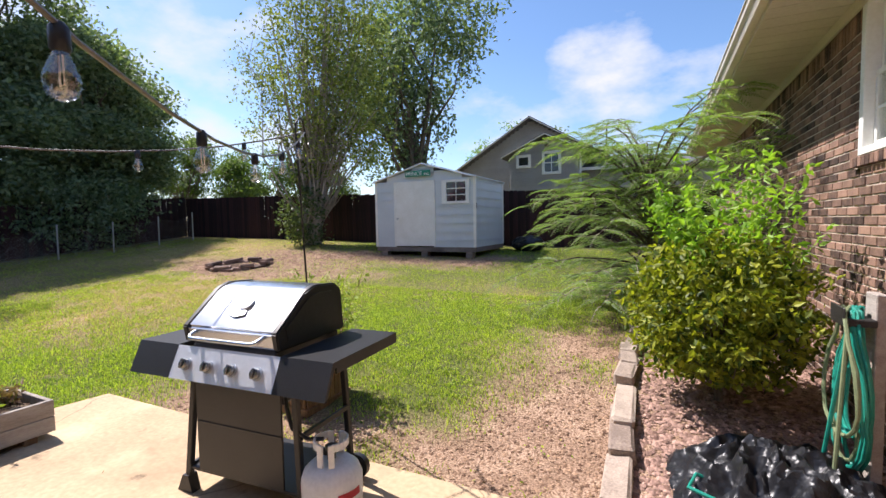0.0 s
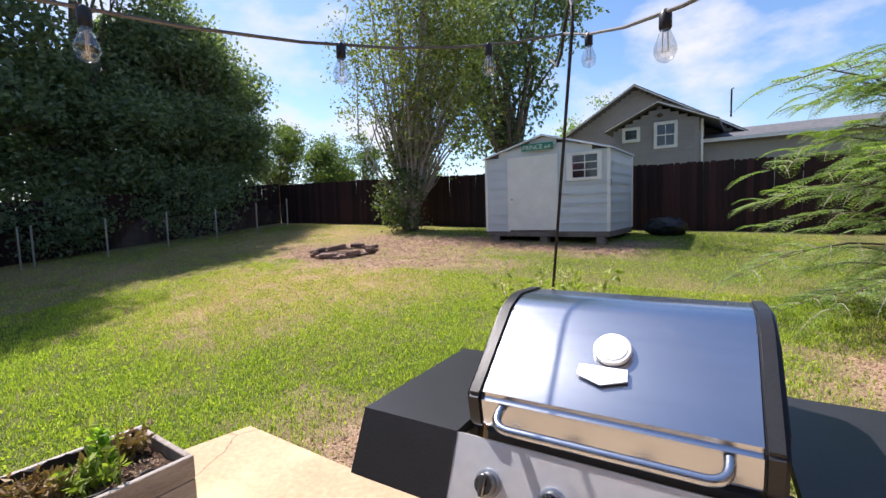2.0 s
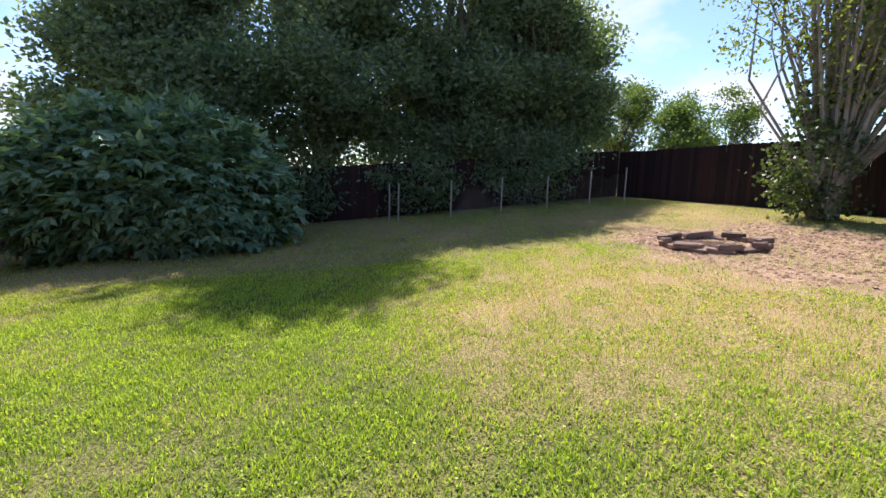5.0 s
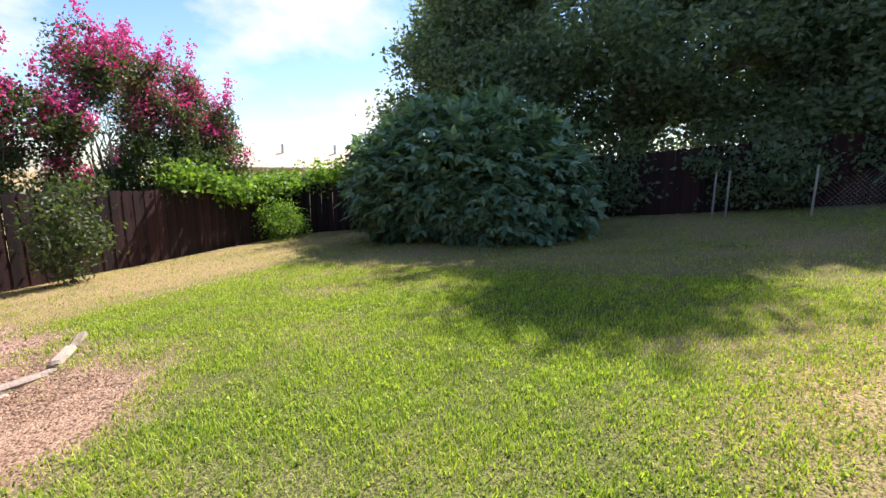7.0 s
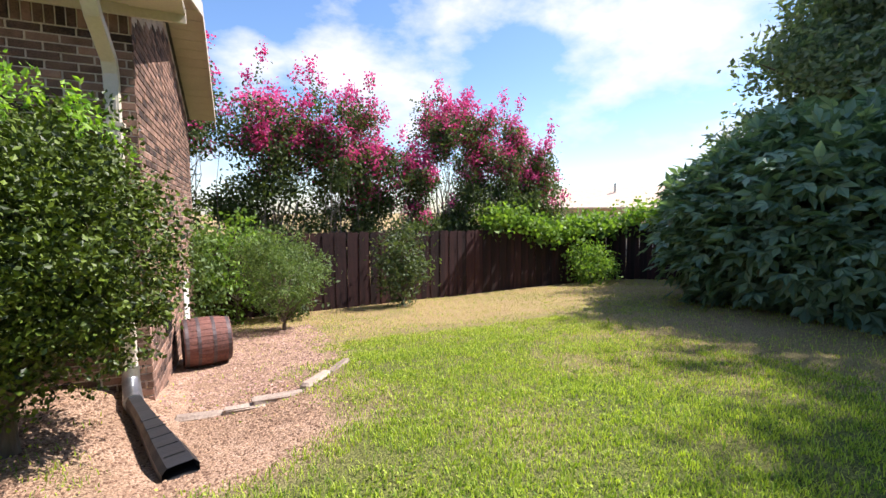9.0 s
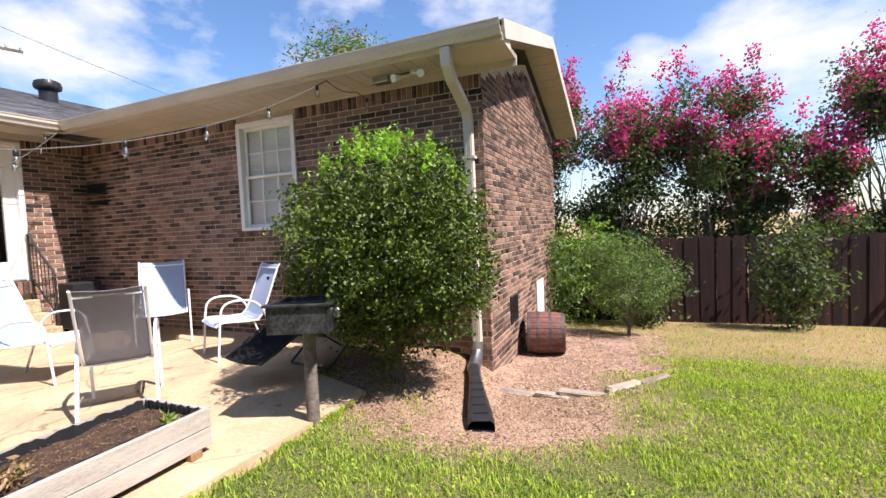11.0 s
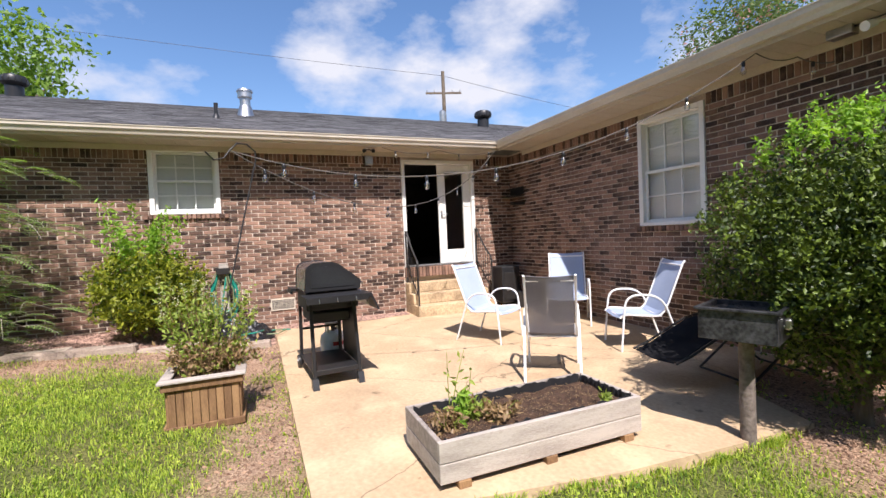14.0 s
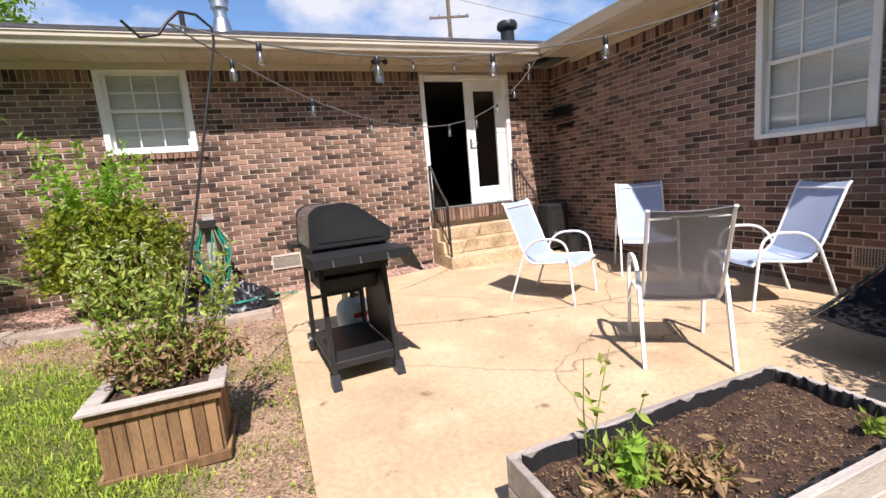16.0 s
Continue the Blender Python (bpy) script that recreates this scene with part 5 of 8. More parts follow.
def gas_grill():
    g = thing("gas_grill", (-1.785, 2.205, 0.0), 3.7, "stainless and black gas grill with a closed lid on the patio", "grill")
    # lid: steel front between two black cast ends
    prof = [(-0.33, 0.93), (-0.345, 1.02), (-0.12, 1.20), (-0.04, 1.225), (0.14, 1.215), (0.20, 1.17), (0.22, 0.93)]
    bm = bmesh.new()
    prism(bm, prof, -0.295, 0.295, "x")
    bmesh.ops.bevel(bm, geom=[e for e in bm.edges if abs(e.verts[0].co.x - e.verts[1].co.x) > 0.5], offset=0.012, segments=2, affect="EDGES")
    lid = part("lid", bm, M_STEEL, g, "brushed stainless steel lid", smooth=True)
    for x0, x1 in ((-0.335, -0.293), (0.293, 0.335)):
        bm = bmesh.new()
        prism(bm, [(y * 1.02, 0.925 + (z - 0.925) * 1.02) for y, z in prof], x0, x1, "x")
        bmesh.ops.bevel(bm, geom=bm.edges[:], offset=0.008, segments=2, affect="EDGES", clamp_overlap=True)
        part("lid_end_cap", bm, M_BLACKPAINT, lid, "black cast lid end", smooth=True)
    for x0, x1 in ((-0.341, -0.335), (0.335, 0.341)):
        bm = bmesh.new()
        prism(bm, [(y * 0.8 - 0.01, 0.97 + (z - 0.925) * 0.72) for y, z in prof], x0, x1, "x")
        part("lid_side_panel", bm, M_PLASTIC, lid)
    bm = bmesh.new()
    hy = -0.40
    tube(bm, [(-0.24, -0.345, 0.995)] + arc((-0.24, -0.36, 0.99), (-0.24, hy, 0.975), (-0.20, hy, 0.972), 6) + arc((0.20, hy, 0.972), (0.24, hy, 0.975), (0.24, -0.36, 0.99), 6) + [(0.24, -0.345, 0.995)], 0.0115, 10)
    part("lid_handle", bm, M_STEEL, lid, "bent stainless tube handle", smooth=True)
    # dial and badge on the slanted face
    n = Vector((0, -0.18, 0.225)).normalized()
    face = Matrix.Translation((0.0, -0.205, 1.135)) @ Vector((0, 0, 1)).rotation_difference(n).to_matrix().to_4x4()
    bm = bmesh.new()
    lathe(bm, [(0.043, 0.0), (0.046, 0.009), (0.043, 0.014), (0.036, 0.015)], 28, face)
    th = part("thermometer", bm, M_PANEL, lid, "round lid thermometer", smooth=True)
    bm = bmesh.new()
    lathe(bm, [(0.035, 0.0152), (0.035, 0.0165)], 28, face)
    part("dial", bm, M_WHITE, th)
    badge = Matrix.Translation((-0.015, -0.262, 1.092)) @ Vector((0, 0, 1)).rotation_difference(n).to_matrix().to_4x4()
    bm = bmesh.new()
    prism(bm, [(-0.055, 0.02), (0.055, 0.02), (0.058, -0.01), (0.0, -0.03), (-0.058, -0.01)], 0.0, 0.006, "z", badge)
    part("badge", bm, M_PANEL, lid, "plain metal maker's shield")
    # firebox and back
    part("firebox", boxes(((-0.30, -0.32, 0.74), (0.30, 0.21, 0.925)), bevel=0.01), M_BLACKPAINT, g)
    part("grease_tray", boxes(((-0.26, -0.24, 0.60), (0.26, 0.17, 0.72)), bevel=0.02), M_PLASTIC, g)
    bm = bmesh.new()
    cp = [(-0.355, 0.913), (-0.43, 0.75), (-0.415, 0.745), (-0.33, 0.90)]
    prism(bm, cp, -0.362, 0.362, "x")
    panel = part("control_panel", bm, M_PANEL, g, "stainless steel control panel")
    n2 = Vector((0, -0.163, 0.075)).normalized()
    for i, x in enumerate((-0.255, -0.095, 0.075, 0.245)):
        m = Matrix.Translation((x, -0.397, 0.825)) @ Vector((0, 0, 1)).rotation_difference(n2).to_matrix().to_4x4()
        bm = bmesh.new()
        lathe(bm, [(0.034, 0.0), (0.034, 0.006), (0.028, 0.008)], 20, m)
        bz = part("knob_bezel", bm, M_GALV, panel, smooth=True)
        bm = bmesh.new()
        lathe(bm, [(0.026, 0.006), (0.025, 0.030), (0.022, 0.034)], 18, m)
        box(bm, (-0.007, -0.026, 0.030), (0.007, 0.026, 0.044), 0.003, m)
        part("knob", bm, M_KNOB, panel, "dark chromed control knob", smooth=True)
    for sx in (-1, 1):
        a, b = (0.362, 0.676) if sx > 0 else (-0.676, -0.362)
        bm = bmesh.new()
        prism(bm, [(-0.357, 0.915), (-0.432, 0.75), (-0.417, 0.745), (-0.345, 0.885), (0.268, 0.885), (0.268, 0.915)], a, b, "x")
        shelf = part("side_shelf", bm, M_BLACKPAINT, g, "black metal side shelf with a sloping front")
        part("shelf_skirt", boxes(((a, 0.25, 0.855), (b, 0.268, 0.886)), ((a if sx < 0 else b - 0.012, -0.33, 0.855), (a + 0.012 if sx < 0 else b, 0.25, 0.886))), M_BLACKPAINT, shelf)
        if sx < 0:
            for y in (-0.20, -0.02, 0.15):
                bm = bmesh.new()
                tube(bm, [(-0.678, y, 0.90), (-0.684, y, 0.87), (-0.69, y, 0.862), (-0.695, y, 0.872)], 0.004, 6)
                part("tool_hook", bm, M_GALV, shelf, "small chrome tool hook")
    # cart
    for x, y in ((-0.40, -0.26), (-0.40, 0.19), (0.38, -0.26), (0.38, 0.19)):
        bm = bmesh.new()
        s = 0.06 if x < 0 else 0.0
        beam(bm, (x + 0.04 * (1 if x < 0 else -1), y * 0.95, 0.89), (x - s, y, 0.05), 0.035, 0.035, 0.004, up=(0, 1, 0))
        leg = part("leg", bm, M_BLACKPAINT, g)
        if x < 0:
            bm = bmesh.new()
            prism(bm, [(x - s - 0.065, 0.0), (x - s + 0.055, 0.0), (x - s + 0.025, 0.10), (x - s - 0.02, 0.10)], y - 0.03, y + 0.03, "y")
            part("foot", bm, M_PLASTIC, leg, "flared black plastic foot")
    part("bottom_shelf", boxes(((-0.44, -0.27, 0.135), (0.40, 0.20, 0.155)), ((-0.45, -0.275, 0.12), (-0.425, 0.205, 0.17)), bevel=0.003), M_BLACKPAINT, g)
    part("front_panel", boxes(((-0.34, -0.285, 0.16), (0.28, -0.27, 0.76)), ((-0.34, -0.29, 0.45), (0.28, -0.287, 0.456)), bevel=0.002), M_BLACKPAINT, g, "plain black front cabinet panel")
    part("side_brace", boxes(((0.365, -0.25, 0.44), (0.385, 0.18, 0.465))), M_BLACKPAINT, g)
    for y in (0.21, -0.28):
        bm = bmesh.new()
        m = Matrix.Translation((0.42, y, 0.075)) @ Matrix.Rotation(math.pi / 2, 4, "X")
        lathe(bm, [(0.03, -0.02), (0.072, -0.018), (0.075, 0.0), (0.072, 0.018), (0.03, 0.02)], 20, m)
        w = part("wheel", bm, M_PLASTIC, g, "black plastic wheel", smooth=True)
        bm = bmesh.new()
        lathe(bm, [(0.03, -0.024), (0.03, 0.024)], 14, m)
        part("hub", bm, M_GALV, w, smooth=True)
    bm = bmesh.new()
    tube(bm, [(0.25, -0.22, 0.74), (0.28, -0.24, 0.60), (0.33, -0.26, 0.50), (0.42, -0.25, 0.455), (0.50, -0.22, 0.455)], 0.011, 8)
    part("gas_hose", bm, M_PLASTIC, g, "black rubber gas hose", smooth=True)
    return g


gas_grill()


def gas_tank():
    t = thing("gas_tank", (-1.235, 2.03, 0.0), 20, "white propane tank standing beside the grill", "gas tank")
    bm = bmesh.new()
    lathe(bm, [(0.10, 0.03), (0.135, 0.05), (0.155, 0.10), (0.157, 0.26), (0.14, 0.31), (0.10, 0.345), (0.04, 0.355)], 28)
    body = part("body", bm, M_TANK, t, smooth=True)
    bm = bmesh.new()
    lathe(bm, [(0.105, 0.0), (0.112, 0.0), (0.112, 0.05), (0.105, 0.05)], 24)
    part("foot_ring", bm, M_TANK, t)
    bm = bmesh.new()
    for a0, a1 in ((-70, 70), (110, 250)):
        pts = [(0.085 * math.cos(radians(a)), 0.085 * math.sin(radians(a))) for a in range(a0, a1 + 1, 14)]
        for (x, y), (u, v) in zip(pts, pts[1:]):
            beam(bm, (x, y, 0.445), (u, v, 0.445), 0.012, 0.04, 0.003)
        for x, y in (pts[0], pts[-1]):
            beam(bm, (x, y, 0.33), (x, y, 0.46), 0.03, 0.012, up=(x, y, 0))
    part("collar", bm, M_TANK, t, "white carrying collar")
    bm = bmesh.new()
    lathe(bm, [(0.022, 0.35), (0.022, 0.40), (0.03, 0.402), (0.03, 0.425)], 14)
    tube(bm, [(0, 0, 0.385), (-0.07, 0.0, 0.39)], 0.018, 10)
    part("valve", bm, M_PLASTIC, t, smooth=True)
    for a0, a1, z0, z1 in ((150, 210, 0.20, 0.245), (158, 196, 0.13, 0.15), (-60, -10, 0.20, 0.24)):
        bm = bmesh.new()
        pr = [(0.1585 * math.cos(radians(a)), 0.1585 * math.sin(radians(a))) for a in range(a0, a1 + 1, 6)]
        for (x, y), (u, v) in zip(pr, pr[1:]):
            bm.faces.new([bm.verts.new(p) for p in ((x, y, z0), (u, v, z0), (u, v, z1), (x, y, z1))])
        bmesh.ops.remove_doubles(bm, verts=bm.verts, dist=1e-5)
        part("label_print", bm, M_RED, body, "red printed bar")


gas_tank()


def raised_planter():
    p = thing("raised_planter", (0, 0, 0), 0, "weathered grey board raised planter filled with dark soil", "planter")
    x0, x1, y0, y1, zt = -4.445, -3.82, 0.445, 1.935, 0.285
    t = 0.032
    for k, (z0, z1) in enumerate(((0.045, 0.158), (0.163, zt))):
        for lo, hi in (((x0, y0, z0), (x0 + t, y1, z1)), ((x1 - t, y0, z0), (x1, y1, z1)), ((x0 + t, y0, z0), (x1 - t, y0 + t, z1)), ((x0 + t, y1 - t, z0), (x1 - t, y1, z1))):
            part("board", boxes((lo, hi), bevel=0.004), M_GREYWOOD, p)
    for x, y in ((x0 + 0.12, y0 + 0.12), (x0 + 0.12, (y0 + y1) / 2), (x0 + 0.12, y1 - 0.15), (x1 - 0.12, y0 + 0.12), (x1 - 0.12, (y0 + y1) / 2), (x1 - 0.12, y1 - 0.15)):
        part("block", boxes(((x - 0.13, y - 0.04, 0.0), (x + 0.12, y + 0.04, 0.046)), bevel=0.004), M_BROWNWOOD, p)
    rng = np.random.RandomState(5)
    bm = bmesh.new()
    nx, ny = 22, 50
    vs = [[bm.verts.new((x0 + t + (x1 - x0 - 2 * t) * i / nx, y0 + t + (y1 - y0 - 2 * t) * j / ny, 0.225 + 0.018 * float(waves(i * 0.3, j * 0.3, 2.0, 3)) + rng.uniform(-0.007, 0.007))) for j in range(ny + 1)] for i in range(nx + 1)]
    for i in range(nx):
        for j in range(ny):
            bm.faces.new((vs[i][j], vs[i + 1][j], vs[i + 1][j + 1], vs[i][j + 1]))
    part("soil", bm, M_SOIL, p, "dark crumbly potting soil")
    for a, b in (((x0 + t + 0.008, y0 + 0.05), (x0 + t + 0.008, y1 - 0.05)), ((x1 - t - 0.008, y0 + 0.05), (x1 - t - 0.008, y1 - 0.05)), ((x0 + 0.05, y0 + t + 0.008), (x1 - 0.05, y0 + t + 0.008))):
        n = 40
        bm = bmesh.new()
        rows = []
        s = Vector((b[1] - a[1], a[0] - b[0], 0)).normalized()
        for i in range(n + 1):
            c = Vector((a[0] + (b[0] - a[0]) * i / n, a[1] + (b[1] - a[1]) * i / n, 0))
            h = zt + 0.008 * math.sin(i * 1.1) + 0.006 * math.sin(i * 2.7)
            o = s * 0.006 * math.sin(i * 1.9)
            rows.append([bm.verts.new(c + o * k + s * e + Vector((0, 0, z))) for e, z, k in ((-0.004, 0.2, 0), (-0.004, h - 0.03, 1), (-0.003, h, 1.5), (0.003, h, 1.5), (0.004, h - 0.03, 1), (0.004, 0.2, 0))])
        for p0, p1 in zip(rows, rows[1:]):
            for k in range(6):
                bm.faces.new((p0[k], p0[(k + 1) % 6], p1[(k + 1) % 6], p1[k]))
        part("liner", bm, M_PLASTIC, p, "crumpled black plastic liner edge", smooth=True)
    V, F, n = [], [], 0
    for i in range(1500):
        x, y = rng.uniform(x0 + 0.06, x1 - 0.06), rng.uniform(y0 + 0.06, y1 - 0.06)
        a, L = rng.uniform(0, 6.28), rng.uniform(0.002, 0.008)
        d = np.array((math.cos(a), math.sin(a), rng.uniform(-0.3, 0.3))) * L
        s = np.array((-math.sin(a), math.cos(a), 0)) * L * 0.35
        c = np.array((x, y, 0.238 + 0.018 * float(waves((x - x0) / (x1 - x0) * 6.6, (y - y0) / (y1 - y0) * 15, 2.0, 3))))
        V += [c - d - s, c + d - s, c + d + s, c - d + s]
        F.append((n, n + 1, n + 2, n + 3))
        n += 4
    bulk("mulch", V, F, L_STRAW, p)["kind"] = "stuff"
    return p


raised_planter()


def weed(name, at, h, leaves, spread, seed, label, leaf=L_WEED, group="", stems=5):
    rng = np.random.RandomState(seed)
    w = tagged(thing(name, at, label=label, group=group), category="weed")
    bm = bmesh.new()
    P = []
    for i in range(stems):
        e = Vector((rng.normal() * spread, rng.normal() * spread, h * rng.uniform(0.55, 1.0)))
        s = Vector((rng.normal() * spread * 0.3, rng.normal() * spread * 0.3, -0.01))
        m = s.lerp(e, 0.5) + Vector((rng.normal(), rng.normal(), 0)) * spread * 0.15
        tube(bm, [s, m, e], [0.004, 0.003, 0.0015], 5, cap=False)
        for j in range(leaves):
            P.append(s.lerp(e, rng.uniform(0.1, 1.0)) + Vector(rng.normal(size=3)) * 0.012)
    part("stem", bm, L_WEED, w)["kind"] = "stuff"
    V, F = leaf_quads(np.array([tuple(p) for p in P]), 0.055, rng, 0.4)
    bulk("foliage", V, F, leaf, w)
    return w


weed("weed", (-4.10, 1.55, 0.235), 0.12, 20, 0.09, 1, "yellow-green weeds growing in the raised planter", group="planter weeds", stems=12)
weed("weed", (-4.22, 1.78, 0.235), 0.14, 24, 0.07, 2, "straw-coloured weeds in the raised planter", L_STRAW, "planter weeds", 12)
weed("weed", (-4.20, 1.42, 0.235), 0.10, 30, 0.08, 3, "dry straw-coloured weeds lying in the raised planter", L_STRAW, "planter weeds", 14)
weed("weed", (-3.95, 1.62, 0.235), 0.42, 9, 0.08, 4, "tall thin flowering weed in the raised planter", group="planter weeds", stems=3)
weed("weed", (-4.16, 1.66, 0.235), 0.22, 60, 0.012, 6, "upright yellow-green weed spike in the raised planter", L_LIME, "planter weeds", 2)
weed("weed", (-4.30, 0.62, 0.235), 0.10, 14, 0.03, 8, "small weed in the planter corner", group="planter weeds", stems=3)


def sling_chair(name, at, face, label, sling=M_SLING, scale=1.0, flat_legs=False):
    """Stacking patio chair; its front is local -y."""
    c = thing(name, (at[0], at[1], 0), math.degrees(math.atan2(face[0], -face[1])), label, "chair", "patio chairs")
    w = 0.235 if flat_legs else 0.275
    seat = [Vector((0, -0.30, 0.385)), Vector((0, -0.27, 0.42)), Vector((0, -0.20, 0.425)), Vector((0, 0.05, 0.40)), Vector((0, 0.15, 0.40)), Vector((0, 0.205, 0.45)), Vector((0, 0.26, 0.56)), Vector((0, 0.43, 1.00)), Vector((0, 0.455, 1.03))]
    seat = [p * scale for p in seat]
    for i, (nm, rng_) in enumerate((("seat", seat[:6]), ("backrest", seat[5:]))):
        bm = bmesh.new()
        rows = []
        nn = 8
        for p in rng_:
            rows.append([bm.verts.new((-w + 0.018 + (2 * w - 0.036) * k / nn, p.y, p.z - 0.014 * math.sin(math.pi * k / nn))) for k in range(nn + 1)])
        fs = [bm.faces.new((a[k], a[k + 1], b[k + 1], b[k])) for a, b in zip(rows, rows[1:]) for k in range(nn)]
        r = bmesh.ops.extrude_face_region(bm, geom=fs)
        bmesh.ops.translate(bm, verts=[v for v in r["geom"] if isinstance(v, bmesh.types.BMVert)], vec=(0, 0.004, -0.004))
        part(nm, bm, sling, c, smooth=True)
    for sx in (-1, 1):
        x = sx * w
        bm = bmesh.new()
        tube(bm, [(x, p.y, p.z) for p in seat], 0.012, 8)
        part("sling_rail", bm, M_TUBE, c, smooth=True)
        xo = sx * (w + 0.025)
        bm = bmesh.new()
        pts = [(xo, -0.30, 0.0), (xo, -0.26, 0.45)] + arc((xo, -0.245, 0.55), (xo, -0.22, 0.655), (xo, -0.08, 0.655), 7) + arc((xo, 0.02, 0.65), (xo, 0.16, 0.63), (xo, 0.22, 0.50), 7) + [(xo, 0.40, 0.0)]
        if flat_legs:
            pp = [Vector(p) for p in pts]
            for a, b in zip(pp, pp[1:]):
                if (b - a).length > 0.005:
                    beam(bm, a, b + (b - a).normalized() * 0.004, 0.045, 0.022, up=(1, 0, 0))
        else:
            tube(bm, [Vector(p) * scale for p in pts], 0.0125, 8)
        part("arm_and_leg_frame", bm, M_TUBE, c, "white bent tube arm and legs", smooth=not flat_legs)
    for y, z, nm in ((-0.27, 0.395, "front_bar"), (0.17, 0.395, "rear_bar"), (0.42, 0.975, "top_bar")):
        bm = bmesh.new()
        tube(bm, [(-w, y * scale, z * scale), (w, y * scale, z * scale)], 0.010, 8)
        part(nm, bm, M_TUBE, c, smooth=True)
    return c


sling_chair("patio_chair", (-1.32, -0.12), (-0.86, -0.5), "white metal patio chair with pale blue sling, sunlit")
sling_chair("patio_chair", (-2.93, 0.06), (0.80, -0.60), "white patio chair with a grey mesh sling back", M_SLINGGREY, 1.0, True)
sling_chair("patio_chair", (-2.62, -1.42), (0.42, 0.90), "white metal patio chair with pale blue sling near the wing wall")
sling_chair("patio_chair", (-1.05, -1.62), (-0.80, 0.60), "white metal patio chair with pale blue sling in the corner", M_SLING, 1.04)


def lounger():
    c = thing("folding_lounger", (-3.92, -1.25, 0), 80, "black folding zero-gravity lounger beside the holly bush", "lounger")
    path = [(-0.85, 0.28), (-0.70, 0.33), (-0.30, 0.52), (-0.12, 0.56), (0.12, 0.42), (0.35, 0.42), (0.62, 0.58), (0.95, 0.82)]
    bm = bmesh.new()
    rows = [[bm.verts.new((x * -1, -0.25 + 0.5 * k / 6, z - 0.02 * math.sin(math.pi * k / 6))) for k in range(7)] for x, z in path]
    fs = [bm.faces.new((a[k], a[k + 1], b[k + 1], b[k])) for a, b in zip(rows, rows[1:]) for k in range(6)]
    r = bmesh.ops.extrude_face_region(bm, geom=fs)
    bmesh.ops.translate(bm, verts=[v for v in r["geom"] if isinstance(v, bmesh.types.BMVert)], vec=(0, 0, -0.005))
    part("sling", bm, M_BLACKMESH, c, "black mesh sling", smooth=True)
    for y in (-0.28, 0.28):
        bm = bmesh.new()
        tube(bm, [(-x, y, z) for x, z in path], 0.012, 8)
        part("side_rail", bm, M_IRON, c, smooth=True)
    for x0, x1 in ((-0.62, 0.10), (0.10, -0.62)):
        bm = bmesh.new()
        tube(bm, [(x0, -0.29, 0.02), (x0, 0.29, 0.02)], 0.012, 8)
        for y in (-0.29, 0.29):
            tube(bm, [(x0, y, 0.02), ((x0 + x1) / 2, y, 0.28), (x1 * 0.9, y, 0.50)], 0.012, 8)
        part("leg_frame", bm, M_IRON, c, "black tube leg frame", smooth=True)
    for y in (-0.31, 0.31):
        part("armrest", boxes(((-0.35, y - 0.025, 0.60), (0.12, y + 0.025, 0.625)), bevel=0.006), M_PLASTIC, c)


lounger()


def post_grill():
    c = thing("post_grill", (-4.78, -0.14, 0), 20, "scuffed grey metal grill box on a wooden post", "grill")
    bm = bmesh.new()
    lathe(bm, [(0.05, -0.2), (0.047, 0.3), (0.045, 0.68)], 12)
    post = part("post", bm, M_OLDWOOD, c, "weathered round timber post", smooth=True)
    part("post_slot", boxes(((-0.012, -0.056, 0.42), (0.012, -0.045, 0.46))), M_IRON, post)
    t = 0.008
    z0, z1 = 0.68, 0.885
    bm = bmesh.new()
    prof = [(-0.22, z0), (0.24, z0), (0.30, z1), (-0.28, z1)]
    for lo, hi in (((-0.20, -0.19, z0), (0.22, 0.17, z0 + t)), ((-0.20, -0.20, z0), (0.22, -0.19, z1)), ((-0.20, 0.17, z0), (0.22, 0.18, z1)), ((-0.21, -0.20, z0), (-0.20, 0.18, z1)), ((0.22, -0.20, z0), (0.23, 0.18, z1))):
        box(bm, lo, hi, 0.003)
    part("firebox", bm, M_TUB, c, "scuffed grey steel box")
    part("rim", boxes(((-0.23, -0.22, z1 - 0.012), (0.25, -0.188, z1 + 0.006)), ((-0.23, 0.168, z1 - 0.012), (0.25, 0.20, z1 + 0.006)), ((-0.23, -0.188, z1 - 0.012), (-0.198, 0.168, z1 + 0.006)), ((0.218, -0.188, z1 - 0.012), (0.25, 0.168, z1 + 0.006)), bevel=0.003), M_TUB, c)
    bm = bmesh.new()
    for i in range(9):
        y = -0.16 + i * 0.04
        tube(bm, [(-0.199, y, z1 - 0.03), (0.219, y, z1 - 0.03)], 0.005, 6)
    part("grate", bm, M_IRON, c)
    for x in (-0.12, 0.12):
        part("front_strap", boxes(((x - 0.02, -0.208, z0 + 0.02), (x + 0.02, -0.2, z1 - 0.015)), bevel=0.002), M_PLASTIC, c)
    part("front_label_plate", boxes(((0.02, -0.206, z0 + 0.05), (0.10, -0.2, z0 + 0.12))), M_GALV, c)
    bm = bmesh.new()
    box(bm, (-0.25, -0.02, 0.76), (-0.21, 0.04, 0.83), 0.01)
    part("crank", bm, M_GALV, c)


post_grill()


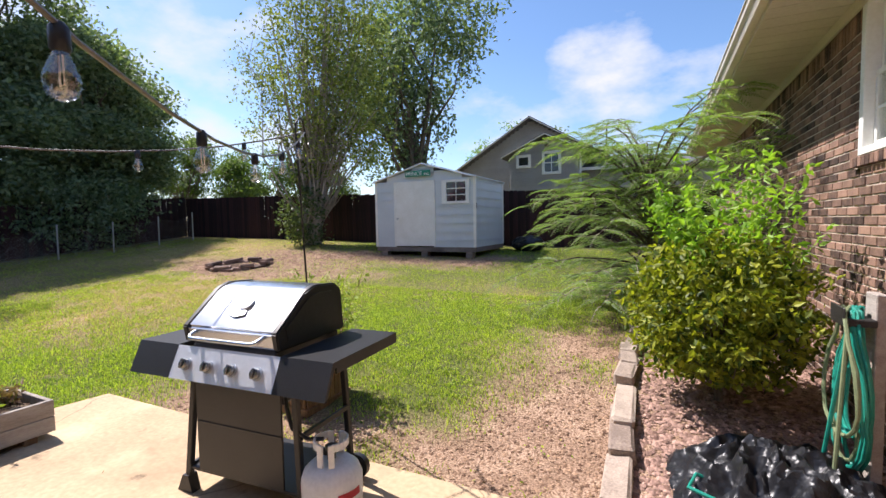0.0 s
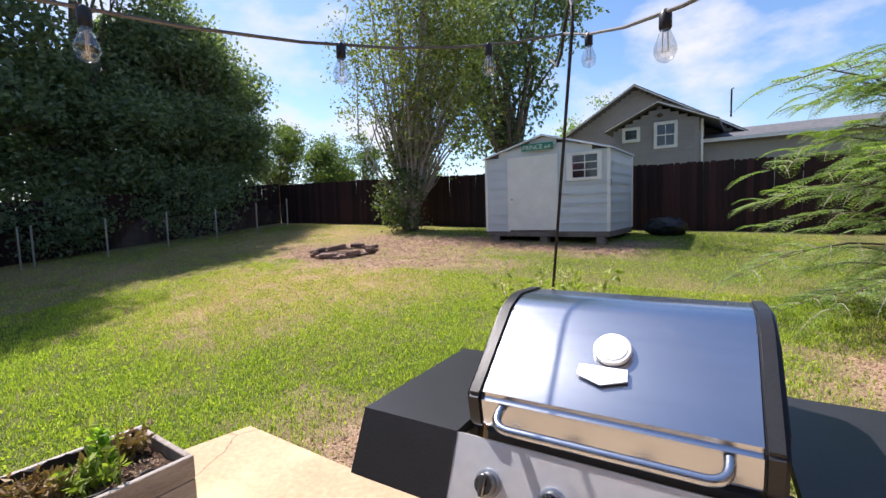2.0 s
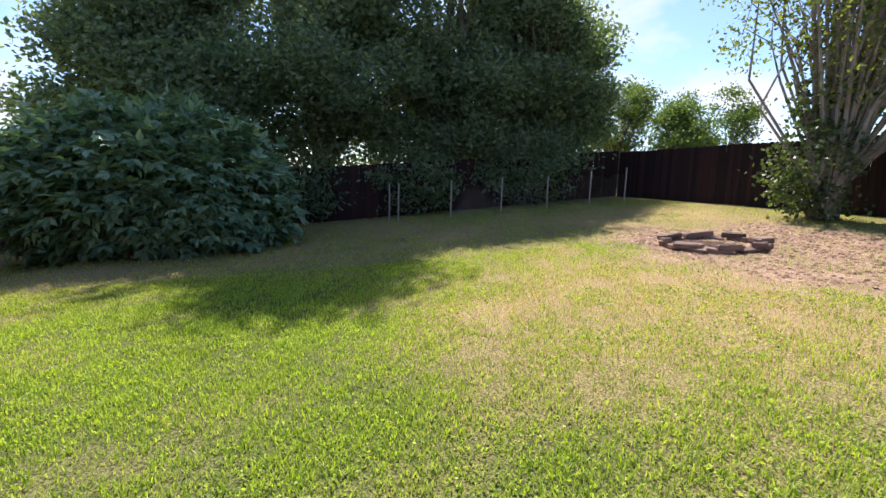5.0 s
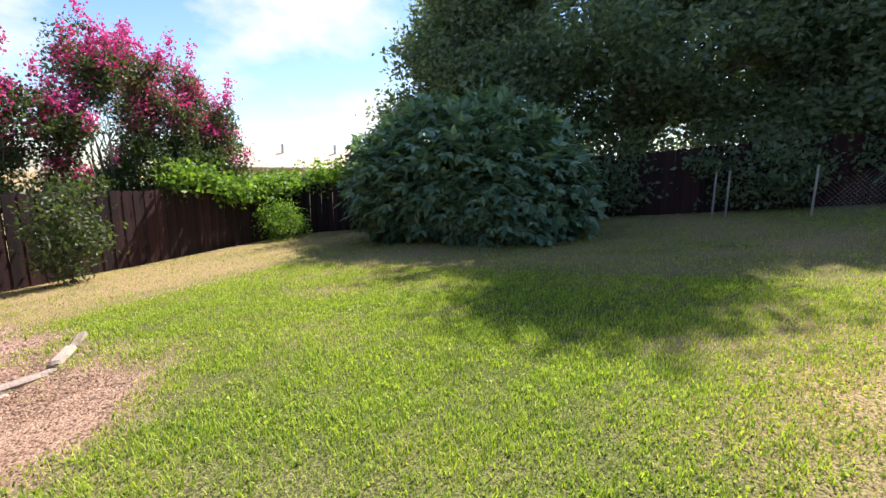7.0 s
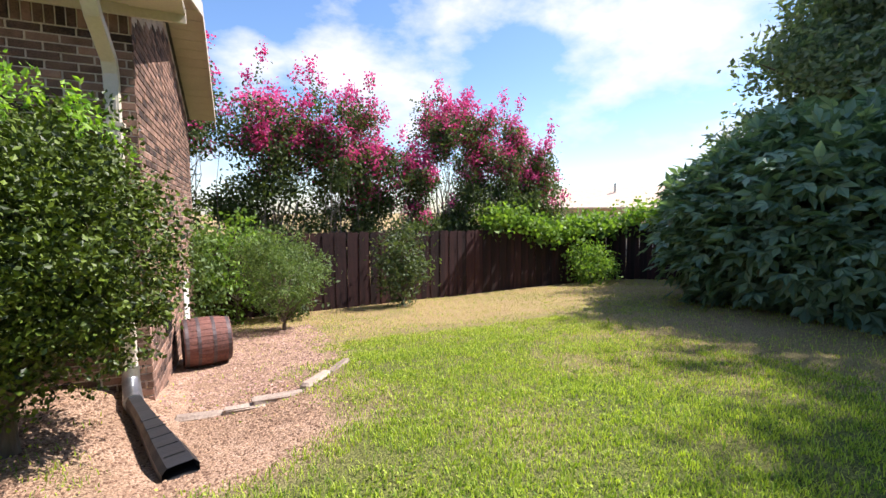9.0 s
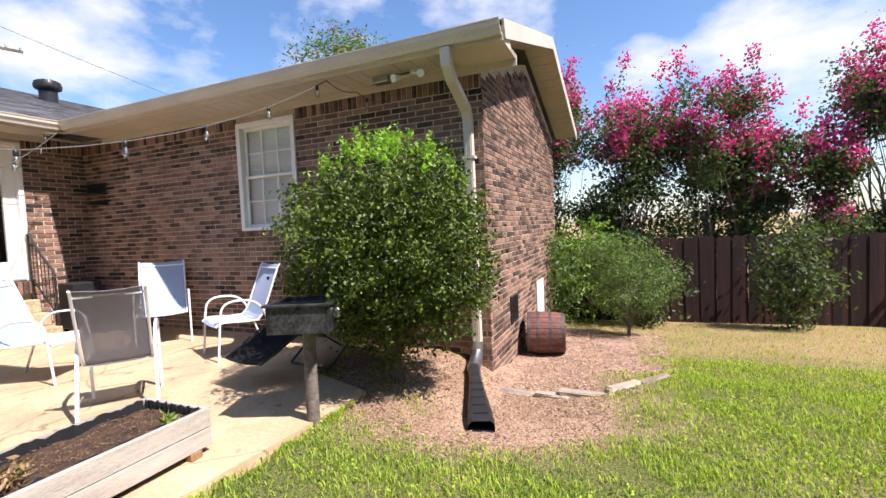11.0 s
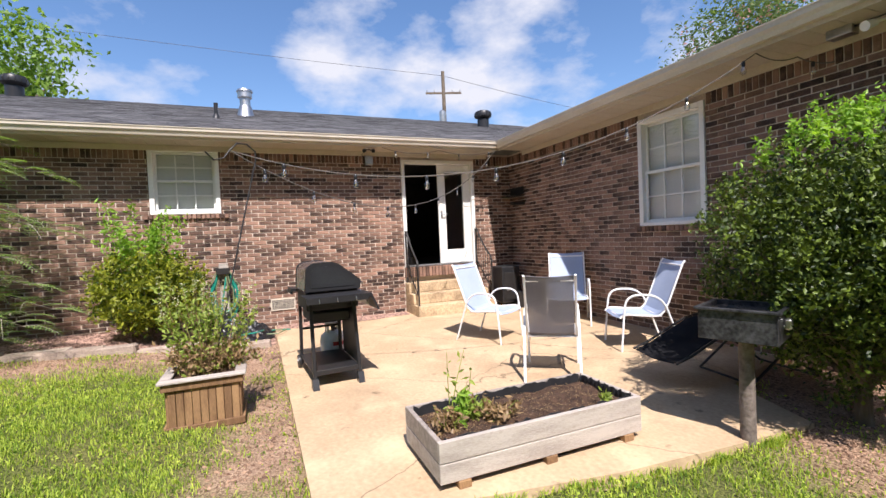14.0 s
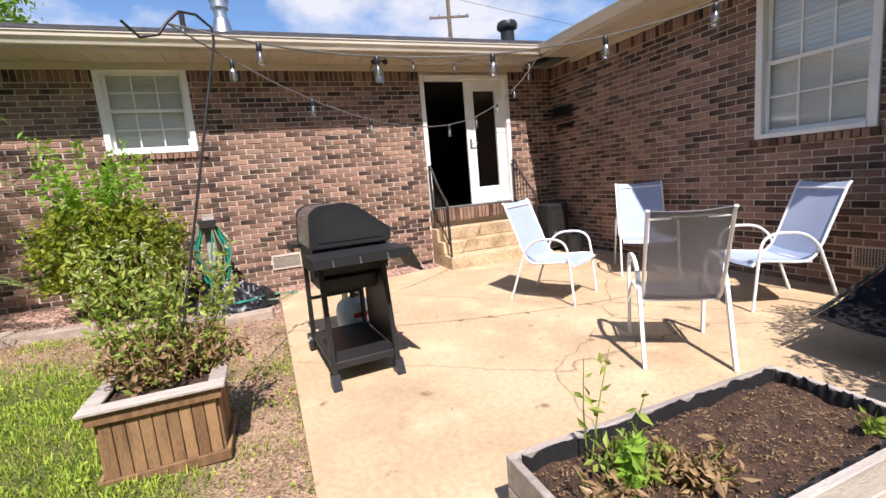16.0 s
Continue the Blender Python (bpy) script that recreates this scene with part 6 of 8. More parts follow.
def cedar_box():
    c = thing("cedar_planter_box", (-2.53, 3.27, gz(-2.5, 3.27) - 0.01), 0, "brown slatted cedar planter box beside the patio", "planter")
    w, d, h = 0.27, 0.21, 0.40
    for i in range(9):
        a = -w + 0.015 + i * (2 * w - 0.03) / 9
        b = a + (2 * w - 0.03) / 9 - 0.004
        for lo, hi in (((-d, a, 0.03), (-d + 0.018, b, h)), ((d - 0.018, a, 0.03), (d, b, h)), ((a * 0.74, -w, 0.03), (b * 0.74, -w + 0.018, h)), ((a * 0.74, w - 0.018, 0.03), (b * 0.74, w, h))):
            part("slat", boxes((lo, hi), bevel=0.003), M_BROWNWOOD, c)
    o = 0.022
    for lo, hi in (((-d - o, -w - o, 0.0), (-d, w + o, 0.055)), ((d, -w - o, 0.0), (d + o, w + o, 0.055)), ((-d, -w - o, 0.0), (d, -w, 0.055)), ((-d, w, 0.0), (d, w + o, 0.055))):
        part("base_trim", boxes((lo, hi), bevel=0.004), M_BROWNWOOD, c)
    for lo, hi in (((-d - o, -w - o, h - 0.06), (-d, w + o, h - 0.005)), ((d, -w - o, h - 0.06), (d + o, w + o, h - 0.005)), ((-d, -w - o, h - 0.06), (d, -w, h - 0.005)), ((-d, w, h - 0.06), (d, w + o, h - 0.005))):
        part("top_trim", boxes((lo, hi), bevel=0.004), M_BROWNWOOD, c)
    o2 = 0.045
    for lo, hi in (((-d - o2, -w - o2, h), (-d + 0.04, w + o2, h + 0.022)), ((d - 0.04, -w - o2, h), (d + o2, w + o2, h + 0.022)), ((-d + 0.04, -w - o2, h), (d - 0.04, -w + 0.04, h + 0.022)), ((-d + 0.04, w - 0.04, h), (d - 0.04, w + o2, h + 0.022))):
        part("rim_board", boxes((lo, hi), bevel=0.005), M_GREYWOOD, c, "greyed rim board")
    part("soil", boxes(((-d + 0.018, -w + 0.018, h - 0.05), (d - 0.018, w - 0.018, h - 0.01))), M_SOIL, c)


cedar_box()
bz = gz(-2.5, 3.27) + 0.385


def herb_clump():
    rng = np.random.RandomState(17)
    w = tagged(thing("herb_clump", (-2.45, 3.25, bz), label="tall flowering herbs with dry brown lower stems in the cedar box"), category="herb")
    bm = bmesh.new()
    P, Q, B, S = [], [], [], []
    for i in range(120):
        a = rng.uniform(0, 6.28)
        k = rng.uniform(0, 1) ** 0.6
        s = Vector((math.cos(a) * 0.15 * k, math.sin(a) * 0.2 * k, 0))
        tall = i % 4 == 0
        h = rng.uniform(0.45, 0.80) if tall else rng.uniform(0.10, 0.26)
        e = s * (2.1 if tall else 1.9) + Vector((rng.normal() * 0.06 + 0.05, rng.normal() * 0.06 - 0.02, h))
        tube(bm, [s, s.lerp(e, 0.5) + Vector((0, 0, 0.03)), e], [0.004, 0.003, 0.0015], 4, cap=False)
        n = 60 if tall else 26
        for j in range(n):
            k = rng.uniform(0.05, 1)
            q = s.lerp(e, k) + Vector(rng.normal(size=3)) * 0.025
            (P if (tall and k > 0.35) else (Q if rng.rand() < 0.75 else P)).append(tuple(q))
        if tall:
            for j in range(16):
                B.append(tuple(e + Vector((rng.normal() * 0.008, rng.normal() * 0.008, rng.uniform(-0.06, 0.05)))))
    part("stem", bm, L_STRAW, w)
    for nm, pts, sz, m, lb in (("foliage", P, 0.05, L_WEED, "yellow-green leaves"), ("dry_foliage", Q, 0.05, L_STRAW, "dry brown lower leaves"), ("blossom", B, 0.022, L_PALEFLOWER, "pale flower spikes")):
        V, F = leaf_quads(np.array(pts), sz, rng, 0.45)
        bulk(nm, V, F, m, w, lb)


L_PALEFLOWER = leaf_mat("pale_flower", (0.62, 0.60, 0.46), (0.45, 0.44, 0.28), trans=0.4)
herb_clump()

hook = thing("shepherd_hook", (-2.46, 3.24, bz - 0.1), 0, "thin black iron shepherd's hook standing in the cedar box", "pole")
ho = Vector((-2.46, 3.24, bz - 0.1))
top_p = Vector((-2.13, 2.79, 2.24))
bm = bmesh.new()
crook = [top_p + Vector((0, 0, 0)), Vector((-2.13, 2.79, 2.32)), Vector((-2.16, 2.86, 2.38)), Vector((-2.20, 2.94, 2.38)), Vector((-2.24, 3.00, 2.31)), Vector((-2.27, 3.05, 2.23)), Vector((-2.32, 3.13, 2.20)), Vector((-2.38, 3.19, 2.26))]
tube(bm, [Vector((0, 0, 0))] + [Vector((0, 0, 0)).lerp(top_p - ho, k) for k in (0.3, 0.6, 0.85)] + [p - ho for p in crook], 0.0075, 8)
part("rod", bm, M_IRON, hook, smooth=True)
bm = bmesh.new()
beam(bm, (0.0, 0.06, -0.02), (0.0, 0.06, 0.06), 0.02, 0.02)
part("step_prong", bm, M_IRON, hook)


# ---- string lights ----


def string_lights(name, pts, sag, count, label, first=0.5, drop=True):
    """A cable hung in sagging spans through pts, with lamps hanging from it."""
    t = thing(name, (0, 0, 0), 0, label, "string lights")
    bm = bmesh.new()
    line = []
    for i, (a, b) in enumerate(zip(pts, pts[1:])):
        a, b = Vector(a), Vector(b)
        for k in range(17):
            f = k / 16
            line.append(a.lerp(b, f) - Vector((0, 0, sag[i] * 4 * f * (1 - f))))
    tube(bm, line, 0.0055, 6)
    part("cable", bm, M_CABLE, t, smooth=True)
    L = [0]
    for a, b in zip(line, line[1:]):
        L.append(L[-1] + (b - a).length)
    for j in range(count):
        s = L[-1] * (j + first) / count
        i = max(k for k in range(len(L)) if L[k] <= s)
        i = min(i, len(line) - 2)
        p = line[i].lerp(line[i + 1], (s - L[i]) / max(1e-6, L[i + 1] - L[i]))
        m = Matrix.Translation(p)
        bm = bmesh.new()
        lathe(bm, [(0.013, -0.045), (0.016, -0.04), (0.016, -0.005), (0.008, 0.006)], 10, m)
        so = part("socket", bm, M_PLASTIC, t, smooth=True)
        bm = bmesh.new()
        lathe(bm, [(0.012, -0.045), (0.018, -0.06), (0.028, -0.085), (0.029, -0.10), (0.022, -0.118), (0.008, -0.127)], 14, m)
        bu = part("bulb", bm, M_BULB, so, "clear glass bulb", smooth=True)
        bu.visible_shadow = False
        bm = bmesh.new()
        tube(bm, [p + Vector(q) for q in ((-0.006, 0, -0.05), (-0.007, 0, -0.10), (0.007, 0, -0.10), (0.006, 0, -0.05))], 0.0016, 5)
        part("filament", bm, M_FILAMENT, so)


HOOK_P = (-2.24, 3.00, 2.30)
string_lights("string_lights", [HOOK_P, (-3.90, -1.72, 3.06), (-4.1, -2.0, 2.98), (-4.3, -2.19, 2.88)], [0.62, 0.05, 0.03], 9, "black cable string lights sagging from the hook to the wing eave", 0.75)
string_lights("string_lights", [HOOK_P, (0.93, -1.55, 3.06), (1.0, -0.4, 3.04), (1.0, 0.7, 3.06)], [0.78, 0.08, 0.08], 13, "black cable string lights sagging from the hook to the door corner", 0.6)

# ---- fixed to the house ----


def step_rail(name, y, label):
    r = thing(name, (0, 0, 0), 0, label, "handrail", "step rails")
    p0, p1, p2, p3 = (1.50, y, 1.55), (1.42, y, 1.56), (0.88, y, 1.02), (0.82, y, 0.90)
    bm = bmesh.new()
    pts = [Vector(p0), Vector(p1)] + [Vector(p1).lerp(Vector(p2), k) - Vector((0, 0, 0.05 * math.sin(math.pi * k))) for k in (0.25, 0.5, 0.75)] + [Vector(p2), Vector(p3)]
    for a, b in zip(pts, pts[1:]):
        beam(bm, a, b + (b - a).normalized() * 0.006, 0.03, 0.014)
    part("handrail", bm, M_IRON, r)
    bm = bmesh.new()
    beam(bm, (1.48, y, 0.93), (0.86, y, 0.36), 0.012, 0.025)
    part("lower_rail", bm, M_IRON, r)
    for x, z0, z1 in ((1.46, 0.57, 1.55), (0.84, 0.0, 0.95)):
        bm = bmesh.new()
        beam(bm, (x, y, z0), (x, y, z1), 0.025, 0.025, 0.002)
        part("post", bm, M_IRON, r)
    for k in (0.15, 0.30, 0.45, 0.60, 0.75, 0.90):
        x = 1.46 - 0.62 * k
        zt, zb = 1.55 - 0.56 * k, 0.92 - 0.55 * k
        bm = bmesh.new()
        tube(bm, [(x, y, zb), (x, y, zt)], 0.0065, 6)
        part("baluster", bm, M_IRON, r)
    return r


step_rail("step_railing", 0.19, "black wrought iron railing beside the door steps")
step_rail("step_railing", -1.32, "black wrought iron railing beside the door steps")

ds = thing("downspout", (0, 0, 0), 0, "beige metal downspout down the wing corner", "downspout")


def spout_piece(nm, pts, w, h, material, label="", up=(1, 0, 0)):
    bm = bmesh.new()
    pp = [Vector(p) for p in pts]
    for a, b in zip(pp, pp[1:]):
        d = (b - a).normalized()
        beam(bm, a - d * 0.012, b + d * 0.012, w, h, 0.006, up=up)
    return part(nm, bm, material, ds, label)


SX = -5.38
spout_piece("outlet_elbow", [(SX, EAVE_Y + 0.05, 3.08), (SX, EAVE_Y + 0.03, 2.93), (SX, EAVE_Y - 0.08, 2.82)], 0.075, 0.105, M_GUTTER)
spout_piece("offset", [(SX, EAVE_Y - 0.08, 2.82), (SX, WING_Y + 0.10, 2.62)], 0.075, 0.105, M_GUTTER)
spout_piece("wall_elbow", [(SX, WING_Y + 0.10, 2.62), (SX, WING_Y + 0.055, 2.52), (SX, WING_Y + 0.055, 2.40)], 0.075, 0.105, M_GUTTER)
spout_piece("downpipe", [(SX, WING_Y + 0.055, 2.40), (SX, WING_Y + 0.055, 0.06)], 0.072, 0.10, M_GUTTER)
for z in (2.1, 0.9):
    part("strap", boxes(((SX - 0.07, WING_Y + 0.012, z), (SX + 0.07, WING_Y + 0.098, z + 0.03))), M_GUTTER, ds)
for dxr in (-0.025, 0.0, 0.025):
    part("rib", boxes(((SX + dxr - 0.004, WING_Y + 0.088, 0.08), (SX + dxr + 0.004, WING_Y + 0.096, 2.38))), M_GUTTER, ds)
gze = gz(SX, -1.9)
bm = bmesh.new()
tube(bm, [(SX, WING_Y + 0.06, 0.10), (SX, WING_Y + 0.08, gze + 0.14), (SX - 0.03, WING_Y + 0.22, gze + 0.08), (SX - 0.08, -1.78, gze + 0.07)], [0.062, 0.065, 0.068, 0.07], 12)
part("boot", bm, M_GALV, ds, "grey flexible boot", smooth=True)
ext = thing("drain_extension", (0, 0, 0), 0, "black plastic downspout extension lying on the soil", "drain pipe")
bm = bmesh.new()
a, b = Vector((SX - 0.07, -1.82, gze + 0.075)), Vector((-5.88, -0.74, gz(-5.88, -0.74) + 0.045))
d = (b - a).normalized()
s = d.cross(Vector((0, 0, 1))).normalized()
rings = []
for i in range(15):
    k = i / 14
    c = a.lerp(b, k)
    w, h = 0.055 + 0.05 * ease(k, 0.15, 1.0), 0.06 - 0.012 * k
    j = 0.0025 if i % 2 else 0
    rings.append([bm.verts.new(c + s * x * (w + j) + Vector((0, 0, z * (h + j)))) for x, z in ((-1, -0.9), (-1, 0.2), (-0.7, 0.9), (0.7, 0.9), (1, 0.2), (1, -0.9))])
for p, q in zip(rings, rings[1:]):
    for k in range(6):
        bm.faces.new((p[k], p[(k + 1) % 6], q[(k + 1) % 6], q[k]))
part("pipe", bm, M_PLASTIC, ext)
for k in range(1, 6):
    c = a.lerp(b, 0.3 + k * 0.12)
    bm = bmesh.new()
    beam(bm, c + s * -0.06 + Vector((0, 0, 0.05)), c + s * 0.06 + Vector((0, 0, 0.05)), 0.006, 0.01)
    part("rib", bm, M_PLASTIC, ext)


def vent_grille(name, m, w, h, label, material=M_TRIM):
    v = thing(name, (0, 0, 0), 0, label, "vent", "foundation vents")
    v.matrix_basis = m
    part("frame", boxes(((0, -0.02, 0), (w, 0.012, 0.018)), ((0, -0.02, h - 0.018), (w, 0.012, h)), ((0, -0.02, 0.018), (0.018, 0.012, h - 0.018)), ((w - 0.018, -0.02, 0.018), (w, 0.012, h - 0.018))), material, v)
    # sheet coloured as the shade behind the grille
    part("backing", boxes(((0.01, -0.013, 0.01), (w - 0.01, -0.012, h - 0.01))), M_INNERSHADE, v)
    bm = bmesh.new()
    x = 0.03
    while x < w - 0.02:
        box(bm, (x, -0.018, 0.018), (x + 0.005, -0.0135, h - 0.018))
        x += 0.022
    z = 0.035
    while z < h - 0.02:
        box(bm, (0.018, -0.0175, z), (w - 0.018, -0.0138, z + 0.004))
        z += 0.024
    part("grille", bm, material, v)


vent_grille("foundation_vent", F_MAIN @ Matrix.Translation((MAIN_END - 2.67, -0.006, 0.27)), 0.40, 0.20, "beige metal grille foundation vent in the brick")
vent_grille("foundation_vent", F_WING @ Matrix.Translation((MAIN_X + 2.85, -0.006, 0.22)), 0.40, 0.20, "dark foundation vent low in the wing wall", M_MORTAR)
vent_grille("foundation_vent", F_GABLE @ Matrix.Translation((0.85, -0.006, 0.10)), 0.36, 0.34, "black foundation vent in the gable wall", M_IRON)
bm = boxes(((CORNER_X - 0.03, -5.3, -0.4), (CORNER_X - 0.012, -4.75, 0.42)), bevel=0.004)
tagged(part("crawl_door", bm, M_WHITE), "white painted crawlspace panel on the gable wall", "panel")

fl = thing("security_light", (0, 0, 0), 0, "white twin floodlight and camera under the wing eave", "light")
part("junction_box", boxes(((-4.55, -2.05, EAVE_Z - 0.09), (-4.36, -1.93, EAVE_Z - 0.014)), bevel=0.006), M_GALV, fl)
bm = bmesh.new()
lathe(bm, [(0.05, -0.014), (0.05, -0.05), (0.03, -0.055)], 14, Matrix.Translation((-4.86, -1.98, EAVE_Z)))
base = part("mount", bm, M_WHITE, fl, smooth=True)
for dx, sgn in ((-0.13, -1), (0.13, 1)):
    bm = bmesh.new()
    e = Vector((-4.86 + dx, -1.88, EAVE_Z - 0.10))
    tube(bm, [(-4.86, -1.98, EAVE_Z - 0.05), (-4.86 + dx * 0.5, -1.96, EAVE_Z - 0.07), e], 0.012, 8)
    tube(bm, [e, e + Vector((sgn * 0.03, 0.09, -0.03))], [0.028, 0.042], 14)
    part("lamp_head", bm, M_WHITE, base, "white lamp head", smooth=True)
bm = bmesh.new()
tube(bm, [(-4.46, -1.98, EAVE_Z - 0.04), (-4.62, -1.97, EAVE_Z - 0.035), (-4.80, -1.98, EAVE_Z - 0.03)], 0.008, 6)
part("cable", bm, M_PLASTIC, fl)
part("small_vent", boxes(((-5.72, -2.02, EAVE_Z - 0.018), (-5.56, -1.88, EAVE_Z - 0.0135))), M_IRON, fl)

fl = thing("eave_floodlight", (0, 0, 0), 0, "small floodlight with a grey control box above the door", "light")
bm = bmesh.new()
lathe(bm, [(0.045, -0.014), (0.045, -0.03), (0.02, -0.035)], 12, Matrix.Translation((1.22, 0.92, EAVE_Z)))
part("mount", bm, M_WHITE, fl)
for dy in (-0.08, 0.08):
    bm = bmesh.new()
    e = Vector((1.15, 0.92 + dy, EAVE_Z - 0.07))
    tube(bm, [(1.22, 0.92, EAVE_Z - 0.03), e], 0.01, 6)
    tube(bm, [e, e + Vector((-0.07, 0, -0.02))], [0.024, 0.036], 12)
    part("lamp_head", bm, M_PLASTIC, fl, smooth=True)
part("control_box", boxes(((MAIN_X - 0.09, 0.76, 2.83), (MAIN_X - 0.012, 0.90, 3.0)), bevel=0.008), M_GALV, fl, "grey control box")
bm = bmesh.new()
tube(bm, [(1.22, 0.92, EAVE_Z - 0.02), (1.30, 1.0, 2.98), (1.45, 0.95, 2.93), (1.5, 0.88, 2.90)], 0.006, 6)
part("cable", bm, M_PLASTIC, fl)

# hose hanger and cabinet in the inner corner
hg = thing("wall_hose_hanger", (0, 0, 0), 0, "black metal hose hanger on the shaded corner wall", "hanger")
part("back_plate", boxes(((1.0, WING_Y + 0.012, 2.22), (1.5, WING_Y + 0.03, 2.38)), bevel=0.004), M_IRON, hg)
part("shelf", boxes(((0.95, WING_Y + 0.03, 2.18), (1.52, WING_Y + 0.26, 2.20)), bevel=0.004), M_IRON, hg)
part("lower_arm", boxes(((0.98, WING_Y + 0.012, 2.00), (1.08, WING_Y + 0.30, 2.06)), bevel=0.006), M_IRON, hg)
hb = thing("black_patio_heater_box", (1.12, -1.78, 0.0), 0, "black metal cabinet standing in the corner by the steps", "cabinet")
part("body", boxes(((-0.22, -0.2, 0.06), (0.22, 0.2, 0.78)), bevel=0.015), M_PLASTIC, hb)
part("door", boxes(((-0.235, -0.17, 0.12), (-0.222, 0.17, 0.66)), bevel=0.004), M_IRON, hb)
part("latch", boxes(((-0.25, 0.05, 0.30), (-0.236, 0.12, 0.33)), bevel=0.003), M_GALV, hb, "chrome latch")
for x in (-0.18, 0.18):
    for y in (-0.16, 0.16):
        part("foot", boxes(((x - 0.02, y - 0.02, 0.0), (x + 0.02, y + 0.02, 0.06))), M_IRON, hb)
bk = thing("black_bucket", (0.62, -1.86, 0.0), 0, "black plastic bucket against the wing wall", "bucket")
bm = bmesh.new()
lathe(bm, [(0.11, 0.0), (0.14, 0.28), (0.15, 0.28), (0.15, 0.30), (0.135, 0.30), (0.105, 0.02)], 20)
part("bucket_wall", bm, M_PLASTIC, bk, smooth=True)

# lamps seen through the open door
for y in (0.0, -0.16):
    l = thing("pendant_lamp", (4.2, y - 0.1, 2.55), 0, "small warm indoor lamp glimpsed through the door", "lamp", "indoor lamps")
    bm = bmesh.new()
    bmesh.ops.create_icosphere(bm, subdivisions=2, radius=0.035)
    part("globe", bm, M_LAMP, l, smooth=True)
    bm = bmesh.new()
    tube(bm, [(0, 0, 0.03), (0, 0, 0.5)], 0.004, 6)
    part("cord", bm, M_PLASTIC, l)

# ---- roof things ----


def roof_at(x):
    return ROOF_Z + SLOPE * (x - EAVE_X) + 0.01


def turbine(x, y, label):
    t = thing("turbine_vent", (x, y, roof_at(x)), 0, label, "roof vent", "black roof vents")
    bm = bmesh.new()
    lathe(bm, [(0.17, -0.06), (0.17, 0.20), (0.15, 0.22)], 18)
    part("neck", bm, M_PLASTIC, t, smooth=True)
    bm = bmesh.new()
    lathe(bm, [(0.15, 0.22), (0.24, 0.28), (0.25, 0.34), (0.22, 0.42), (0.10, 0.46)], 22)
    part("head", bm, M_PLASTIC, t, smooth=True)
    for i in range(14):
        a = i * 2 * math.pi / 14
        bm = bmesh.new()
        tube(bm, [(r * math.cos(a), r * math.sin(a), z) for r, z in ((0.16, 0.225), (0.247, 0.28), (0.257, 0.34), (0.225, 0.42), (0.11, 0.465))], 0.008, 4)
        part("fin", bm, M_IRON, t)


turbine(6.2, 7.7, "black turbine vent on the shingled roof")
turbine(5.0, -3.5, "black turbine vent near the roof valley")
fv = thing("flue_vent", (4.1, 2.93, roof_at(4.1)), 0, "galvanised flue vent with a cap on the roof", "roof vent")
bm = bmesh.new()
lathe(bm, [(0.20, -0.10), (0.13, 0.18), (0.12, 0.20)], 18)
part("flashing", bm, M_GALV, fv, smooth=True)
bm = bmesh.new()
lathe(bm, [(0.11, 0.18), (0.11, 0.36), (0.15, 0.38), (0.15, 0.50), (0.17, 0.51), (0.16, 0.55), (0.05, 0.57)], 18)
part("cap", bm, M_GALV, fv, smooth=True)
pv = thing("pipe_vent", (3.05, 3.45, roof_at(3.05)), 0, "dark plumbing vent pipe on the roof", "roof vent")
bm = bmesh.new()
lathe(bm, [(0.09, -0.05), (0.05, 0.06), (0.04, 0.07), (0.04, 0.28)], 12)
part("pipe", bm, M_PLASTIC, pv, smooth=True)

up = thing("utility_pole", (22.0, -9.6, 0.0), 0, "brown wooden utility pole with a crossarm beyond the house", "utility pole")
bm = bmesh.new()
tube(bm, [(0, 0, -0.5), (0, 0, 6), (0, 0, 12.9)], [0.17, 0.15, 0.12], 10)
part("pole", bm, M_BARK, up, smooth=True)
bm = bmesh.new()
beam(bm, (-0.35, -1.2, 11.4), (0.35, 1.2, 11.4), 0.10, 0.12)
part("crossarm", bm, M_BARK, up)
bm = bmesh.new()
lathe(bm, [(0.2, 9.2), (0.22, 9.3), (0.22, 10.0), (0.1, 10.1)], 12, Matrix.Translation((-0.35, 0.3, 0)))
part("transformer", bm, M_GALV, up, "grey transformer can", smooth=True)
for y in (-1.1, -0.6, 0.6, 1.1):
    bm = bmesh.new()
    lathe(bm, [(0.03, 11.46), (0.05, 11.5), (0.05, 11.6), (0.02, 11.65)], 8, Matrix.Translation((y * 0.29, y, 0)))
    part("insulator", bm, M_GALV, up)
for nm, p, q, sg in (("a", (22, -9.6, 12.6), (24, 55, 16.0), 0.6), ("b", (22, -9.6, 12.6), (20.0, -40, 9.0), 0.5), ("c", (22, -9.6, 9.0), (24, 45, 8.2), 0.6)):
    w = thing("overhead_wire", p, 0, "thin dark overhead power line", "wire", "power lines")
    bm = bmesh.new()
    P, Q = Vector((0, 0, 0)), Vector(q) - Vector(p)
    tube(bm, [P.lerp(Q, k / 20) - Vector((0, 0, sg * 4 * k / 20 * (1 - k / 20))) for k in range(21)], 0.012, 5)
    part("cable", bm, M_PLASTIC, w)

# ---- beds ----


def rock(bm, size, rng, m):
    r = bmesh.ops.create_icosphere(bm, subdivisions=1, radius=1.0)
    for v in r["verts"]:
        k = 1 + rng.uniform(-0.16, 0.16)
        v.co = m @ Vector((v.co.x * size[0] * k, v.co.y * size[1] * k, v.co.z * size[2] * k))


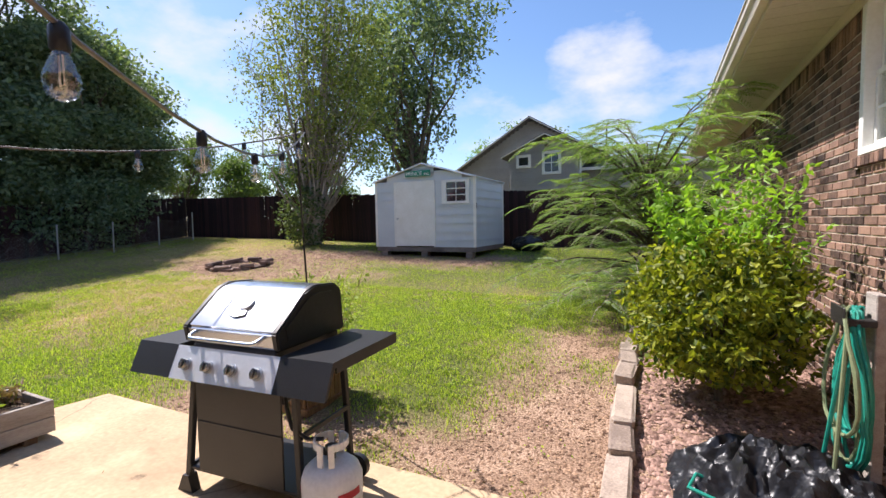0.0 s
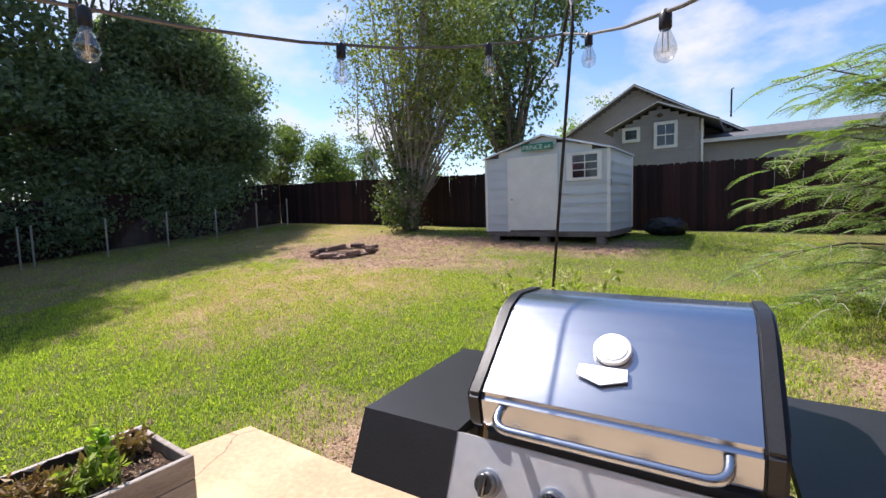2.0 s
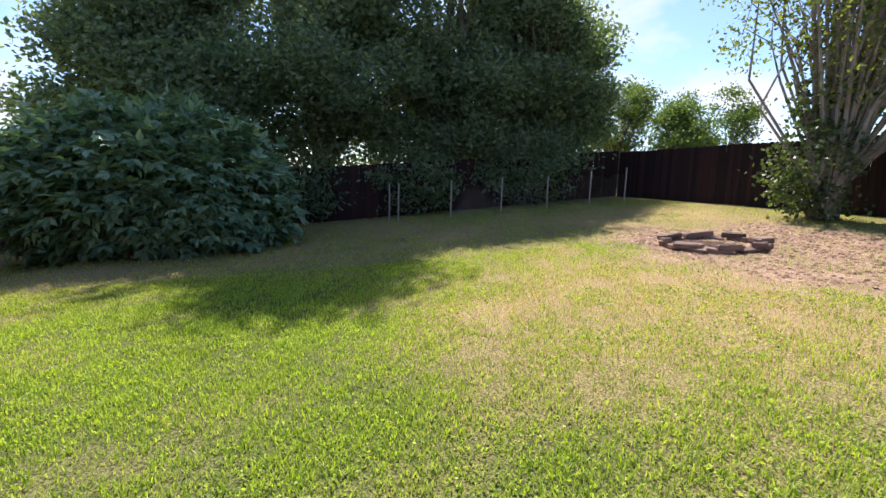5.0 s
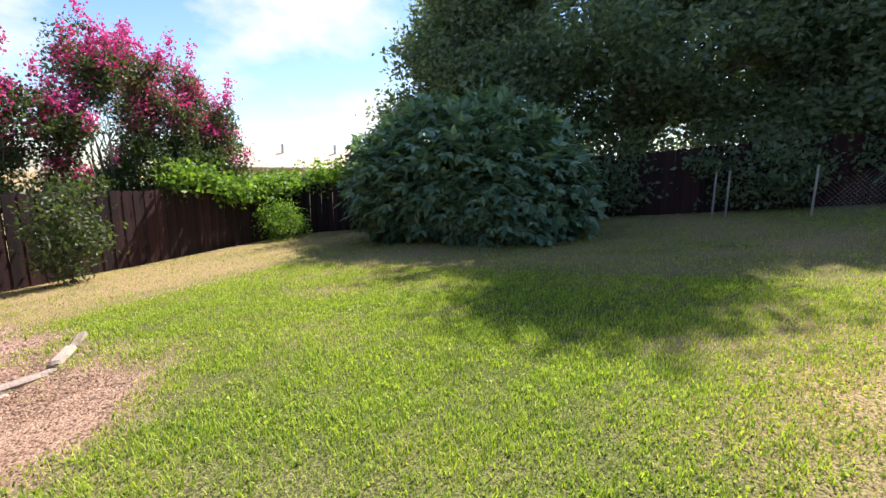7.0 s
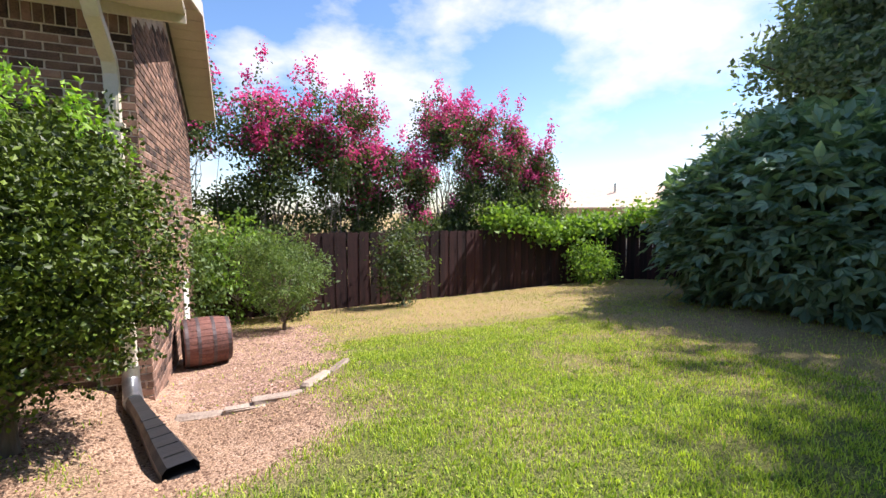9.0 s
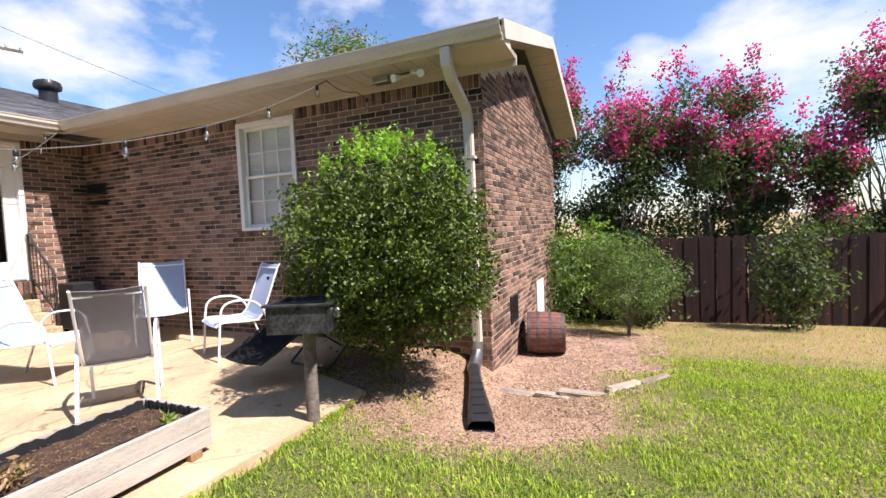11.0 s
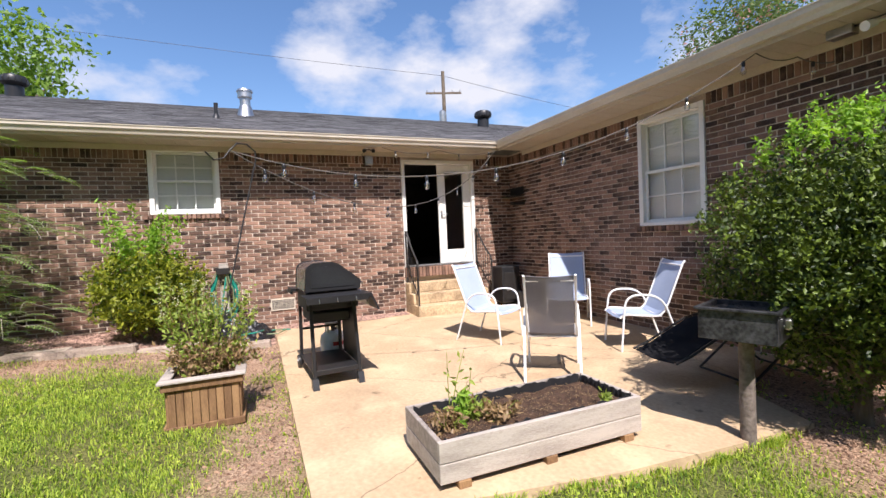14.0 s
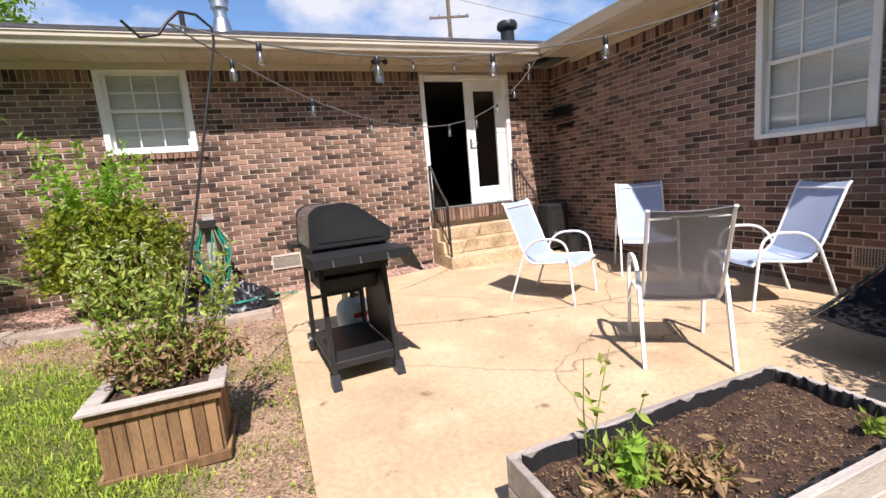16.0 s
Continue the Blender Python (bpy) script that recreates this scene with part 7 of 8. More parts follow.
def block_stone(size, rng):
    bm = bmesh.new()
    box(bm, (-size[0] / 2, -size[1] / 2, -0.04), (size[0] / 2, size[1] / 2, size[2]), 0.018)
    for v in bm.verts:
        v.co += Vector((rng.uniform(-1, 1), rng.uniform(-1, 1), rng.uniform(-1, 1))) * 0.010
    return bm


def stone_line(name, pts, size, label, group, seed):
    rng = random.Random(seed)
    P = [Vector((*p, 0)) for p in pts]
    top = thing(name, (0, 0, 0), 0, label, "edging")
    for a, b in zip(P, P[1:]):
        L, u = (b - a).length, 0.0
        while u < L - 0.05:
            s = size[0] * rng.uniform(0.8, 1.2)
            c = a.lerp(b, min(1, (u + s / 2) / L))
            bm = block_stone((s + 0.004, size[1] * rng.uniform(0.93, 1.05), size[2] * rng.uniform(0.92, 1.06)), rng)
            ob = part("edging_block", bm, M_ROCK, top)
            ob.matrix_basis = pose(c.x + rng.uniform(-0.006, 0.006), c.y + rng.uniform(-0.006, 0.006), gz(c.x, c.y) - 0.012, rng.uniform(-1, 1), rng.uniform(-1, 1), math.degrees(math.atan2((b - a).y, (b - a).x)) + rng.uniform(-5, 5))
            u += s


stone_line("bed_edging", [(0.10, 2.72), (0.06, 3.6), (0.02, 5.0), (0.10, 6.5), (0.0, 8.2)], (0.62, 0.16, 0.10), "tan concrete block edging along the shrub bed", "", 3)
stone_line("gravel_edging", [(-5.72, -1.86), (-6.3, -1.74), (-6.75, -1.78), (-7.25, -2.35)], (0.42, 0.10, 0.045), "half-sunk tan stone edging round the gravel bed", "", 4)

# loose stones and bark in the beds
rng = np.random.RandomState(23)


def scatter(name, material, label, count, size, region, flat=0.45, seed=0):
    """Chips of stone or bark lying on the ground where region(x, y) says so."""
    r = np.random.RandomState(seed)
    base = np.array([(1, 0, 0), (0.3, 0.9, 0.1), (-0.8, 0.5, 0), (-0.7, -0.6, 0.1), (0.4, -0.9, 0), (0.1, 0.05, 1.0)], float)
    tri = np.array([(0, 1, 5), (1, 2, 5), (2, 3, 5), (3, 4, 5), (4, 0, 5)])
    x, y = region(r, count)
    n = len(x)
    s = size * r.uniform(0.5, 1.5, n)
    a = r.uniform(0, 6.28, n)
    c, sn = np.cos(a), np.sin(a)
    V = base[None] * s[:, None, None] * (1 + r.uniform(-0.3, 0.3, (n, 6, 3)))
    V[:, :, 2] *= flat
    X = V[:, :, 0] * c[:, None] - V[:, :, 1] * sn[:, None] + x[:, None]
    Y = V[:, :, 0] * sn[:, None] + V[:, :, 1] * c[:, None] + y[:, None]
    tilt = r.uniform(-0.35, 0.35, (n, 1)) * V[:, :, 0]
    Z = V[:, :, 2] + tilt + land(x, y)[:, None] + 0.002
    F = (np.arange(n)[:, None, None] * 6 + tri[None]).reshape(-1, 3)
    return tagged(bulk(name, np.stack([X, Y, Z], -1).reshape(-1, 3), F, material), label, "gravel", kind="stuff")


M_CHIP = mat("red_lava_chip", (0.50, 0.32, 0.25), (0.14, 0.08, 0.06), rough=0.95, scale=10, fine=80, bump=0.5, rnd=0.6, island=True, lo=0.2, hi=0.85)
M_BARKCHIP = mat("bark_chip", (0.42, 0.27, 0.17), (0.12, 0.065, 0.04), rough=0.95, scale=10, fine=80, bump=0.5, rnd=0.7, island=True, lo=0.2, hi=0.85)


def in_house_bed(r, n):
    x, y = r.uniform(0.15, 1.54, n), r.uniform(2.66, 9.5, n)
    return x, y


def in_gravel(r, n):
    x, y = r.uniform(-7.4, -5.55, n), r.uniform(-5.9, -1.75, n)
    k = (y < -1.75 - (x < -7.0) * 0.5) & ((x < -5.55) | (y > -2.2))
    return x[k], y[k]


def in_bare(r, n):
    x, y = r.uniform(-5.2, 0.1, n), r.uniform(2.62, 7.0, n)
    k = bare(x, y) > r.uniform(0.35, 0.95, n)
    return x[k], y[k]


def in_wing(r, n):
    x, y = r.uniform(-6.8, -4.0, n), r.uniform(-2.2, -0.1, n)
    k = (bare(x, y) > r.uniform(0.3, 0.9, n)) & ~inside(PATIO, x, y)
    return x[k], y[k]


def by_steps(r, n):
    x, y = r.uniform(0.95, 1.54, n), r.uniform(0.25, 2.6, n)
    k = x > 1.28 - 0.25 * np.sin(y)
    return x[k], y[k]


def in_shed_soil(r, n):
    x, y = r.uniform(-12.5, -2.8, n), r.uniform(7.4, 11.6, n)
    k = bare(x, y) > r.uniform(0.35, 1.0, n)
    return x[k], y[k]


scatter("lava_gravel", M_CHIP, "reddish stone chips over the shrub bed", 16000, 0.022, in_house_bed, seed=1)
scatter("lava_gravel", M_CHIP, "reddish stone chips in the gable bed", 3000, 0.017, in_gravel, seed=2)
scatter("bark_litter", M_BARKCHIP, "bark chips and leaf litter on the bare soil", 16000, 0.013, in_bare, seed=3)
scatter("bark_litter", M_BARKCHIP, "bark chips and dry leaves under the holly", 9000, 0.011, in_wing, seed=4)
scatter("leaf_litter", M_BARKCHIP, "dry leaf litter on the soil by the shed", 9000, 0.028, in_shed_soil, seed=6)
ch = scatter("lava_gravel", M_CHIP, "reddish stone chips beside the steps", 2600, 0.020, by_steps, seed=5)
me = ch.data
co = np.empty(len(me.vertices) * 3, np.float32)
me.vertices.foreach_get("co", co)
co = co.reshape(-1, 3)
co[:, 2] += 0.004 - np.minimum(0, land(co[:, 0], co[:, 1])) - np.maximum(0, land(co[:, 0], co[:, 1]))
me.vertices.foreach_set("co", co.ravel())


def barrel():
    c = thing("half_barrel", (-5.84, -3.68, gz(-5.84, -3.68) + 0.285), 0, "old wooden barrel with iron hoops lying by the wall", "barrel")
    c.matrix_basis = Matrix.Translation((-5.86, -3.68, gz(-5.86, -3.68) + 0.285)) @ Matrix.Rotation(radians(10), 4, "Z") @ Matrix.Rotation(math.pi / 2, 4, "Y")
    n = 22
    zs = (-0.25, -0.12, 0.0, 0.14, 0.25)

    def rad(z):
        return 0.29 - 0.35 * (z - 0.05) ** 2

    for i in range(n):
        a0, a1 = 2 * math.pi * i / n + 0.008, 2 * math.pi * (i + 1) / n - 0.008
        bm = bmesh.new()
        prev = None
        for z in zs:
            row = [bm.verts.new((r * math.cos(a), r * math.sin(a), z)) for r, a in ((rad(z), a0), (rad(z) + 0.002, (a0 + a1) / 2), (rad(z), a1), (rad(z) - 0.025, a1), (rad(z) - 0.025, a0))]
            if prev:
                for k in range(5):
                    bm.faces.new((prev[k], prev[(k + 1) % 5], row[(k + 1) % 5], row[k]))
            else:
                bm.faces.new(row[::-1])
            prev = row
        bm.faces.new(prev)
        part("stave", bm, M_BARREL, c)
    for z in (-0.22, -0.06, 0.10, 0.22):
        bm = bmesh.new()
        r = rad(z) + 0.004
        lathe(bm, [(r - 0.006, z - 0.018), (r, z - 0.018), (r, z + 0.018), (r - 0.006, z + 0.018)], 28)
        part("hoop", bm, M_HOOP, c, "dull iron hoop")
    for z in (-0.225, 0.225):
        bm = bmesh.new()
        lathe(bm, [(0.255, z - 0.01), (0.255, z + 0.01)], 24)
        part("head", bm, M_BARREL, c)


barrel()

# garden hose on its board
hp = thing("hose_post", (1.33, 3.36, gz(1.33, 3.36)), 0, "grey weathered board holding the garden hose by the wall", "post")
part("board", boxes(((-0.03, -0.07, -0.1), (0.02, 0.07, 1.15)), bevel=0.005), M_GREYWOOD, hp)
part("hanger", boxes(((-0.16, -0.10, 0.98), (-0.03, 0.10, 1.02)), ((-0.17, -0.10, 0.98), (-0.16, 0.10, 1.08)), bevel=0.006), M_IRON, hp)


def hose(name, material, seed, loops, label, trail):
    rng = random.Random(seed)
    h = thing(name, (1.24, 3.36, gz(1.24, 3.36)), 0, label, "hose")
    bm = bmesh.new()
    pts = []
    for i in range(loops):
        w, lo = rng.uniform(0.13, 0.24), rng.uniform(0.08, 0.38)
        off = rng.uniform(-0.06, 0.05)
        for k in range(18):
            a = 2 * math.pi * k / 18
            up_ = math.cos(a)
            y = math.sin(a) * w * (1.0 if up_ < 0.3 else 0.75) + rng.uniform(-0.006, 0.006)
            z = (1.07 + lo) / 2 + (1.07 - lo) / 2 * up_
            pts.append((off + 0.02 * math.sin(a * 2), y, z))
    pts += trail
    tube(bm, pts, 0.011, 7)
    part("coil", bm, material, h, smooth=True)
    return h


hose("garden_hose", M_HOSE, 1, 6, "bright green garden hose coiled on its hanger", [(-0.1, 0.1, 0.1), (-0.3, 0.0, 0.03), (-0.55, -0.2, 0.03), (-0.75, -0.25, 0.10), (-0.80, -0.45, 0.12), (-0.55, -0.55, 0.10), (-0.3, -0.55, 0.03), (-0.2, -0.75, 0.02), (-0.35, -0.95, 0.03)])
hose("garden_hose", M_PALEHOSE, 2, 2, "faded olive garden hose coiled on its hanger", [(-0.1, -0.1, 0.08), (-0.25, -0.3, 0.02), (-0.15, -0.6, 0.02), (-0.3, -0.9, 0.03), (-0.6, -0.75, 0.03), (-0.45, -0.4, 0.03)])

# crumpled plastic sheet
bg = thing("plastic_sheet", (0.93, 3.25, gz(0.93, 3.25)), 0, "crumpled shiny black plastic sheet heaped on the bed", "plastic sheet")
bm = bmesh.new()
N = 72
vs = []
for i in range(N + 1):
    for j in range(N + 1):
        x, y = -0.56 + 1.12 * i / N, -0.60 + 1.20 * j / N
        r = math.hypot(x / 0.56, y / 0.60)
        h = 0.22 * max(0, 1 - r * r) ** 0.7
        v = Vector((x * 3.2, y * 3.2, 1.3))
        w = noise.noise(v) * 0.06 - abs(noise.noise(v * 1.5 + Vector((0, 5, 0)))) * 0.24 + 0.07 - abs(noise.noise(v * 3.3 + Vector((3, 1, 0)))) * 0.13 - abs(noise.noise(v * 6.5)) * 0.04
        edge = 1 + 0.2 * noise.noise(Vector((math.atan2(y, x) * 1.5, 2, 0)))
        vs.append(bm.verts.new((x * edge, y * edge, 0.012 + h + w * max(0.12, min(1, 1.35 - r)))))
for i in range(N):
    for j in range(N):
        q = [(i, j), (i + 1, j), (i + 1, j + 1), (i, j + 1)]
        if all(math.hypot((-0.56 + 1.12 * a / N) / 0.56, (-0.60 + 1.20 * b / N) / 0.60) < 1.12 for a, b in q):
            bm.faces.new([vs[a * (N + 1) + b] for a, b in q])
bmesh.ops.delete(bm, geom=[v for v in bm.verts if not v.link_faces], context="VERTS")
part("sheet", bm, M_BAG, bg, smooth=True)

# ---- the yard ----
# fire pit of loose flat stones
M_PITSTONE = mat("sooty_stone", (0.26, 0.17, 0.13), (0.09, 0.06, 0.05), rough=0.9, scale=6, fine=60, bump=0.7, rnd=0.3)
fp = thing("fire_pit", (-9.95, 8.65, gz(-9.95, 8.65)), 0, "low ring of loose flat stones round old ashes", "fire pit")
rr = random.Random(9)
for lvl in range(2):
    for i in range(11 - lvl * 3):
        a = 2 * math.pi * (i + 0.4 * lvl) / (11 - lvl * 3) + rr.uniform(-0.1, 0.1)
        bm = block_stone((rr.uniform(0.34, 0.5), rr.uniform(0.14, 0.2), 0.05), rr)
        ob = part("pit_stone", bm, M_PITSTONE, fp)
        x, y = 0.72 * math.cos(a), 0.72 * math.sin(a)
        ob.matrix_basis = pose(x, y, gz(-9.95 + x, 8.65 + y) - gz(-9.95, 8.65) + lvl * 0.065 + 0.02, rr.uniform(-8, 8), rr.uniform(-8, 8), math.degrees(a) + 90 + rr.uniform(-18, 18))
bm = bmesh.new()
lathe(bm, [(0.62, 0.0), (0.45, 0.03), (0.1, 0.04)], 20)
part("ash_bed", bm, M_SOIL, fp)


# chain-link line posts
me = None
POSTS = [((-18.1, 4.55), 1.15), ((-18.05, 4.25), 1.15), ((-17.9, 6.25), 1.15), ((-18.1, 8.1), 1.15), ((-18.25, 9.9), 1.1), ((-18.4, 11.7), 1.15), ((-18.55, 13.3), 1.2)]
cl = thing("chain_link_fence", (0, 0, 0), 0, "sagging chain-link fence on thin grey metal posts", "fence")
for i, ((x, y), h) in enumerate(POSTS):
    bm = bmesh.new()
    z = gz(x, y)
    tube(bm, [(x, y, z - 0.1), (x + 0.02, y, z + h)], 0.028, 8)
    lathe(bm, [(0.034, z + h), (0.036, z + h + 0.02), (0.01, z + h + 0.045)], 8, Matrix.Translation((x + 0.02, y, 0)))
    part("post", bm, M_GALV, cl, smooth=True)
V, F, n = [], [], 0
for (p, hp_), (q, hq) in zip(POSTS[2:], POSTS[3:]):
    L = math.dist(p, q)
    k = int(L / 0.10)
    for i in range(k):
        for dirn in (1, -1):
            t0, t1 = i / k, min(1, max(0, (i / k + dirn * 1.0 / L)))
            a, b = [p[j] + (q[j] - p[j]) * t0 for j in (0, 1)], [p[j] + (q[j] - p[j]) * t1 for j in (0, 1)]
            za, zb = gz(*a), gz(*b)
            h = abs(t1 - t0) * L
            for w in (0.0022,):
                V += [(a[0], a[1], za + 0.02), (a[0], a[1] + w * 2, za + 0.02), (b[0], b[1] + w * 2, zb + 0.02 + h), (b[0], b[1], zb + 0.02 + h)]
                F.append((n, n + 1, n + 2, n + 3))
                n += 4
bulk("mesh", V, F, M_GALV, cl)["kind"] = "stuff"


def shed():
    x0, x1, y0, y1, z0, z1 = -7.34, -4.16, 11.42, 13.75, 0.90, 2.80
    s = thing("garden_shed", (0, 0, 0), 0, "white and pale grey metal garden shed raised on blocks", "shed")
    xm, zr = (x0 + x1) / 2, 3.24
    # front, back and sides as ribbed panels
    dl, dr, wl, wr, wb, wt = -6.70, -5.36, -5.14, -4.32, 2.10, 2.76

    def ribbed(nm, span, zlo, zhi, put, top=None):
        bm = bmesh.new()
        z = zlo
        while z < zhi - 1e-3:
            e = min(z + 0.235, zhi)
            for a, b, o in ((z, z + 0.155, 0.0), (z + 0.155, z + 0.172, 0.018), (z + 0.172, z + 0.198, 0.0), (z + 0.198, z + 0.215, 0.018), (z + 0.215, z + 0.235, 0.0)):
                a, b = min(a, e), min(b, e)
                if b - a < 1e-3:
                    continue
                lo, hi = span
                if top:
                    hw = top((a + b) / 2)
                    lo, hi = max(lo, xm - hw), min(hi, xm + hw)
                    if hi - lo < 0.02:
                        continue
                p, q = put(lo, o, a), put(hi, -0.03, b)
                box(bm, [min(i, j) for i, j in zip(p, q)], [max(i, j) for i, j in zip(p, q)])
            z = e
        return part(nm, bm, M_SHEDPANEL, s)

    front = lambda u, o, z: (u, y0 - o, z)
    for lo, hi, za, zb in ((x0, dl, z0, z1), (dr, wl, z0, z1), (wr, x1, z0, z1), (wl, wr, z0, wb), (wl, wr, wt, z1), (dl, dr, z1 - 0.02, z1)):
        ribbed("siding_panel", (lo, hi), za, zb, front)
    ribbed("gable_panel", (x0, x1), z1, zr, front, lambda z: max(0.0, (zr - 0.03 - z) / (zr - z1) * (xm - x0)))
    ribbed("siding_panel", (y0, y1), z0, z1, lambda u, o, z: (x1 + o, u, z))
    ribbed("siding_panel", (y0, y1), z0, z1, lambda u, o, z: (x0 - o, u, z))
    ribbed("siding_panel", (x0, x1), z0, z1, lambda u, o, z: (u, y1 + o, z))
    for x, y in ((x0, y0), (x1, y0), (x0, y1), (x1, y1)):
        sx, sy = (1 if x == x1 else -1), (1 if y == y1 else -1)
        part("corner_trim", boxes((tuple(sorted((x + sx * 0.022, x - sx * 0.05)))[:1] + tuple(sorted((y + sy * 0.022, y - sy * 0.05)))[:1] + (z0,), tuple(sorted((x + sx * 0.022, x - sx * 0.05)))[1:] + tuple(sorted((y + sy * 0.022, y - sy * 0.05)))[1:] + (z1,))), M_WHITE, s)
    for sg in (-1, 1):
        bm = bmesh.new()
        e = xm + sg * (xm - x0 + 0.06)
        prism(bm, [(xm, zr), (e, z1 - 0.01), (e, z1 + 0.025), (xm, zr + 0.045)], y0 - 0.07, y1 + 0.07, "y")
        part("roof_panel", bm, M_SHEDPANEL, s)
        bm = bmesh.new()
        beam(bm, (xm, y0 - 0.082, zr + 0.005), (e, y0 - 0.082, z1 - 0.01), 0.02, 0.07, up=(0, 1, 0))
        part("gable_trim", bm, M_WHITE, s)
    d = part("door", boxes(((dl + 0.05, y0 - 0.03, z0 + 0.03), (dr - 0.05, y0 + 0.005, z1 - 0.05)), bevel=0.004), M_WHITE, s, "plain white door")
    part("door_trim", boxes(((dl, y0 - 0.035, z0), (dl + 0.05, y0 + 0.005, z1 - 0.02)), ((dr - 0.05, y0 - 0.035, z0), (dr, y0 + 0.005, z1 - 0.02)), ((dl + 0.05, y0 - 0.035, z1 - 0.05), (dr - 0.05, y0 + 0.005, z1 - 0.02))), M_WHITE, s)
    bm = bmesh.new()
    tube(bm, [(dl + 0.13, y0 - 0.03, 1.72), (dl + 0.13, y0 - 0.07, 1.72)], [0.02, 0.03], 10)
    part("door_knob", bm, M_GALV, d)
    w = part("window_frame", boxes(((wl, y0 - 0.045, wb), (wl + 0.14, y0 + 0.01, wt)), ((wr - 0.10, y0 - 0.045, wb), (wr, y0 + 0.01, wt)), ((wl + 0.14, y0 - 0.045, wb), (wr - 0.10, y0 + 0.01, wb + 0.07)), ((wl + 0.14, y0 - 0.045, wt - 0.07), (wr - 0.10, y0 + 0.01, wt)), bevel=0.004), M_WHITE, s, "white window surround")
    part("window_pane", boxes(((wl + 0.14, y0 - 0.012, wb + 0.07), (wr - 0.10, y0 - 0.006, wt - 0.07))), M_DARKGLASS, w)
    for i in (1, 2):
        z = wb + 0.07 + (wt - wb - 0.14) * i / 3
        part("glazing_bar", boxes(((wl + 0.14, y0 - 0.024, z - 0.011), (wr - 0.10, y0 - 0.013, z + 0.011))), M_WHITE, w)
    xmid = (wl + 0.14 + wr - 0.10) / 2
    part("glazing_bar", boxes(((xmid - 0.009, y0 - 0.023, wb + 0.07), (xmid + 0.009, y0 - 0.0135, wt - 0.07))), M_WHITE, w)
    part("skid_frame", boxes(((x0, y0, z0 - 0.13), (x1, y0 + 0.1, z0)), ((x0, y1 - 0.1, z0 - 0.13), (x1, y1, z0)), ((x1 - 0.1, y0 + 0.1, z0 - 0.13), (x1, y1 - 0.1, z0)), ((x0, y0 + 0.1, z0 - 0.13), (x0 + 0.1, y1 - 0.1, z0)), ((x0 + 0.1, y0 + 0.1, z0 - 0.03), (x1 - 0.1, y1 - 0.1, z0))), M_OLDWOOD, s, "dark timber skid frame")
    part("hinge", boxes(((x1 + 0.024, y0 + 0.02, 1.95), (x1 + 0.034, y0 + 0.05, 2.1))), M_IRON, s)
    for x in (x0 + 0.25, xm, x1 - 0.2):
        for y in (y0 + 0.12, y1 - 0.15):
            zb = gz(x, y)
            b = thing("support_block", (x, y, 0), 0, "grey concrete block under the shed", "block", "shed support blocks")
            part("block", boxes(((-0.1, -0.1, zb - 0.03), (0.1, 0.1, z0 - 0.13)), bevel=0.01), M_ROCK, b)
    sg = thing("street_sign", (-5.85, y0 - 0.10, 2.98), 0, "green street sign with white lettering over the shed door", "sign")
    part("plate", boxes(((-0.41, -0.012, -0.085), (0.41, -0.006, 0.085)), bevel=0.002), M_SIGN, sg)
    for txt, size, x in (("PRINCE", 0.155, -0.38), ("AVE", 0.10, 0.19)):
        cu = bpy.data.curves.new("lettering", "FONT")
        cu.body, cu.size, cu.extrude = txt, size, 0.001
        ob = new("lettering", cu)
        dg = bpy.context.evaluated_depsgraph_get()
        me = bpy.data.meshes.new_from_object(ob.evaluated_get(dg))
        bpy.data.objects.remove(ob)
        t = link_mesh("lettering", me, M_WHITE, sg, "white letters")
        me.materials.clear()
        me.materials.append(M_WHITE)
        t.matrix_basis = Matrix.Translation((x, -0.0145, -0.055)) @ Matrix.Rotation(math.pi / 2, 4, "X") @ Matrix.Diagonal((1.0 if size > 0.12 else 0.95, 1, 1, 1))


M_DARKGLASS = mat("dark_window_glass", (0.02, 0.022, 0.025), (0.012, 0.013, 0.015), rough=0.06, bump=0, spec=0.7)
shed()
tb = thing("trash_bag", (-3.3, 13.6, gz(-3.3, 13.6)), 0, "shiny black trash bag on the ground beside the shed", "trash bag")
bm = bmesh.new()
bmesh.ops.create_icosphere(bm, subdivisions=4, radius=1.0)
for v in bm.verts:
    k = 1 + 0.16 * noise.noise(v.co * 3.1) + 0.08 * noise.noise(v.co * 7)
    v.co = Vector((v.co.x * 0.5 * k, v.co.y * 0.36 * k, max(-0.05, v.co.z * 0.26 * k + 0.2)))
part("bag", bm, M_BAG, tb, smooth=True)


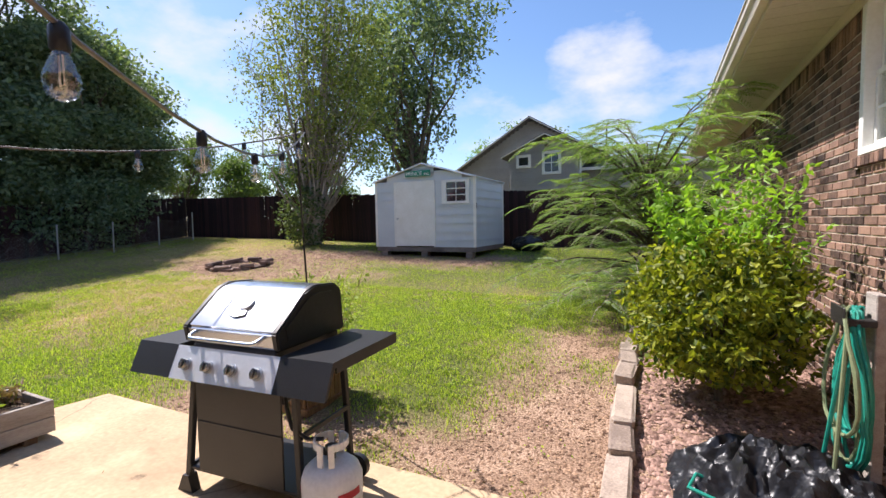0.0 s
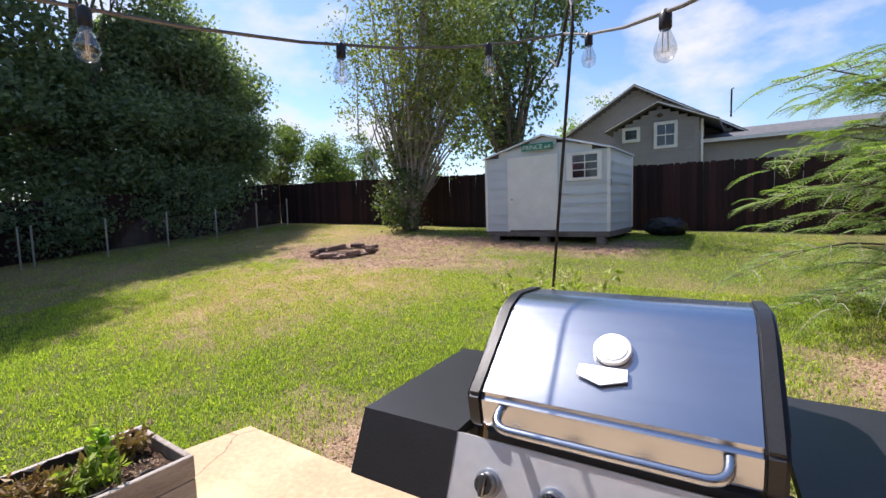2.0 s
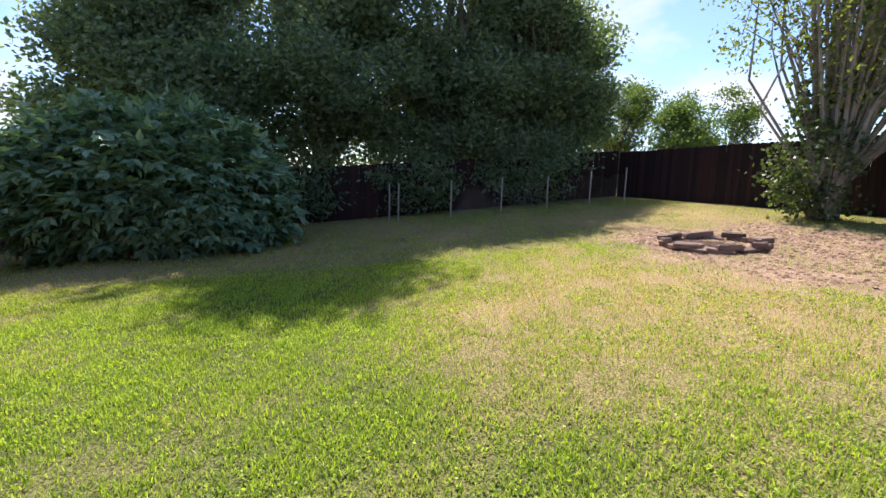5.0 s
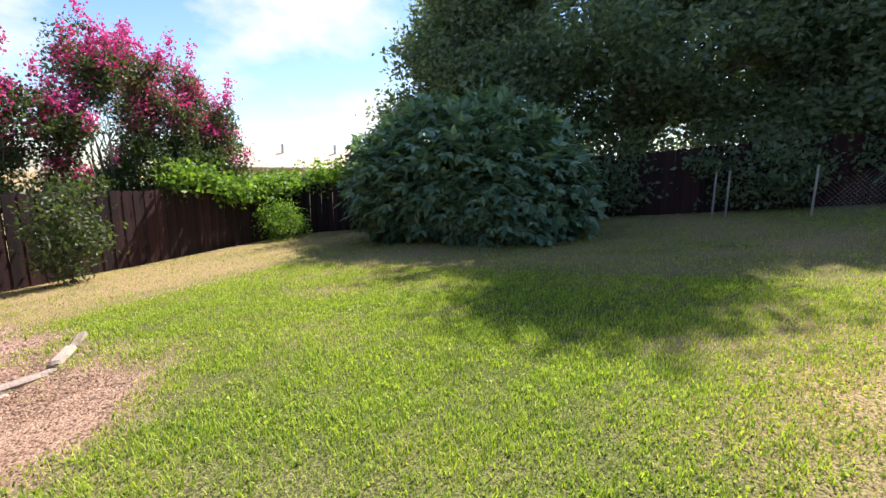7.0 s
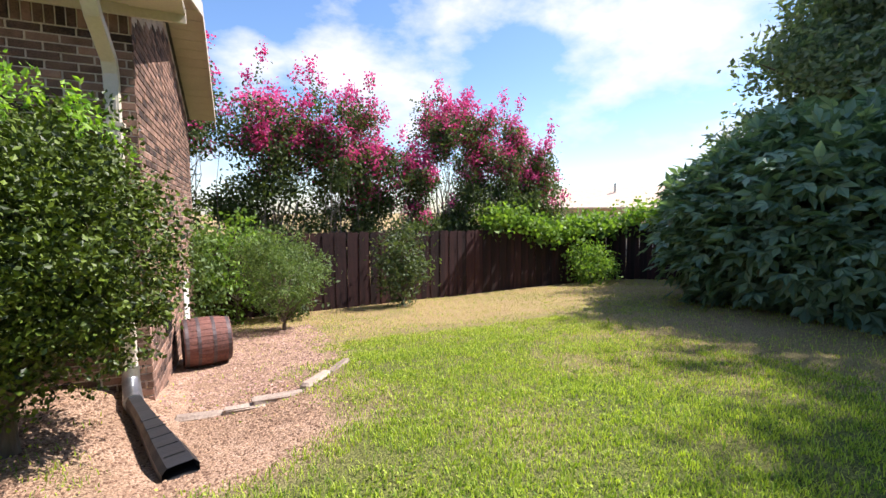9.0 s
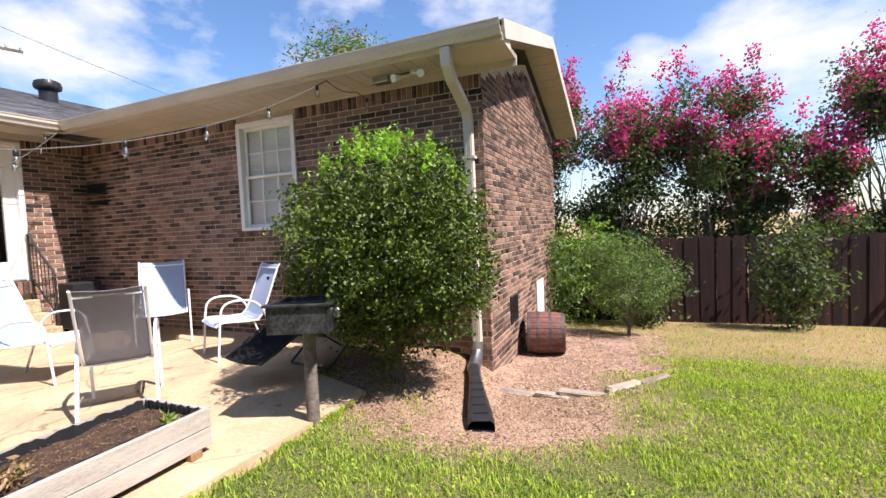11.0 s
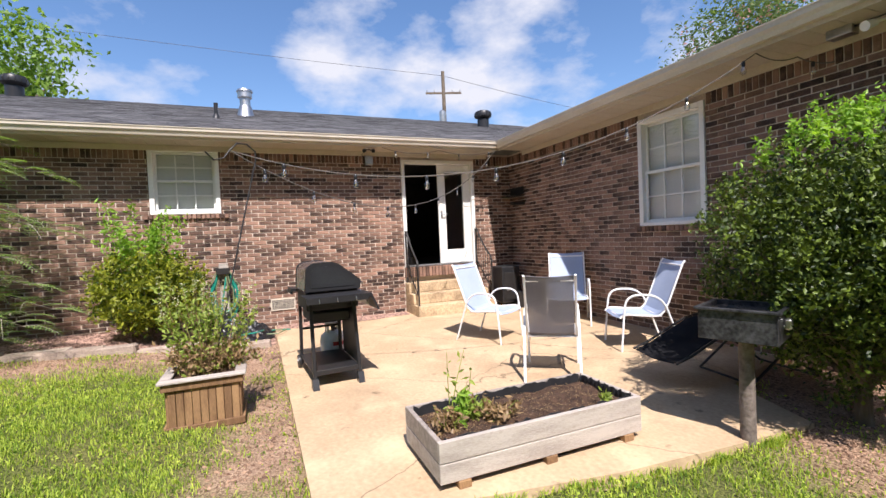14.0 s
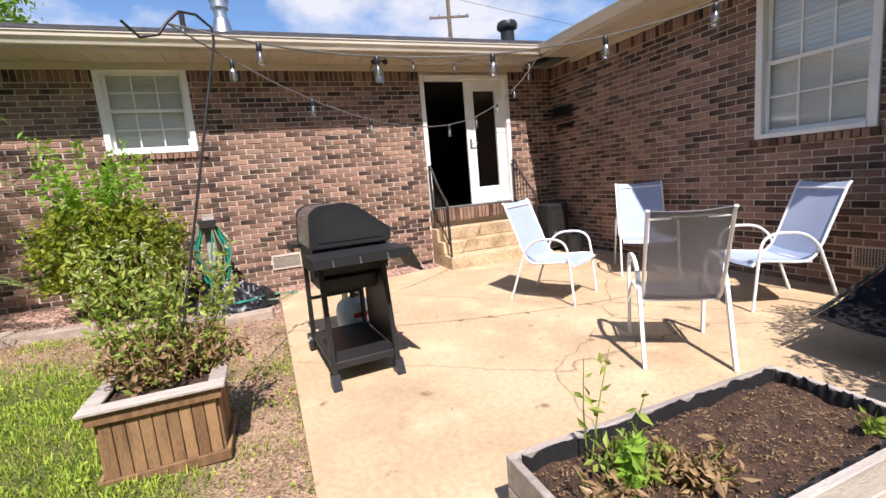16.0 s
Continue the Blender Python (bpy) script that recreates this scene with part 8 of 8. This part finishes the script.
def neighbour():
    h = thing("neighbour_house", (0, 0, 0), 0, "grey clapboard neighbouring house beyond the north fence", "house")
    M_CLAP = mat("grey_clapboard", (0.36, 0.34, 0.32), (0.28, 0.265, 0.25), rough=0.7, scale=1, fine=20, bump=0.1, rnd=0.1)

    def clap(nm, xa, xb, y, za, zb, top=None, mid=0.0):
        back = part(nm, boxes(((mid - 0.9, y + 0.05, za), (mid + 0.9, y + 0.09, za + (zb - za) * 0.8))), M_CLAP, h)
        z = za
        while z < zb - 1e-3:
            e = min(z + 0.16, zb)
            lo, hi = xa, xb
            if top:
                hw = top(e)
                lo, hi = max(lo, mid - hw), min(hi, mid + hw)
            if hi - lo > 0.05:
                bm = bmesh.new()
                prism(bm, [(y - 0.045, z), (y - 0.01, e), (y + 0.05, e), (y + 0.05, z)], lo, hi, "x")
                part("clapboard", bm, M_CLAP, back)
            z = e
        return back

    # large rear gable
    sc = lambda u, y: (-1.96 + (u + 1.96) * (y - 1.23) / (24 - 1.23))
    zc = lambda z, y: 1.49 + (z - 1.49) * (y - 1.23) / (24 - 1.23)
    yb = 27.5
    bx, bz_ = sc(-6.18, yb), zc(7.0, yb)
    sl = 0.60
    clap("rear_wall", bx - 6.5, bx + 8.0, yb, 0.5, bz_, lambda z: max(0.0, (bz_ - z) / sl), bx)
    for sg, L in ((-1, 6.6), (1, 8.2)):
        bm = bmesh.new()
        prism(bm, [(bx, bz_ + 0.12), (bx + sg * L, bz_ + 0.12 - sl * L), (bx + sg * L, bz_ - 0.04 - sl * L), (bx, bz_ - 0.04)], yb - 0.45, yb + 9, "y")
        part("roof_slope", bm, M_SHINGLE, h)
        bm = bmesh.new()
        beam(bm, (bx, yb - 0.47, bz_ + 0.02), (bx + sg * L, yb - 0.47, bz_ + 0.02 - sl * L), 0.04, 0.22, up=(0, 1, 0))
        part("fascia", bm, M_WHITE, h)
    # projecting front gable
    gx, gz0, yf = -5.1, 6.05, 24.0
    s2 = 0.46
    clap("front_wall", gx - 2.0, gx + 1.45, yf, 0.4, gz0, lambda z: max(0.0, (gz0 - z) / s2), gx)
    for lo, hi in (((gx + 1.45, yf - 0.03, 0.4), (gx + 1.62, yb, 5.3)), ((gx - 2.05, yf, 0.4), (gx - 1.95, yb, 5.1))):
        part("side_wall", boxes((lo, hi)), M_CLAP, h)
    for sg, L in ((-1, 2.35), (1, 2.4)):
        bm = bmesh.new()
        prism(bm, [(gx, gz0 + 0.16), (gx + sg * L, gz0 + 0.16 - s2 * L), (gx + sg * L, gz0 + 0.02 - s2 * L), (gx, gz0 + 0.02)], yf - 0.4, yb + 2, "y")
        part("roof_slope", bm, M_SHINGLE, h)
        bm = bmesh.new()
        beam(bm, (gx, yf - 0.42, gz0 + 0.07), (gx + sg * L, yf - 0.42, gz0 + 0.07 - s2 * L), 0.04, 0.18, up=(0, 1, 0))
        part("fascia", bm, M_WHITE, h)
    part("wing_wall", boxes(((gx + 1.62, yf + 1.2, 0.4), (gx + 12, yf + 1.35, 4.35))), M_CLAP, h)
    bm = bmesh.new()
    prism(bm, [(yf + 0.8, 4.35), (yb + 1.5, 5.3), (yb + 1.5, 5.1), (yf + 0.8, 4.2)], gx + 1.3, gx + 12, "x")
    part("wing_roof", bm, M_SHINGLE, h)
    part("wing_gutter", boxes(((gx + 1.3, yf + 0.72, 4.22), (gx + 12, yf + 0.8, 4.38))), M_WHITE, h)
    for xa, xb, za, zb in ((-6.72, -5.92, 4.47, 5.17), (-5.32, -4.32, 4.05, 5.27)):
        w = part("window_frame", boxes(((xa, yf - 0.10, za), (xa + 0.14, yf - 0.03, zb)), ((xb - 0.14, yf - 0.10, za), (xb, yf - 0.03, zb)), ((xa + 0.14, yf - 0.10, za), (xb - 0.14, yf - 0.03, za + 0.14)), ((xa + 0.14, yf - 0.10, zb - 0.14), (xb - 0.14, yf - 0.03, zb)), bevel=0.01), M_WHITE, h, "white window trim")
        part("pane", boxes(((xa + 0.14, yf - 0.07, za + 0.14), (xb - 0.14, yf - 0.06, zb - 0.14))), M_DARKGLASS, w)
        zm, xm = (za + zb) / 2, (xa + xb) / 2
        if zb - za > 1:
            part("glazing_bar", boxes(((xa + 0.14, yf - 0.085, zm - 0.025), (xb - 0.14, yf - 0.071, zm + 0.025)), ((xm - 0.015, yf - 0.084, za + 0.14), (xm + 0.015, yf - 0.072, zb - 0.14))), M_WHITE, w)
    bm = bmesh.new()
    tube(bm, [(-3.35, yf - 0.08, 5.2), (-3.35, yf - 0.08, 0.5)], 0.045, 8)
    part("downpipe", bm, M_WHITE, h)
    bm = bmesh.new()
    tube(bm, [(-2.4, yf + 3, 5.6), (-2.4, yf + 3, 6.9), (-2.3, yf + 3, 6.95)], 0.04, 8)
    part("vent_pipe", bm, M_IRON, h)
    bm = bmesh.new()
    lathe(bm, [(0.10, 0), (0.14, 0.08), (0.05, 0.14)], 10, Matrix.Translation((gx + 0.05, yf - 0.12, 5.52)))
    part("gable_light", bm, M_HOOP, h)


neighbour()

# low beige roof beyond the south-west corner
fh = thing("far_house", (-31.0, -19.5, -0.5), -50, "low house with a beige roof beyond the fence", "house")
part("wall", boxes(((-6, -3, -1), (6, 3, 2.2))), M_MORTAR, fh)
bm = bmesh.new()
prism(bm, [(-3.5, 2.1), (0, 3.5), (3.5, 2.1), (3.5, 2.0), (0, 3.35), (-3.5, 2.0)], -6.5, 6.5, "x")
part("roof", bm, mat("beige_roof", (0.62, 0.47, 0.36), (0.50, 0.37, 0.28), rough=0.9, scale=3, fine=40, bump=0.3), fh)
for x in (1.5, -2.0):
    bm = bmesh.new()
    tube(bm, [(x, 1, 2.6), (x, 1, 3.7)], 0.08, 8)
    part("roof_pipe", bm, M_GALV, fh)

# ---- grass ----


def blades(name, n, region, height, width, material, label, seed, lean=0.55):
    """Bent blades of grass, two triangles each."""
    r = np.random.RandomState(seed)
    x, y = region(r, n)
    n = len(x)
    z = land(x, y) - 0.004
    a = r.uniform(0, 6.28, n)
    h = height * r.uniform(0.5, 1.4, n)
    w = width * r.uniform(0.7, 1.3, n)
    ln = h * lean * r.uniform(0.3, 1.6, n)
    b = a + r.uniform(0.8, 2.4, n)
    P = np.stack([x, y, z], -1)
    side = np.stack([np.cos(a), np.sin(a), 0 * a], -1) * w[:, None]
    way = np.stack([np.cos(b), np.sin(b), 0 * b], -1)
    mid = P + way * (ln * 0.35)[:, None] + np.array((0, 0, 1.0)) * (h * 0.62)[:, None]
    tip = P + way * ln[:, None] + np.array((0, 0, 1.0)) * (h * 0.92)[:, None]
    V = np.stack([P - side, P + side, mid + side * 0.8, tip, mid - side * 0.8], 1).reshape(-1, 3)
    k = np.arange(n)[:, None] * 5
    F = np.concatenate([k + np.array((0, 1, 2)), k + np.array((0, 2, 4)), k + np.array((4, 2, 3))], 1).reshape(-1, 3)
    ob = bulk(name, V, F, material)
    return tagged(ob, label, "grass", kind="stuff")


def clear(x, y):
    ok = ~inside(PATIO, x, y) & ~((x > MAIN_X - 0.05)) & ~((x > CORNER_X - 0.05) & (y < WING_Y))
    ok &= ~((x > 0.0) & (y > 2.6)) & ~((np.abs(x + 2.475) < 0.3) & (np.abs(y - 3.27) < 0.3))
    return ok


def lawn(dryness):
    def region(r, n):
        # dense near the walked line, thinner outwards
        m = n // 2
        x = np.concatenate([r.uniform(-11.0, 0.2, m), r.uniform(-19.5, 1.0, n - m)])
        y = np.concatenate([r.uniform(-3.5, 7.5, m), r.uniform(-8.2, 14.2, n - m)])
        d = dry(x, y)
        tuft = 0.60 + 0.40 * waves(x, y, 5.0, 41) + 0.40 * waves(x, y, 17.0, 42)
        keep = clear(x, y) & (r.uniform(0, 1, n) > bare(x, y) * (0.88 if dryness else 1.02)) & (r.uniform(0, 1, n) < np.clip(tuft, 0.16, 1))
        keep &= (r.uniform(0, 1, n) < d) if dryness else (r.uniform(0, 1, n) > d * 0.85)
        return x[keep], y[keep]
    return region


blades("lawn_grass", 1250000, lawn(False), 0.040, 0.0033, L_GRASS, "bright green coarse lawn grass in the sun", 1)
blades("dry_grass", 400000, lawn(True), 0.032, 0.0025, L_DRY, "straw-coloured dry grass among the lawn", 2, 0.9)


def broadleaf(r, n):
    x, y = r.uniform(-9.0, 0.0, n), r.uniform(-2.5, 7.5, n)
    keep = clear(x, y) & (r.uniform(0, 1, n) > bare(x, y) * 0.9) & (waves(x, y, 3.0, 51) > 0.0)
    return x[keep], y[keep]


r = np.random.RandomState(61)
bx_, by_ = broadleaf(r, 70000)
P = np.stack([bx_, by_, land(bx_, by_) + r.uniform(0.004, 0.03, len(bx_))], -1)
V, F = leaf_quads(P, 0.022, r, 0.75, flat=0.6)
tagged(bulk("clover_patch", V, F, L_GRASS), "low broad-leaved weeds mixed into the lawn", "weeds", kind="stuff")


def edge_tufts(r, n):
    """Grass creeping over the slab's edge."""
    t = r.uniform(0, 1, n)
    x, y = -4.42 - 0.38 * t, 2.45 - 3.0 * t
    x = x + r.normal(size=n) * 0.03 - 0.05 + 0.04 * np.sin(t * 40)
    k = ~inside(PATIO, x + 0.02, y)
    return x[k], y[k]


blades("edge_grass", 4000, edge_tufts, 0.05, 0.0035, L_GRASS, "grass creeping over the patio edge", 5)

# small dark leaves and stains of dirt on the slab
r = np.random.RandomState(71)
n = 60
P = np.stack([r.uniform(-4.3, 1.2, n), r.uniform(-1.0, 2.5, n), np.full(n, 0.004)], -1)
V, F = leaf_quads(P, 0.035, r, 0.5, flat=0.95)
V[:, 2] = np.abs(V[:, 2] - 0.004) * 0.3 + 0.004
tagged(bulk("dry_leaves", V, F, L_STRAW), "scattered dry leaves on the patio", "leaves", kind="stuff")

# ---- bricks, wall by wall ----
brick_wall(wall_main, F_MAIN, main_len, -0.06, EAVE_Z - 0.02, holes_main + [vent_main, main_hole((SY0, SY1, -0.1, 0.86))], (MAIN_END - 3.3, MAIN_END - 0.25, 0.75, 2.3), soldier=2.88, solo=290)
brick_wall(wall_wing, F_WING, wing_len + 0.011, -0.40, EAVE_Z - 0.02, holes_wing, (MAIN_X + 0.2, MAIN_X + 1.9, 0.85, 2.4), soldier=2.85, solo=290)
brick_wall(wall_gable, F_GABLE, gl, -0.55, EAVE_Z + gl / 2 * 0.31, [], (0.0, 2.2, 0.3, 1.9), top=lambda u: EAVE_Z - 0.06 + 0.31 * min(u, gl - u), solo=290)
